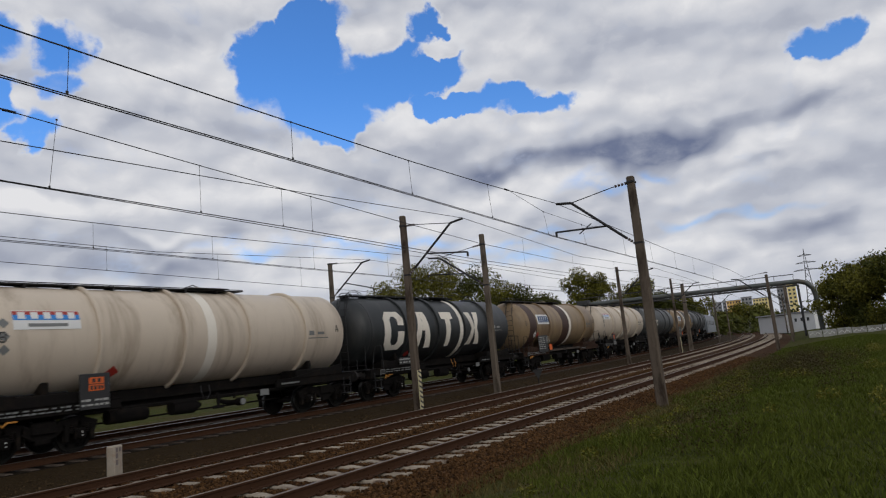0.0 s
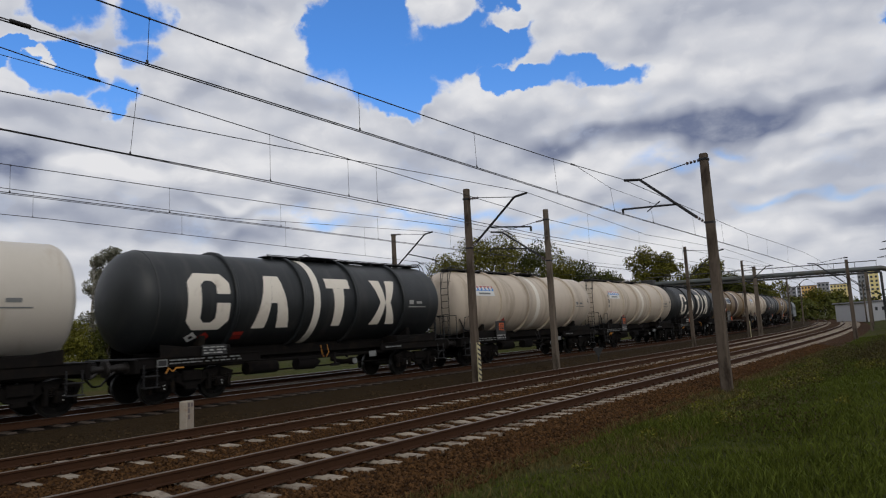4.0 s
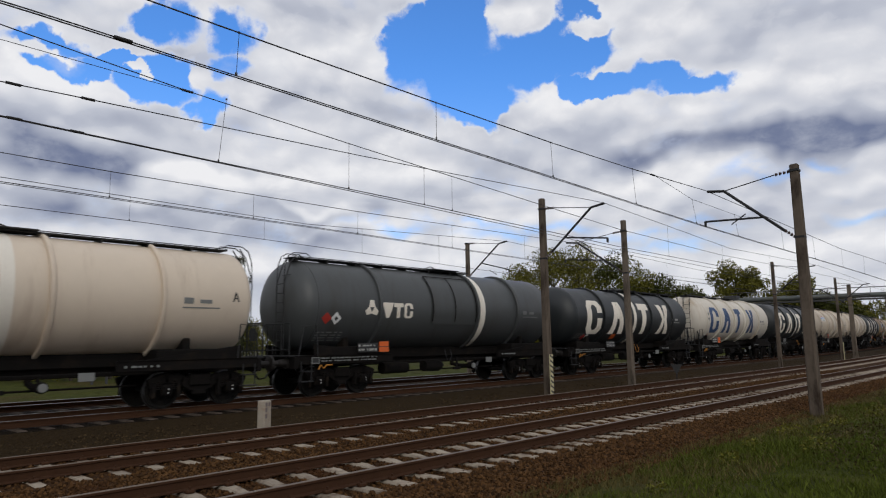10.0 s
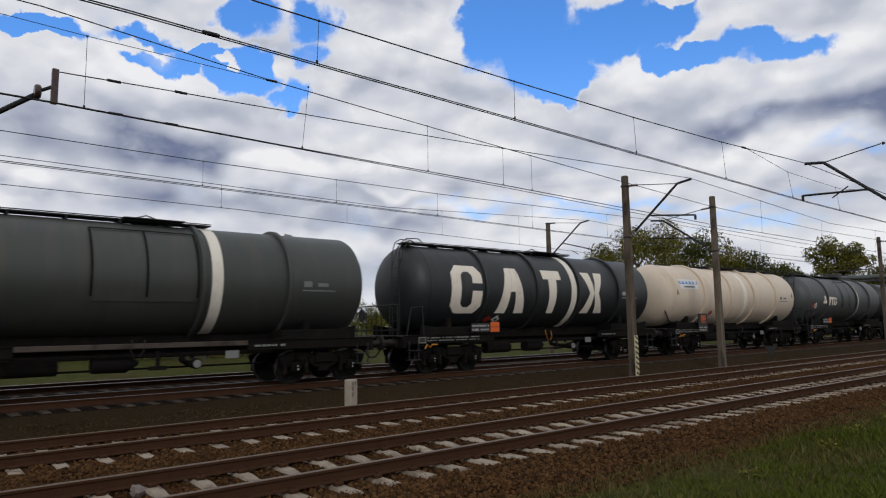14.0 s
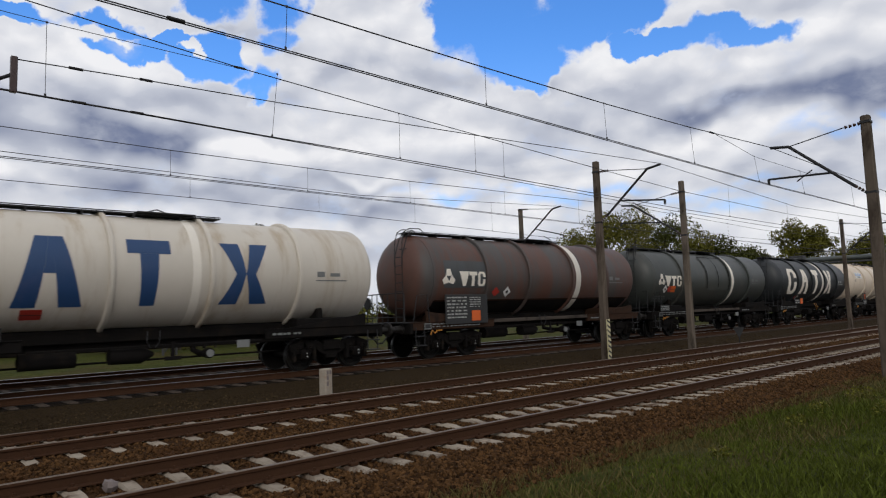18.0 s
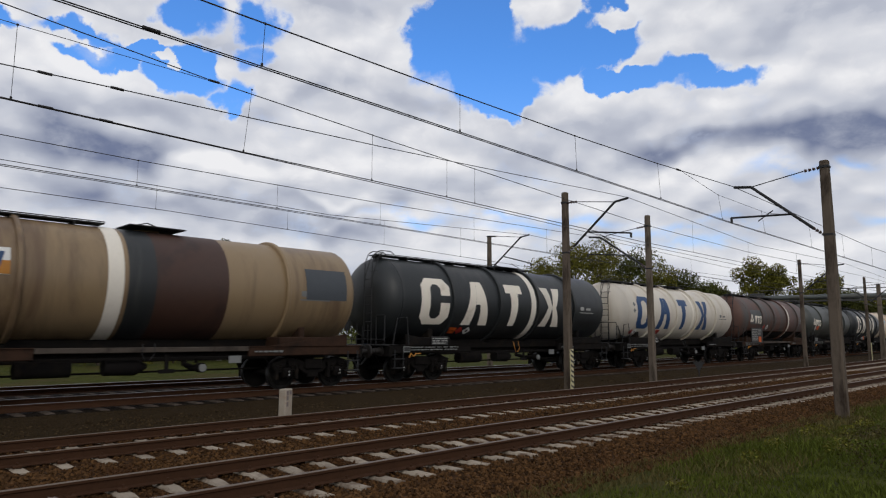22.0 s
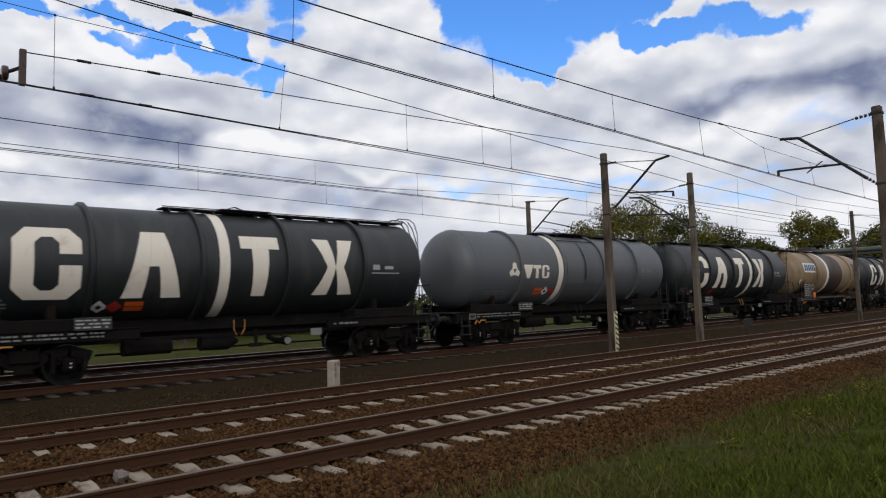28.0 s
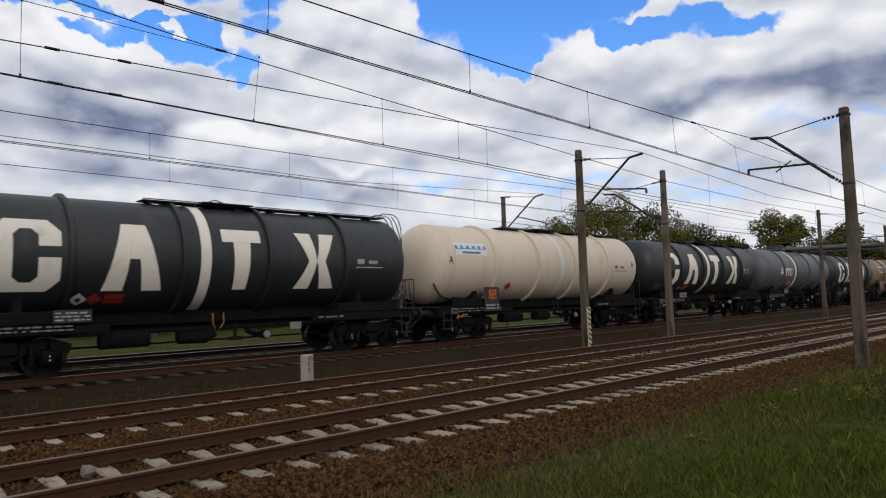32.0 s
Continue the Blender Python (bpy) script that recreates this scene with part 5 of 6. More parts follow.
        part("footstep", Geo().tube([(1.36, sg * (half - 0.05), 1.1), (1.36, sg * (half - 0.05), 0.48)], 0.02, 6).tube([(1.36, sg * (half - 0.42), 1.1), (1.36, sg * (half - 0.42), 0.48)], 0.02, 6).box((1.34, sg * (half - 0.235), 0.50), (0.26, 0.42, 0.03), 0.005).box((1.34, sg * (half - 0.235), 0.80), (0.22, 0.42, 0.03), 0.005), STEEL, t)
        if spec.get("yellow", True) and sg < 0:
            part("brake_handle", Geo().tube([(1.42, sg * (half - 0.95), 0.98), (1.44, sg * (half - 0.82), 0.88), (1.44, sg * (half - 0.70), 0.98), (1.44, sg * (half - 0.62), 0.84)], 0.022, 6).box((1.42, sg * (half - 1.05), 0.97), (0.03, 0.22, 0.04), 0.008), HANDLE_YELLOW, t, "yellow-orange brake changeover handle")
        bogie(t, off + (-1.52 if sg > 0 else -11.65), spec["spin"])
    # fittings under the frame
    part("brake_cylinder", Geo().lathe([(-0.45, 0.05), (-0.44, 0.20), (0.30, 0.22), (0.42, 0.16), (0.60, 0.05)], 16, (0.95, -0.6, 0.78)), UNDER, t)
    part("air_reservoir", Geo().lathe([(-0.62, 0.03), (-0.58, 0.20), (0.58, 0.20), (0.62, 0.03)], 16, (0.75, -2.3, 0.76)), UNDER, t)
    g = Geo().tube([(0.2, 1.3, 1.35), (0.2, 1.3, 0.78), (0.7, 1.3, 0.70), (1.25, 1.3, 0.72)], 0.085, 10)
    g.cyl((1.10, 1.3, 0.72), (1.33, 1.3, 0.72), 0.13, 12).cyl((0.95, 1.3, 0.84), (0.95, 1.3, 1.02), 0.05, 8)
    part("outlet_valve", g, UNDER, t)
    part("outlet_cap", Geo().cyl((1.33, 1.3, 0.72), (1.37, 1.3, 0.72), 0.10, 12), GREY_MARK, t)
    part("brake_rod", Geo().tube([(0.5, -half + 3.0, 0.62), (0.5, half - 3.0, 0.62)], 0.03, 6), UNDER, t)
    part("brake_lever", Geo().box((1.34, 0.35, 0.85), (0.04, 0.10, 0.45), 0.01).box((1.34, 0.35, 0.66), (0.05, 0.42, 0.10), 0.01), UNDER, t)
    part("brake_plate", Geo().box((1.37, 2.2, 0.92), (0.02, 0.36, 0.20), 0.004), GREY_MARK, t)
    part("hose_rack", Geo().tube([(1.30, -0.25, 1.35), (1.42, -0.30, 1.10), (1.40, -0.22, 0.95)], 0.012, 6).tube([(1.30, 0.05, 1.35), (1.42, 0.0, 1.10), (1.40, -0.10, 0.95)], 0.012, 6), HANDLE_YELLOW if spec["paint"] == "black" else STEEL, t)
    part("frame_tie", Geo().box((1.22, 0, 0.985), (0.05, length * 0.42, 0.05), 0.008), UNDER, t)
    # walkway, manhole and ladder
    top = TZ + TR
    wk0, wk1 = spec.get("walk", (-half + 0.5, half - 2.9))
    g = Geo().box((0.26, (wk0 + wk1) / 2, top + 0.045), (0.50, wk1 - wk0, 0.035), 0.008)
    y = wk0 + 0.2
    while y < wk1:
        g.box((0.26, y, top - 0.01), (0.48, 0.05, 0.09))
        y += 1.2
    part("walkway", g, GRATING, t, "narrow steel walkway along the tank's top")
    g = Geo().tube([(0.50, wk0, top + 0.085), (0.50, wk1, top + 0.085)], 0.014, 6)
    part("walkway_edge", g, GRATING, t)
    mh = spec.get("manhole", 0.0)
    hatch = part("manhole", Geo().lathe([(top - 0.12, 0.34), (top + 0.10, 0.34), (top + 0.12, 0.40), (top + 0.16, 0.40), (top + 0.20, 0.30), (top + 0.215, 0.05)], 20, (-0.25, mh, 0), "z"), skin, t)
    part("hatch_lever", Geo().tube([(-0.25, mh - 0.3, top + 0.20), (-0.2, mh, top + 0.30), (-0.25, mh + 0.42, top + 0.18)], 0.018, 6), STEEL, hatch)
    part("platform", Geo().box((0.15, mh, top + 0.085), (1.0, 1.5, 0.03), 0.006), GRATING, t)
    # the end with the platform, its ladder and railing
    e = spec["platform"]
    tip = -half + rear if e < 0 else half
    turn = Matrix.Rotation(0 if e < 0 else math.pi, 4, "Z")
    ly = tip + e * 0.10
    part("ladder", shared("ladder", lambda: ladder_mesh(3.15)), None, t, "steel end ladder", Matrix.Translation((0.62, ly, 1.25)) @ turn)
    for x in (0.42, 0.82):
        part("ladder_hoop", Geo().tube([(x, ly + e * 0.02, top - 1.1), (x, ly - e * 0.02, top - 0.30), (x, ly - e * 0.14, top + 0.02), (x, ly - e * 0.34, top + 0.14), (x, ly - e * 0.80, top + 0.15), (x, ly - e * 0.95, top + 0.06)], 0.017, 6), STEEL, t)
    g = Geo()
    yb = e * (half + 0.28)
    for z in (1.45, 2.25):
        g.tube([(-1.2, yb, z), (1.2, yb, z)], 0.020, 6)
    railing = part("end_railing", g, STEEL, t, "steel railing of the brakeman's platform")
    for x in (-1.2, -0.9, -0.6, -0.3, 0.0, 0.3, 0.75, 1.2):
        part("railing_post", shared("railing_post", lambda: Geo().tube([(0, 0, 1.26), (0, 0, 2.25)], 0.018, 6).mesh("railing_post", STEEL, 30)), None, railing, at=Matrix.Translation((x, yb, 0)))
    part("grab_rail", Geo().tube([(1.36, e * (half + 0.05), 1.25), (1.40, e * (half - 0.1), 2.15), (1.40, e * (half - 0.55), 2.2), (1.40, e * (half - 0.62), 1.26)], 0.018, 6), STEEL, t)
    part("brake_wheel", Geo().lathe([(-0.02, 0.17), (-0.02, 0.21), (0.02, 0.21), (0.02, 0.17)], 16, (-0.8, yb + e * 0.05, 1.95)), STEEL, t)
    WAGONS.append((t, right - half))
    return t

# front to rear: place of the tank's front end at the start, and the kind
FRONT_ENDS = [(-6, 107.0), (-5, 92.4), (-4, 77.9), (-3, 63.4), (-2, 48.9), (-1, 34.3), (0, 20.15), (1, 5.48), (2, -9.2), (3, -23.74), (4, -38.85), (5, -53.2), (6, -67.95), (7, -82.8), (8, -97.75), (9, -112.1), (10, -126.85), (11, -141.7), (12, -156.29), (13, -170.6), (14, -184.84), (15, -199.78), (16, -214.1), (17, -228.72), (18, -243.4)]
# how far each tank's rings and paint lie ahead of the usual place
SHIFT = {0: 0.35, 1: 0.20, 2: 0.17, 3: 0.20, 4: 0.60, 5: 0.14, 6: -0.03, 7: 0.25, 8: 0.14, 9: 0.37, 10: -0.05, 11: 0.0, 12: 0.0, 13: 0.38, 14: 0.13, 15: 0.22, 16: -0.03}
RINGS = (-10.38, -7.77, -5.33, -2.75)
SIGN_A = (("ring", -11.98, -10.60), ("wedge", -9.70, -8.28), ("post", -6.75, -5.62), ("waist", -4.50, -3.12))
SIGN_B = (("ring", -11.98, -10.58), ("wedge", -9.78, -8.35), ("post", -7.42, -6.38), ("waist", -5.08, -3.70))
KINDS = {
    "black_a": dict(paint="black", sign=SIGN_A, band=(-7.34, -7.06), white=-10.15, red=-9.80, low_panel=-9.35, hazard_z=-1.20, platform=1, label="black tank wagon with large white block shapes and a white band"),
    "black_c": dict(paint="black", girth=(1.41, 2.79), sign=SIGN_A, band=(-7.34, -7.06), white=-11.57, red=-11.88, low_panel=-9.04, hazard_z=-1.12, platform=1, label="black tank wagon with white block shapes on a slimmer tank"),
    "black_b": dict(paint="black", sign=SIGN_B, band=(-5.80, -5.50), white=-9.57, red=-9.98, orange=-10.03, hazard_z=-1.22, label="black tank wagon with large white block shapes and a pale band"),
    "white_b": dict(paint="white", sign=SIGN_B, sign_paint="blue", band=(-5.78, -5.50), white=-12.25, red=-11.86, orange=-10.85, hazard_z=-1.20, label="off-white tank wagon with large dark blue block shapes"),
    "beige": dict(paint="beige", plate=-11.70, band=(-7.00, -6.66), white=-9.93, red=-9.93, red_up=0.45, board=-10.56, hazard_z=-1.42, label="beige tank wagon with a small blue and red plate"),
    "cream": dict(paint="cream", plate=-11.67, band=(-6.37, -6.08), white=-10.03, red=-9.47, red_up=0.16, board=-10.68, hazard_z=-1.10, platform=1, label="cream tank wagon with a blue plate and raised rings"),
    "white_c": dict(paint="white", sign=SIGN_B, sign_paint="blue", band=(-5.84, -5.62), white=-11.69, red=-12.05, low_panel=-9.35, hazard_z=-1.15, label="off-white tank wagon with dark blue shapes and pale band"),
    "grey_v": dict(paint="grey", sign=(("star", -10.98, -10.40), ("slabs", -10.24, -8.80)), band=(-5.17, -4.84), rings=(-10.32, -5.28, -2.77), cladding=(-7.81, -5.42), white=-12.13, red=-12.50, orange=-10.18, hazard_z=-0.45, tank_text=(-12.75, -11.7), label="dark grey tank wagon with white shapes and a white band"),
    "green_v": dict(paint="green", sign=(("star", -12.64, -12.02), ("slabs", -12.02, -10.44)), band=(-4.99, -4.70), rings=(-10.40, -5.20, -2.80), cladding=(-7.80, -5.35), white=-11.95, red=-11.57, low_panel=-11.20, low_z=0.4, hazard_z=-0.55, tank_text=(-12.7, -11.6), style="skirt", label="dark green-grey tank wagon with white shapes and a white band"),
    "rust_v": dict(paint="rust", sign=(("star", -12.46, -11.85), ("slabs", -11.65, -10.36)), band=(-4.98, -4.66), rings=(-10.27, -7.93, -5.21, -2.80), white=-9.14, red=-9.75, hazard_z=-0.62, orange=-10.90, lower_board=((-12.35, -10.30),), style="skirt", label="rusty brown tank wagon with white shapes and a white band"),
    "tan_m": dict(paint="tan", crease=-11.95, tip=-12.80, sign_board=-10.72, band=(-7.64, -7.27), patches=((-7.16, -6.48, "black"), (-6.48, -4.54, "brown")), slate=(-2.07, -0.60), rings=(-9.48, -2.69), red=-11.62, white=-12.3, hazard_z=-0.62, orange=-10.28, lower_board=((-12.0, -10.60),), style="skirt", label="stained tan tank wagon with brown belt and white sign board"),
    "tan_d": dict(paint="tan", crease=-12.3, tip=-13.1, sign_board=-10.0, band=(-5.80, -5.42), patches=((-12.2, -11.2, "brown"), (-7.0, -5.80, "brown")), rings=(-9.2, -2.69), red=-11.0, white=-11.4, hazard_z=-0.62, orange=-9.4, lower_board=((-11.2, -9.8),), style="skirt", label="stained brown tank wagon with small sign board and white band"),
    "pale_v": dict(paint="pale", sign=(("star", -11.16, -10.57), ("slabs", -10.37, -8.86)), band=(-8.28, -7.99), rings=(-10.47, -7.90, -5.25, -2.69), cladding=(-7.80, -5.30), white=-8.91, red=-8.54, low_panel=-9.33, hazard_z=-0.95, tank_text=(-12.2, -10.9), platform=1, label="pale grey tank wagon with white shapes and a white band"),
    "plain": dict(paint="grey", band=(-6.5, -6.0), rings=(-10.0, -8.0, -6.8, -4.2, -2.4), label="grey tank wagon with pale rings far down the line"),
}
ORDER = {-6: "plain", -5: "tan_m", -4: "grey_v", -3: "beige", -2: "tan_d", -1: "black_b", 0: "beige", 1: "beige", 2: "black_a", 3: "white_b", 4: "black_c", 5: "grey_v", 6: "cream", 7: "black_b", 8: "green_v", 9: "rust_v", 10: "white_c", 11: "black_b", 12: "tan_m", 13: "black_b", 14: "pale_v", 15: "black_a", 16: "cream", 17: "black_a"}
# what sets single wagons apart from their kind
APART = {11: dict(low_panel=-10.08, red=-9.66, white=-9.25), 13: dict(low_panel=-9.74, red=-12.0, white=-11.83, tank_text=(-13.0, -12.2)), 2: dict(low_panel=-10.14, red=-11.24, white=-11.65), 15: dict(tank_text=(-12.9, -12.0)), 4: dict(tank_text=(-12.6, -11.9))}


def locomotive(front):
    t = thing("locomotive", "grey boxy electric locomotive at the head of the train", "locomotive", group="train of tank wagons")
    g = Geo()
    prof = [(-1.48, 1.05), (1.48, 1.05), (1.48, 2.9), (1.25, 3.75), (0.7, 3.95), (-0.7, 3.95), (-1.25, 3.75), (-1.48, 2.9)]
    ends = [(-7.9, 0.96), (-7.6, 1.0), (7.6, 1.0), (7.9, 0.96)]
    for y, k in ends:
        g.v += [(x * k, y, z) for x, z in prof]
    for j in range(3):
        g.f += [(j * 8 + i, (j + 1) * 8 + i, (j + 1) * 8 + (i + 1) % 8, j * 8 + (i + 1) % 8) for i in range(8)]
    g.f += [tuple(range(8)), tuple(range(31, 23, -1))]
    part("body", g, material("loco_grey", (0.16, 0.18, 0.20), 0.5, 0, 0.15, 1.0, (0.09, 0.08, 0.07), 0.4), t)
    for y in (-6.6, -3.5, -1.2, 1.2, 3.5, 6.6):
        part("side_window", Geo().box((1.48, y, 2.55), (0.03, 0.8, 0.7), 0.01), PLATE_BLACK, t)
    for sg in (-1, 1):
        part("windscreen", Geo().box((0, sg * 7.9, 2.75), (2.2, 0.06, 0.8), 0.01), PLATE_BLACK, t)
        part("pantograph", Geo().tube([(-0.5, sg * 5.0, 4.0), (0, sg * 6.2, 4.5), (0, sg * 5.0, 5.2)], 0.03, 6).tube([(-0.8, sg * 5.0, 5.25), (0.8, sg * 5.0, 5.25)], 0.03, 6), STEEL, t)
        bogie(t, sg * 4.5, False)
    WAGONS.append((t, front - 8.1))


def build_train():
    ends = dict(FRONT_ENDS)
    locomotive(124.2)
    for i, kind in ORDER.items():
        nxt = ends[i + 1]
        spec = dict(style="frame", rings=RINGS, crease=-12.82, tip=-13.58, platform=-1, low_paint="red" if i in (2, 13, 10, 17) else "orange")
        spec.update(KINDS[kind])
        spec.update(APART.get(i, {}))
        spec.update(length=ends[i] - nxt - 1.46, right=ends[i], seed=100 + i, spin=-1 <= i, shift=SHIFT.get(i, 0.1))
        off = spec["length"] / 2 + spec["shift"]
        if spec["platform"] < 0:
            spec["walk"] = (off - 13.2, off - (7.5 if kind == "tan_m" else 4.7))
        else:
            spec["walk"] = (off - 8.5 - 0.5 * (kind == "cream"), off - 0.5)
        spec["manhole"] = off - 6.2
        tank_wagon(spec)


# ---------- surroundings ----------
LEAF = {}


def leaf_material(name, base, tint=0.9):
    m = bpy.data.materials.new(name)
    m.use_nodes = True
    k = Nodes(m.node_tree)
    bsdf = m.node_tree.nodes["Principled BSDF"]
    r = k.n("ShaderNodeNewGeometry").outputs["Random Per Island"]
    col = k.mix(r, tuple(c * (1 - tint * 0.5) for c in base), tuple(min(1, c * (1 + tint * 0.5)) for c in base))
    k.put(bsdf.inputs["Base Color"], col)
    bsdf.inputs["Roughness"].default_value = 0.7
    bsdf.inputs["Specular IOR Level"].default_value = 0.10
    return m


LEAF["green"] = leaf_material("leaves_green", (0.118, 0.112, 0.018))
LEAF["dark"] = leaf_material("leaves_dark", (0.060, 0.066, 0.014))
LEAF["yellow"] = leaf_material("leaves_yellow_green", (0.125, 0.120, 0.018))
LEAF["bare"] = leaf_material("leaves_sparse", (0.19, 0.185, 0.135))
LEAF["needle"] = leaf_material("needles", (0.022, 0.030, 0.012))
GRASS = leaf_material("grass_blades", (0.074, 0.092, 0.013), 0.7)
STRAW = leaf_material("straw", (0.095, 0.078, 0.026), 0.8)
DRY = leaf_material("dry_weeds", (0.050, 0.040, 0.015), 0.6)
BARK = material("bark", (0.06, 0.05, 0.04), 0.95, 0, 0.4, 2)
BIRCH = material("birch_bark", (0.35, 0.33, 0.30), 0.9, 0, 0.3, 2, (0.05, 0.045, 0.04), 0.5, 3)


def leaf_cloud(rng, centres, radii, count, size):
    """Small folded leaf clumps on a set of uneven boughs."""
    n = len(centres)
    wts = np.array(radii) ** 2
    pick = rng.choice(n, count, p=wts / wts.sum())
    d = rng.normal(size=(count, 3))
    d /= np.linalg.norm(d, axis=1)[:, None]
    rad = np.array(radii)[pick] * (0.45 + 0.65 * rng.random(count) ** 0.6)
    c = np.array(centres)[pick] + d * rad[:, None] * np.array([1, 1, 0.8])
    a = rng.normal(size=(count, 3))
    a /= np.linalg.norm(a, axis=1)[:, None]
    b = np.cross(a, rng.normal(size=(count, 3)))
    b /= np.linalg.norm(b, axis=1)[:, None]
    s = size * (0.6 + 0.8 * rng.random(count))[:, None]
    V = np.stack([c - a * s, c - b * s * 0.55, c + a * s, c + b * s * 0.55], 1).reshape(-1, 3)
    F = np.arange(count * 4).reshape(-1, 4)
    return V, F


def tree(lat, s, height, spread, label, leaf="green", seed=1, leaves=5000, low=0.25, size=0.16, bark=None, name="tree", world_xy=None, tall=1.0):
    rng = np.random.default_rng(seed)
    xy = world_xy or P(lat, s)[:2]
    base = ground_z(lat) - 0.1 if not world_xy else -0.1
    t = thing(name, label, "tree" if name == "tree" else "bush", Matrix.Translation((xy[0], xy[1], base)), "trees and bushes")
    g = Geo()
    r0 = height * 0.022
    pts = [(0, 0, 0)]
    for i in range(1, 6):
        pts.append((pts[-1][0] + rng.normal() * spread * 0.05, pts[-1][1] + rng.normal() * spread * 0.05, height * 0.9 * i / 5))
    for i in range(5):
        g.cyl(pts[i], pts[i + 1], r0 * (1 - i * 0.17), 8, r0 * (1 - (i + 1) * 0.17))
    centres, radii = [], []
    limbs = 16
    for i in range(limbs):
        f = low + (0.95 - low) * (i + rng.random()) / limbs
        k = min(4, int(f / 0.9 * 5))
        p = Vector(pts[k]).lerp(Vector(pts[k + 1]), min(1, max(0, f / 0.9 * 5 - k)))
        a = rng.random() * 6.283
        reach = spread * (0.35 + 0.65 * rng.random()) * math.sin(math.pi * min(1, (f - low) / (1 - low) * 0.8 + 0.2)) ** 0.6
        e = p + Vector((math.cos(a) * reach, math.sin(a) * reach, reach * (0.35 + 0.4 * rng.random()) * tall))
        mid = p.lerp(e, 0.5) + Vector((0, 0, reach * 0.08))
        g.cyl(p, mid, r0 * 0.38, 6, r0 * 0.22, False)
        g.cyl(mid, e, r0 * 0.22, 6, r0 * 0.06, False)
        for q, rr in ((e, 0.34), (mid, 0.30), (p.lerp(e, 0.75), 0.30)):
            centres.append(tuple(q + Vector(rng.normal(size=3).tolist()) * spread * 0.10))
            radii.append(spread * rr * (0.6 + 0.7 * rng.random()))
    part("trunk", g, bark or BARK, t)
    V, F = leaf_cloud(rng, centres, radii, leaves, size)
    me = bpy.data.meshes.new("crown")
    me.from_pydata(V.tolist(), [], F.tolist())
    me.materials.append(LEAF[leaf])
    part("crown", me, None, t)
    return t


def conifer(xy, height, spread):
    """A narrow spruce: straight trunk and drooping tiers of needles."""
    rng = np.random.default_rng(77)
    t = thing("tree", "dark narrow spruce before the grey shed", "tree", Matrix.Translation((xy[0], xy[1], -0.1)), "trees and bushes")
    g = Geo().cyl((0, 0, 0), (0, 0, height), 0.12, 8, 0.015)
    cs = []
    for i in range(80):
        f = 0.10 + 0.88 * i / 80
        a, reach = rng.random() * 6.283, spread * (1.02 - f) * (0.75 + 0.4 * rng.random())
        z = height * f
        tip = (math.cos(a) * reach, math.sin(a) * reach, z - reach * 0.22)
        g.cyl((0, 0, z), tip, 0.018, 5, 0.005, False)
        for k in range(26):
            u = 0.15 + 0.9 * rng.random()
            cs.append((tip[0] * u + rng.normal() * 0.06, tip[1] * u + rng.normal() * 0.06, z + (tip[2] - z) * u - abs(rng.normal()) * 0.09))
    part("trunk", g, BARK, t)
    c = np.array(cs)
    V = np.stack([c + rng.normal(size=c.shape) * 0.085 for _ in range(3)], 1).reshape(-1, 3)
    me = bpy.data.meshes.new("crown")
    me.from_pydata(V.tolist(), [], np.arange(len(V)).reshape(-1, 3).tolist())
    me.materials.append(LEAF["needle"])
    part("crown", me, None, t)


def polar(rel, dist):
    a = radians(rel)
    return (-dist * math.sin(a), dist * math.cos(a))


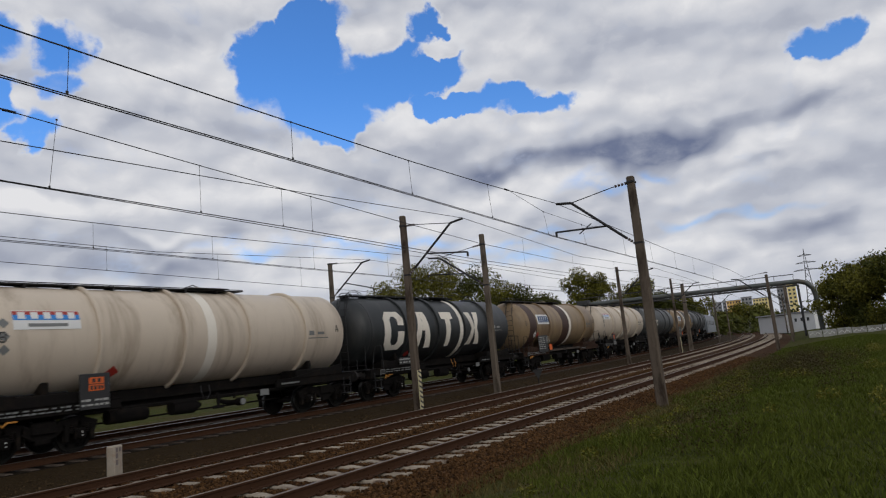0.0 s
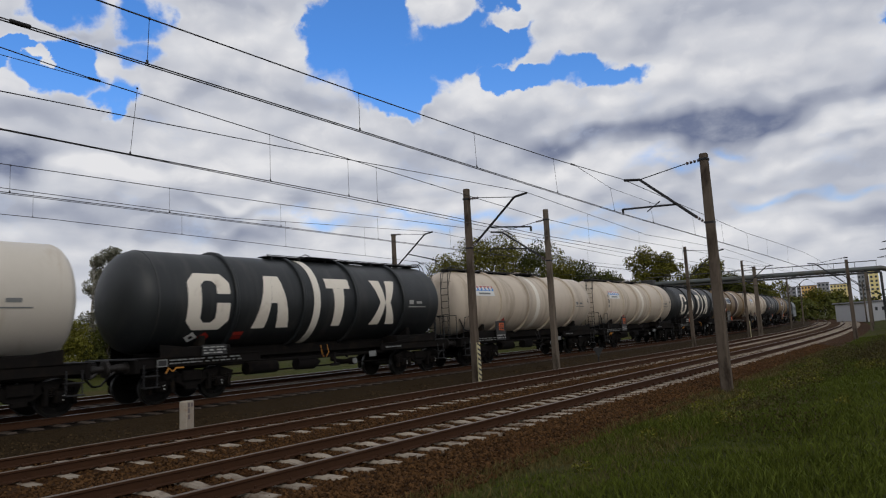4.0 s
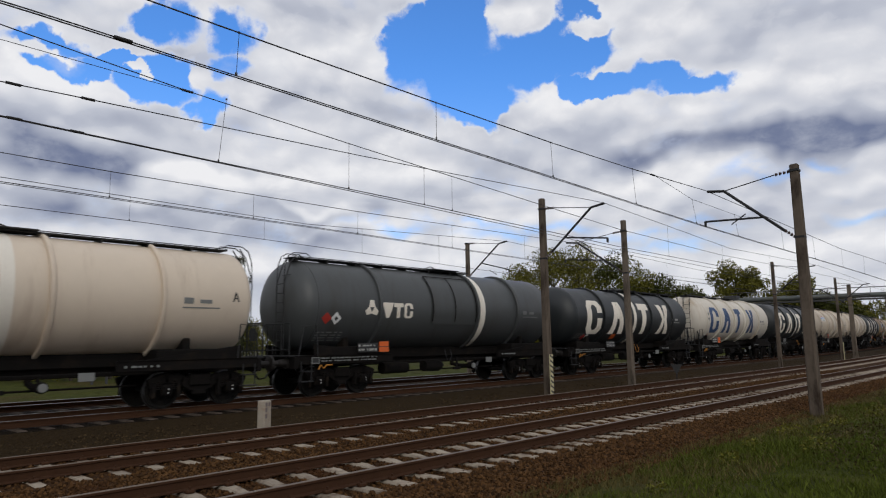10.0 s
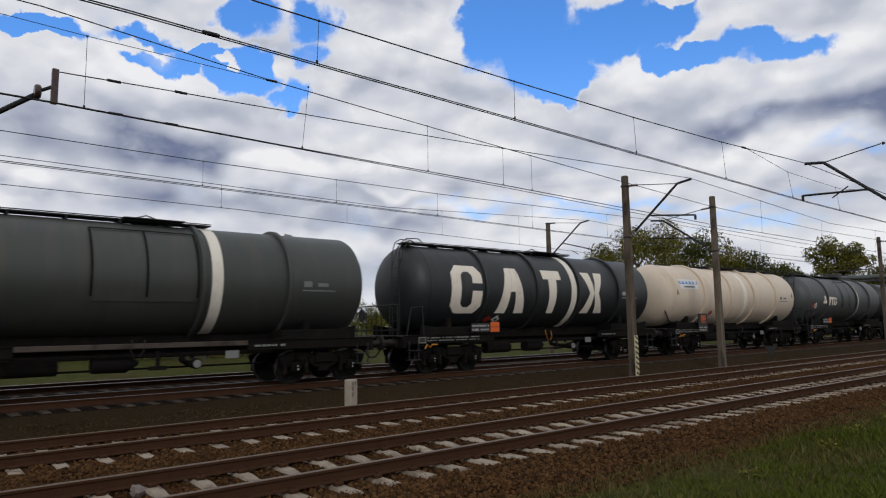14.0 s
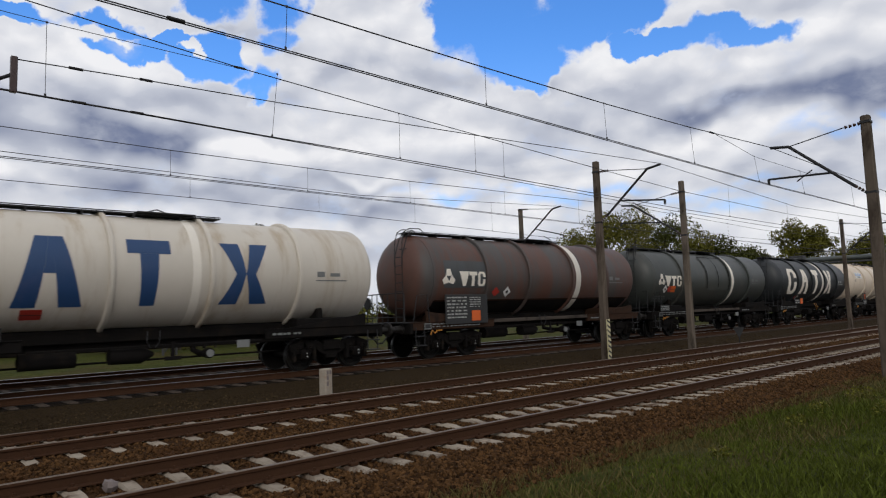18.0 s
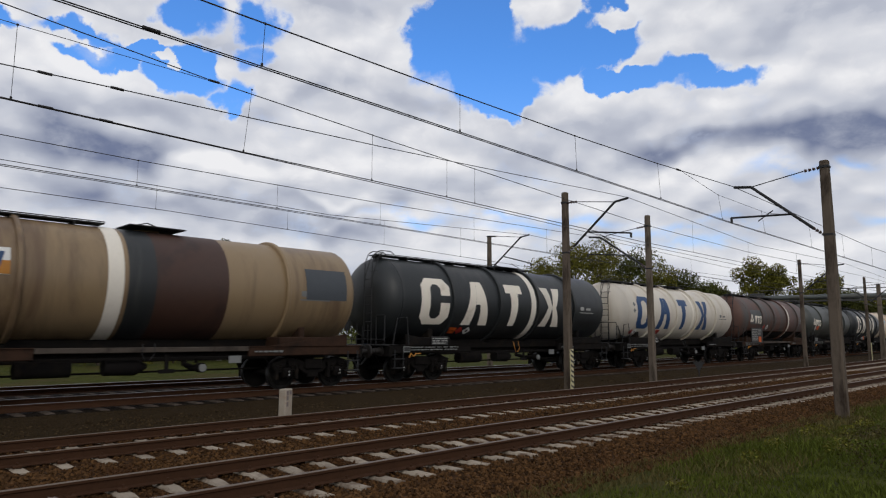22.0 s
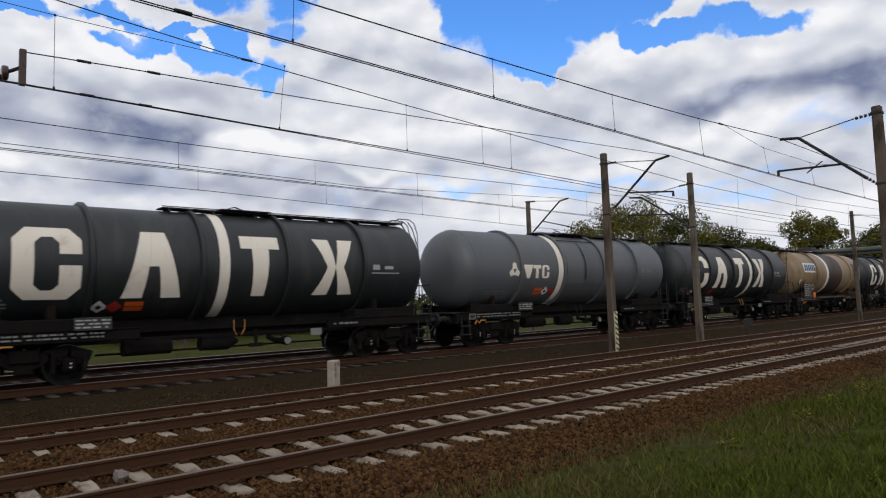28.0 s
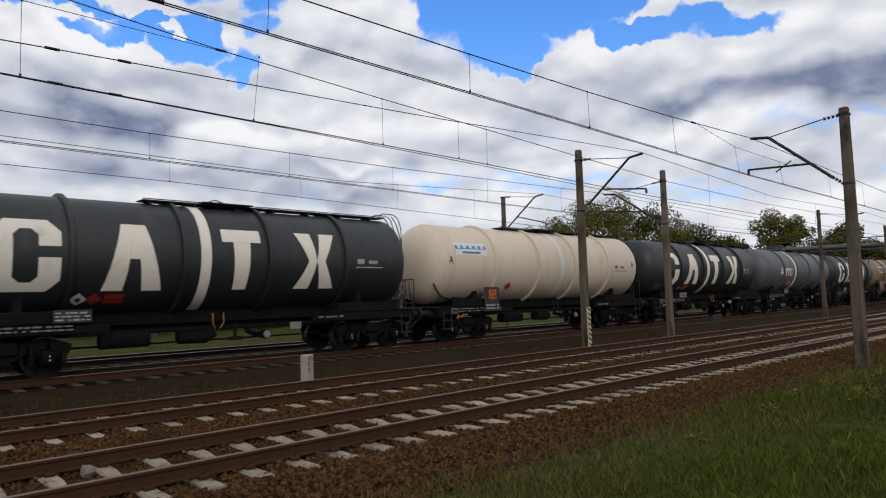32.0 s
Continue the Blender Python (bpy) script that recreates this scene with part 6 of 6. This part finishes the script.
def build_trees():
    # behind the train, from the left to the bend
    row = [(36.2, 62, 8.0, 3.0, "green"), (33.8, 64, 9.6, 3.8, "green"), (31.6, 66, 9.6, 3.8, "green"), (29.7, 72, 9.4, 3.6, "dark"), (27.9, 96, 10.2, 4.2, "green"), (25.9, 100, 9.6, 4.2, "dark"), (24.2, 104, 8.2, 3.6, "dark"), (22.6, 108, 7.6, 3.2, "dark"), (20.2, 106, 12.0, 3.4, "green"), (18.6, 108, 11.0, 3.2, "green"),
           (16.6, 114, 8.6, 4.0, "green"), (14.9, 120, 7.6, 4.0, "dark"), (13.2, 128, 7.0, 4.0, "dark"), (11.7, 140, 6.4, 4.0, "green")]
    for i, (rel, d, h, sp, leaf) in enumerate(row):
        tree(0, 0, h, sp, "leafy spring tree standing behind the railway line", leaf, 20 + i, 11000, 0.06, 0.115 * d / 80, world_xy=polar(rel, d), tall=1.9)
    tree(0, 0, 6.6, 1.0, "slim young tree behind the train", "bare", 50, 500, 0.2, 0.14, world_xy=polar(48.7, 55))
    for i, (rel, d, h) in enumerate(((65.0, 50, 8.3), (63.7, 49, 8.7), (62.4, 51, 8.0), (61.2, 50, 8.4))):
        tree(0, 0, h, 1.25, "tall birch with thin grey-green spring leaves behind the train", "bare", 51 + i, 8000, 0.22, 0.062, BIRCH, world_xy=polar(rel, d), tall=1.8)
    for i, (rel, d, h) in enumerate(((64.2, 48, 3.6), (62.2, 48, 3.4), (60.6, 49, 3.2))):
        tree(0, 0, h, 1.6, "dark undergrowth at the foot of the birches", "dark", 56 + i, 3600, 0.05, 0.10, name="bush", world_xy=polar(rel, d))
    conifer(polar(78.25, 46), 7.4, 1.15)
    tree(0, 0, 6.4, 1.3, "dark young tree beside the conifer", "dark", 53, 5200, 0.15, 0.07, world_xy=polar(80.4, 50))
    for i, (rel, d, h, sp) in enumerate(((75.0, 44, 4.3, 1.7), (72.4, 43, 4.6, 1.8), (69.8, 44, 4.2, 1.8), (67.2, 45, 3.4, 1.7), (81.5, 45, 2.6, 1.6), (59.5, 52, 3.2, 2.0), (56, 54, 3.0, 2.0))):
        tree(0, 0, h, sp, "olive-green spring bush behind the tracks", "yellow", 60 + i, 6500, 0.02, 0.062, name="bush", world_xy=polar(rel, d), tall=1.3)
    # big clump to the right of the pipe bridge
    for i, (rel, d, h, sp) in enumerate(((1.3, 92, 6.0, 2.8), (-0.2, 86, 6.6, 3.2), (-1.6, 84, 7.4, 3.8), (-3.6, 82, 7.2, 3.8), (-6.0, 82, 7.4, 4.0), (-9, 84, 7.6, 4.2), (0.2, 104, 7.4, 3.6), (-4.5, 98, 8.2, 4.2))):
        tree(0, 0, h, sp, "dense dark leafy tree at the edge of the grass", "dark" if i % 2 else "green", 80 + i, 9000, 0.0, 0.14, world_xy=polar(rel, d), tall=1.0)
    for i, (rel, d, h, sp) in enumerate(((8.3, 300, 9.5, 5), (7.3, 310, 8.5, 5), (6.4, 300, 9.0, 5), (9.4, 320, 8.0, 5))):
        tree(0, 0, h, sp, "yellow-green tree before the blocks of flats", "yellow", 95 + i, 2500, 0.05, 0.35, world_xy=polar(rel, d))
    # distant belt of trees
    rng = np.random.default_rng(3)
    cs, rs = [], []
    for i in range(260):
        rel = 2.0 + 83 * rng.random()
        d = 190 + 60 * rng.random()
        x, y = polar(rel, d)
        cs.append((x, y, 1.0 + 2.6 * rng.random()))
        rs.append(2.2 + 2.2 * rng.random())
    V, F = leaf_cloud(rng, cs, rs, 26000, 0.55)
    me = bpy.data.meshes.new("distant_trees")
    me.from_pydata(V.tolist(), [], F.tolist())
    me.materials.append(LEAF["dark"])
    tagged(new("distant_trees", me), "far belt of dark trees along the horizon", "trees", kind="stuff")


def apartment_block(rel0, rel1, dist, height, wall, label, storeys, bays, face=0.0):
    """A far block of flats, wall facing the railway, with rows of windows."""
    a, b = Vector((*polar(rel0, dist), 0)), Vector((*polar(rel1, dist), 0))
    d = (b - a)
    width = d.length
    rot = math.atan2(d.y, d.x) + face
    m = Matrix.Translation((a + b) / 2) @ Matrix.Rotation(rot, 4, "Z")
    t = thing("apartment_block", label, "building", m, "far buildings")
    part("wall", Geo().box((0, 7, height / 2), (width, 14, height), 0.1), wall, t)
    part("roof", Geo().box((0, 7, height + 0.25), (width + 0.6, 14.6, 0.5), 0.08), material("roof_grey", (0.16, 0.16, 0.16), 0.9), t)
    glass = material("far_window", (0.05, 0.06, 0.07), 0.2, 0, 0.3, 0.3, bump=0)
    win = Geo().box((0, 0, 0), (width / bays * 0.5, 0.2, height / storeys * 0.5)).mesh("window", glass, 0)
    for i in range(storeys):
        for j in range(bays):
            part("window", win, None, t, at=Matrix.Translation(((j + 0.5 - bays / 2) * width / bays, -0.06, (i + 0.5) * height / storeys)))
    return t


def build_buildings():
    orange = material("plaster_orange", (0.80, 0.50, 0.17), 0.9, 0, 0.12, 0.2)
    yellow = material("plaster_yellow", (0.85, 0.70, 0.33), 0.9, 0, 0.12, 0.2)
    grey = material("plaster_grey", (0.30, 0.30, 0.31), 0.9, 0, 0.12, 0.2)
    pale = material("plaster_pale", (0.55, 0.55, 0.55), 0.9, 0, 0.1, 0.2)
    apartment_block(10.3, 9.3, 640, 24.0, grey, "grey block of flats beyond the bend", 8, 3)
    apartment_block(9.25, 9.0, 620, 23.5, grey, "narrow grey end of a block of flats", 8, 1)
    apartment_block(8.95, 7.9, 620, 23.6, orange, "orange block of flats beyond the bend", 8, 5)
    apartment_block(7.85, 7.1, 600, 24.5, grey, "grey block of flats beyond the bend", 8, 3)
    apartment_block(7.05, 5.8, 600, 22.5, yellow, "yellow block of flats beyond the bend", 8, 6)
    # one tower: grey wall colour for its shaded face, yellow for the sunlit
    apartment_block(5.25, 4.6, 560, 29.5, grey, "shaded side of a tower block, coloured grey, beyond the white hall", 10, 3)
    apartment_block(4.55, 3.95, 556, 29.0, yellow, "tall yellow side of a tower block", 10, 2)
    # white low hall behind the bend
    a = Vector((*polar(6.9, 150), 0))
    b = Vector((*polar(3.0, 135), 0))
    d = b - a
    t = thing("white_hall", "low white hall with a grey end behind the bend", "building", Matrix.Translation((a + b) / 2) @ Matrix.Rotation(math.atan2(d.y, d.x), 4, "Z"))
    L = d.length
    part("wall", Geo().box((-L * 0.24, 4, 1.3), (L * 0.52, 8, 3.3), 0.05), pale, t)
    part("wall", Geo().box((L * 0.26, 4, 1.35), (L * 0.48, 8.4, 3.5), 0.05), material("plaster_white", (0.75, 0.75, 0.74), 0.9, 0, 0.08, 0.4), t)
    part("roof", Geo().box((0, 4, 3.2), (L + 0.4, 8.8, 0.25), 0.03), grey, t)
    for j in range(4):
        part("window", Geo().box((L * (0.10 + j * 0.10), -0.22, 1.9), (0.6, 0.06, 0.6), 0.01), PLATE_BLACK, t)
    # long shed behind the train
    metal = material("shed_cladding", (0.30, 0.30, 0.30), 0.7, 0.1, 0.1, 0.3, (0.2, 0.2, 0.2), 0.3, 0.3)
    t = thing("long_shed", "long grey shed with a low metal roof behind the bushes", "building", Matrix.Translation((-60, 0, 0)))
    part("wall", Geo().box((-6, -4, 3.1), (12, 56, 6.3), 0.05), material("shed_wall", (0.10, 0.10, 0.095), 0.9, 0, 0.15, 0.3), t)
    g = Geo()
    for j in range(57):
        y = -32 + j * 1.0
        g.add([(0.4, y, 6.25), (0.4, y + 0.94, 6.25), (-6, y + 0.94, 8.0), (-6, y, 8.0), (0.4, y, 6.15), (0.4, y + 0.94, 6.15), (-6, y + 0.94, 7.9), (-6, y, 7.9)], [(0, 1, 2, 3), (7, 6, 5, 4), (0, 4, 5, 1), (1, 5, 6, 2), (2, 6, 7, 3), (3, 7, 4, 0)])
    part("roof", g, metal, t, "pale sheet-metal roof", smooth=0)
    part("gutter", Geo().tube([(0.5, -32, 6.2), (0.5, 24, 6.2)], 0.09, 6), STEEL, t)
    for j in range(9):
        part("window", Geo().box((0.02, -26 + j * 5.5, 3.4), (0.08, 2.4, 1.4), 0.02), PLATE_BLACK, t)
    hut_wall = material("hut_panels", (0.46, 0.46, 0.43), 0.8, 0, 0.15, 0.6, (0.28, 0.28, 0.25), 0.4, 0.8)
    for k, (y, h) in enumerate(((4.0, 3.3), (11.4, 3.6), (18.8, 3.4), (26.2, 3.5))):
        t = thing("site_hut", "pale flat-roofed hut behind the bushes", "hut", Matrix.Translation((-50.5, y, 0)), "huts behind the bushes")
        part("wall", Geo().box((0, 0, h / 2), (3.0, 6.9, h), 0.04), hut_wall, t)
        part("roof", Geo().box((0, 0, h + 0.06), (3.3, 7.1, 0.14), 0.02), grey, t)
        part("door", Geo().box((1.52, -2.4, 1.05), (0.05, 0.95, 2.0), 0.01), PLATE_BLACK, t)
        for j in range(3):
            part("window", Geo().box((1.52, -0.8 + j * 1.7, 1.9), (0.05, 1.1, 0.9), 0.01), PLATE_BLACK, t)


def lattice(g, a, b, depth, n, r=0.035):
    a, b = Vector(a), Vector(b)
    upv = Vector((0, 0, depth))
    g.tube([a, b], r, 6)
    g.tube([a + upv, b + upv], r, 6)
    for i in range(n):
        p, q = a.lerp(b, i / n), a.lerp(b, (i + 1) / n)
        g.tube([p, q + upv] if i % 2 else [p + upv, q], r * 0.6, 5)
        g.tube([p, p + upv], r * 0.6, 5)


def build_lineside():
    # pipe bridge
    t = thing("pipe_bridge", "long insulated pipe carried over the tracks with a handrail", "pipe bridge")
    a, b = Vector((-6.6, 95.0, 0)), Vector((-32.6, 89.0, 0))
    d = (b - a).normalized()
    z = 6.65
    pts = [a + Vector((2.2, 0.5, 0.2)), a + Vector((2.1, 0.5, 4.6)), a + Vector((1.9, 0.45, 5.6)), a + Vector((1.3, 0.3, 6.35)), a + Vector((0.4, 0.1, z)), b + Vector((0, 0, z))]
    part("pipe", Geo().tube(pts, 0.31, 14), PIPE, t)
    g = Geo()
    for k in (-0.45, 0.45):
        off = Vector((-d.y, d.x, 0)) * k
        g.tube([a + off + Vector((0, 0, z + 0.95)), b + off + Vector((0, 0, z + 0.95))], 0.03, 6)
    part("handrail", g, PIPE_RAIL, t)
    for i in range(13):
        p = a.lerp(b, i / 12)
        part("rail_post", Geo().tube([p + Vector((0, -0.45, z + 0.2)), p + Vector((0, -0.45, z + 0.95))], 0.025, 6), PIPE_RAIL, t)
        if i % 2 == 0:
            part("pipe_clamp", Geo().box(p + Vector((0, 0, z - 0.42)), (0.5, 0.9, 0.22), 0.03), PIPE_RAIL, t)
    part("girder", Geo().box((a + b) / 2 + Vector((0, 0, z - 0.46)), ((b - a).length, 0.35, 0.22), 0.02, Matrix.Rotation(math.atan2(d.y, d.x), 4, "Z")), PIPE_RAIL, t)
    for p in (a + Vector((0.3, 0.1, 0)), b):
        part("support", Geo().tube([p + Vector((0, -0.4, -0.2)), p + Vector((0, -0.2, z - 0.4))], 0.12, 8).tube([p + Vector((0, 0.6, -0.2)), p + Vector((0, 0.3, z - 0.4))], 0.12, 8), PIPE_RAIL, t)
    part("end_box", Geo().box(b + Vector((0.2, 0, z - 0.15)), (1.6, 1.3, 1.5), 0.05), PIPE_RAIL, t, "dark box at the pipe's far end")
    # electricity pylon
    x, y = polar(3.0, 420)
    t = thing("electricity_pylon", "distant steel lattice pylon behind the trees", "pylon", Matrix.Translation((x, y, 0)))
    g = Geo()
    for sx in (-1, 1):
        for sy in (-1, 1):
            g.tube([(sx * 3, sy * 3, 0), (sx * 0.8, sy * 0.8, 30), (0, 0, 41)], 0.16, 4)
    for i in range(8):
        zz = 3 + i * 3.6
        k = 3 - 2.2 * zz / 30
        g.tube([(-k, -k, zz), (k, -k + 0.2, zz + 3.2)], 0.1, 4)
        g.tube([(k, -k, zz), (-k, -k + 0.2, zz + 3.2)], 0.1, 4)
    part("tower", g, PIPE_RAIL, t)
    for zz, wd in ((29, 6.5), (33, 5.0), (37, 3.6)):
        part("crossarm", Geo().tube([(-wd, 0, zz), (0, 0, zz + 0.9), (wd, 0, zz)], 0.16, 4).tube([(-wd, 0, zz), (wd, 0, zz)], 0.14, 4), PIPE_RAIL, t)
    # lattice gantry behind the train
    t = thing("lattice_gantry", "dark steel lattice girder across the farther sidings", "gantry", Matrix.Translation((0, 13, 0)))
    g = Geo()
    for y in (-0.35, 0.35):
        lattice(g, (-46.5, y, 5.95), (-36.4, y, 5.95), 0.75, 12, 0.05)
    part("girder", g, PIPE_RAIL, t)
    for x in (-46, -36.8):
        g = Geo()
        for y in (-0.35, 0.35):
            g.tube([(x, y, -0.2), (x, y, 6.0)], 0.07, 6)
        for i in range(6):
            g.tube([(x, -0.35, i * 1.0), (x, 0.35, i + 1.0)], 0.03, 5)
        part("leg", g, PIPE_RAIL, t)
    t = thing("lamp_post", "tall dark lamp post before the shed", "lamp post", Matrix.Translation((-49.9, 12.9, 0)))
    part("pole", Geo().cyl((0, 0, -0.2), (0, 0, 8.1), 0.10, 10, 0.07), STEEL, t)
    part("lamp_head", Geo().box((0, 0, 8.2), (0.36, 0.46, 0.14), 0.05), STEEL, t)
    # low concrete wall with painted scrawls at the far edge of the grass
    t = thing("concrete_fence", "low grey concrete fence with painted scrawls", "fence")
    con = material("fence_concrete", (0.36, 0.36, 0.34), 0.9, 0, 0.2, 1.5, (0.20, 0.19, 0.17), 0.4, 1.0)
    for i in range(7):
        x, y = polar(3.2 - i * 0.95, 76)
        pl = part("panel", Geo().box((x, y, 0.28), (1.2, 0.10, 0.66 + 0.06 * (i % 3)), 0.02), con, t)
        part("painted_scrawl", Geo().tube([(x - 0.5, y - 0.055, 0.2), (x - 0.2, y - 0.055, 0.42), (x, y - 0.055, 0.18), (x + 0.2, y - 0.055, 0.44), (x + 0.45, y - 0.055, 0.2)], 0.03, 4), PLATE_WHITE, pl)
    # the dark stone lying on the near track
    rock = Geo()
    rock.lathe([(-0.08, 0.02), (-0.05, 0.07), (0.0, 0.09), (0.06, 0.06), (0.08, 0.02)], 9, (0, 0, 0.03))
    rng = random.Random(4)
    rock.v = [(x * rng.uniform(0.8, 1.2), y * rng.uniform(0.8, 1.2), z * rng.uniform(0.8, 1.25)) for x, y, z in rock.v]
    ob = new("stone", rock.mesh("stone", POST_MARK, 25))
    ob.matrix_basis = Matrix.Translation(P(8.55, 2.35, -0.16))
    tagged(ob, "small greyish stone lying between the rails", "stone")
    # white inverted sign on a short pole beside the second track
    for lat, s, lab in ((14.9, 32.7, "small pale triangular track sign on a pole"),):
        t = thing("track_sign", lab, "sign", Matrix.Translation(P(lat, s, ground_z(lat))))
        part("pole", Geo().cyl((0, 0, -0.1), (0, 0, 0.45), 0.03, 8), STEEL, t)
        part("plate", Geo().add([(-0.30, 0, 0.93), (0.30, 0, 0.93), (0, 0, 0.42), (-0.30, 0.02, 0.93), (0.30, 0.02, 0.93), (0, 0.02, 0.42)], [(0, 2, 1), (3, 4, 5), (0, 1, 4, 3), (1, 2, 5, 4), (2, 0, 3, 5)]), PIPE_RAIL, t, smooth=0)


def build_grass():
    rng = np.random.default_rng(11)
    count = 210000
    s = 2.0 + 58 * rng.random(count) ** 1.7
    lat = 5.75 - 13.0 * rng.random(count)
    keep = np.array([noise.noise((a * 0.5, b * 0.5, 2.0)) for a, b in zip(lat, s)]) > -0.95 + np.clip((lat - 4.0) * 0.75, 0, 1.5)
    s, lat = s[keep], lat[keep]
    n = len(s)
    gz = np.array([ground_z(a) for a in lat])
    tall = np.array([noise.noise((a * 0.35, b * 0.35, 9.0)) for a, b in zip(lat, s)])
    h = (0.05 + 0.07 * rng.random(n)) * (1.0 + 0.9 * np.clip(tall, -0.5, 1)) * (1 + s * 0.010)
    ang = rng.random(n) * 6.283
    wd = 0.004 + 0.004 * rng.random(n) + s * 0.0005
    lean = rng.normal(size=(n, 2)) * h[:, None] * 0.40
    bx = np.array([-(a + bend(b)) for a, b in zip(lat, s)])
    rough = np.array([0.09 * noise.noise((a * 0.35, b * 0.35, 3.0)) + 0.05 * noise.noise((a * 1.1, b * 1.1, 7.0)) if a < 5.5 else 0.0 for a, b in zip(lat, s)])
    z0 = gz + rough - 0.02
    dx, dy = np.cos(ang) * wd, np.sin(ang) * wd
    V = np.stack([np.stack([bx - dx, s - dy, z0], 1), np.stack([bx + dx, s + dy, z0], 1), np.stack([bx + lean[:, 0] * 0.4 + dx * 0.7, s + lean[:, 1] * 0.4 + dy * 0.7, z0 + h * 0.6], 1), np.stack([bx + lean[:, 0], s + lean[:, 1], z0 + h], 1), np.stack([bx + lean[:, 0] * 0.4 - dx * 0.7, s + lean[:, 1] * 0.4 - dy * 0.7, z0 + h * 0.6], 1)], 1)
    F = np.arange(n * 5).reshape(-1, 5)
    me = bpy.data.meshes.new("grass")
    me.from_pydata(V.reshape(-1, 3).tolist(), [], F.tolist())
    me.materials.append(GRASS)
    tagged(new("grass", me), "rough green spring grass on the verge", "grass", kind="stuff")
    # dry straw-coloured blades where the grass thins out
    k = 26000
    s2, lat2 = 2.5 + 45 * rng.random(k) ** 1.6, 6.0 - 2.6 * rng.random(k) ** 1.5
    h2 = (0.06 + 0.10 * rng.random(k))[:, None]
    g2 = np.array([P(a, b, ground_z(a) - 0.01) for a, b in zip(lat2, s2)])
    side = rng.normal(size=(k, 3)) * np.array([1, 1, 0]) * (0.004 + s2 * 0.0003)[:, None]
    top = g2 + rng.normal(size=(k, 3)) * np.array([0.5, 0.5, 0]) * h2 + np.array([0, 0, 1]) * h2
    V = np.stack([g2 - side, g2 + side, top], 1).reshape(-1, 3)
    me = bpy.data.meshes.new("dry_grass")
    me.from_pydata(V.tolist(), [], np.arange(k * 3).reshape(-1, 3).tolist())
    me.materials.append(STRAW)
    tagged(new("dry_grass", me), "dry olive-brown grass along the ballast edge", "grass", kind="stuff")
    # weeds and low scrub
    cs, rs = [], []
    for i in range(46):
        a, b = 4.8 - 6.5 * rng.random() ** 1.4, 8 + 32 * rng.random()
        p = P(a, b, ground_z(a) + 0.08)
        cs.append(p)
        rs.append(0.14 + 0.22 * rng.random())
    V, F = leaf_cloud(rng, cs, rs, 12000, 0.028)
    me = bpy.data.meshes.new("weeds")
    me.from_pydata(V.tolist(), [], F.tolist())
    me.materials.append(LEAF["green"])
    tagged(new("weeds", me), "low leafy weeds scattered in the grass", "weeds", kind="stuff")
    cs, rs = [], []
    for i in range(44):
        a, b = 2.4 + 1.1 * rng.normal(), 28 + 6.5 * rng.normal()
        cs.append(P(a, b, ground_z(a) + 0.08))
        rs.append(0.30 + 0.45 * rng.random())
    V, F = leaf_cloud(rng, cs, rs, 36000, 0.022)
    me = bpy.data.meshes.new("dry_scrub")
    me.from_pydata(V.tolist(), [], F.tolist())
    me.materials.append(DRY)
    tagged(new("dry_scrub", me), "brown dry scrub at the mast's foot", "weeds", kind="stuff")


def build_ballast():
    n = "brown crushed-stone ballast"
    stones("ballast_shoulder", n + " on the near shoulder", 5.7, 7.1, 1.5, 48, 24000, 0.036, STONE, 0.012)
    stones("ballast_near_track", n + " between the rails", 7.05, 9.6, 0.5, 40, 17000, 0.032, STONE, 0.012, 8.26)
    stones("ballast_between", n + " between the two tracks", 9.6, 10.95, 0.5, 45, 13000, 0.036, STONE, 0.015)
    stones("ballast_second_track", n + " under the second track", 10.95, 14.2, 0.0, 42, 15000, 0.034, STONE, 0.008, 12.3)
    stones("grey_gravel", "grey gravel on the bare soil between the tracks", 14.1, 16.6, -1, 40, 9000, 0.030, GRAVEL, 0.0)


GRAVEL = material("grey_gravel", (0.048, 0.032, 0.016), 0.92, 0, 0.3, 3, (0.035, 0.024, 0.015), 0.4, 0.5, 0.4, 70, island_tint=1.2)

build_overhead()
marker_post()
build_train()
build_lineside()
build_buildings()
build_trees()
build_grass()
build_ballast()
build_tracks()


# ---------- movement ----------
def place(arc):
    """Pose on the train's track after so many metres along its line."""
    s = arc
    if arc > CURVE_FROM:
        for _ in range(4):
            k = (s - CURVE_FROM) / CURVE_R
            s = CURVE_FROM + (arc - CURVE_FROM) / (1 + k * k / 6)
    return Matrix.Translation(P(TRACK_LAT[2], s, TRACK_Z[2])) @ Matrix.Rotation(radians(heading_at(s)), 4, "Z")


def motions():
    steps = [i * 0.5 for i in range(65)]
    for ob, centre in WAGONS:
        walk(ob, [(t, place(centre + run(t))) for t in steps])
    ticks = [i / 15 for i in range(481)]
    turns = [run(t) / 0.46 for t in ticks]
    for ob, k in WHEELS:
        walk(ob, [(t, Matrix.Translation((0, k, 0.46)) @ Matrix.Rotation(-a, 4, "X")) for t, a in zip(ticks, turns)])


motions()
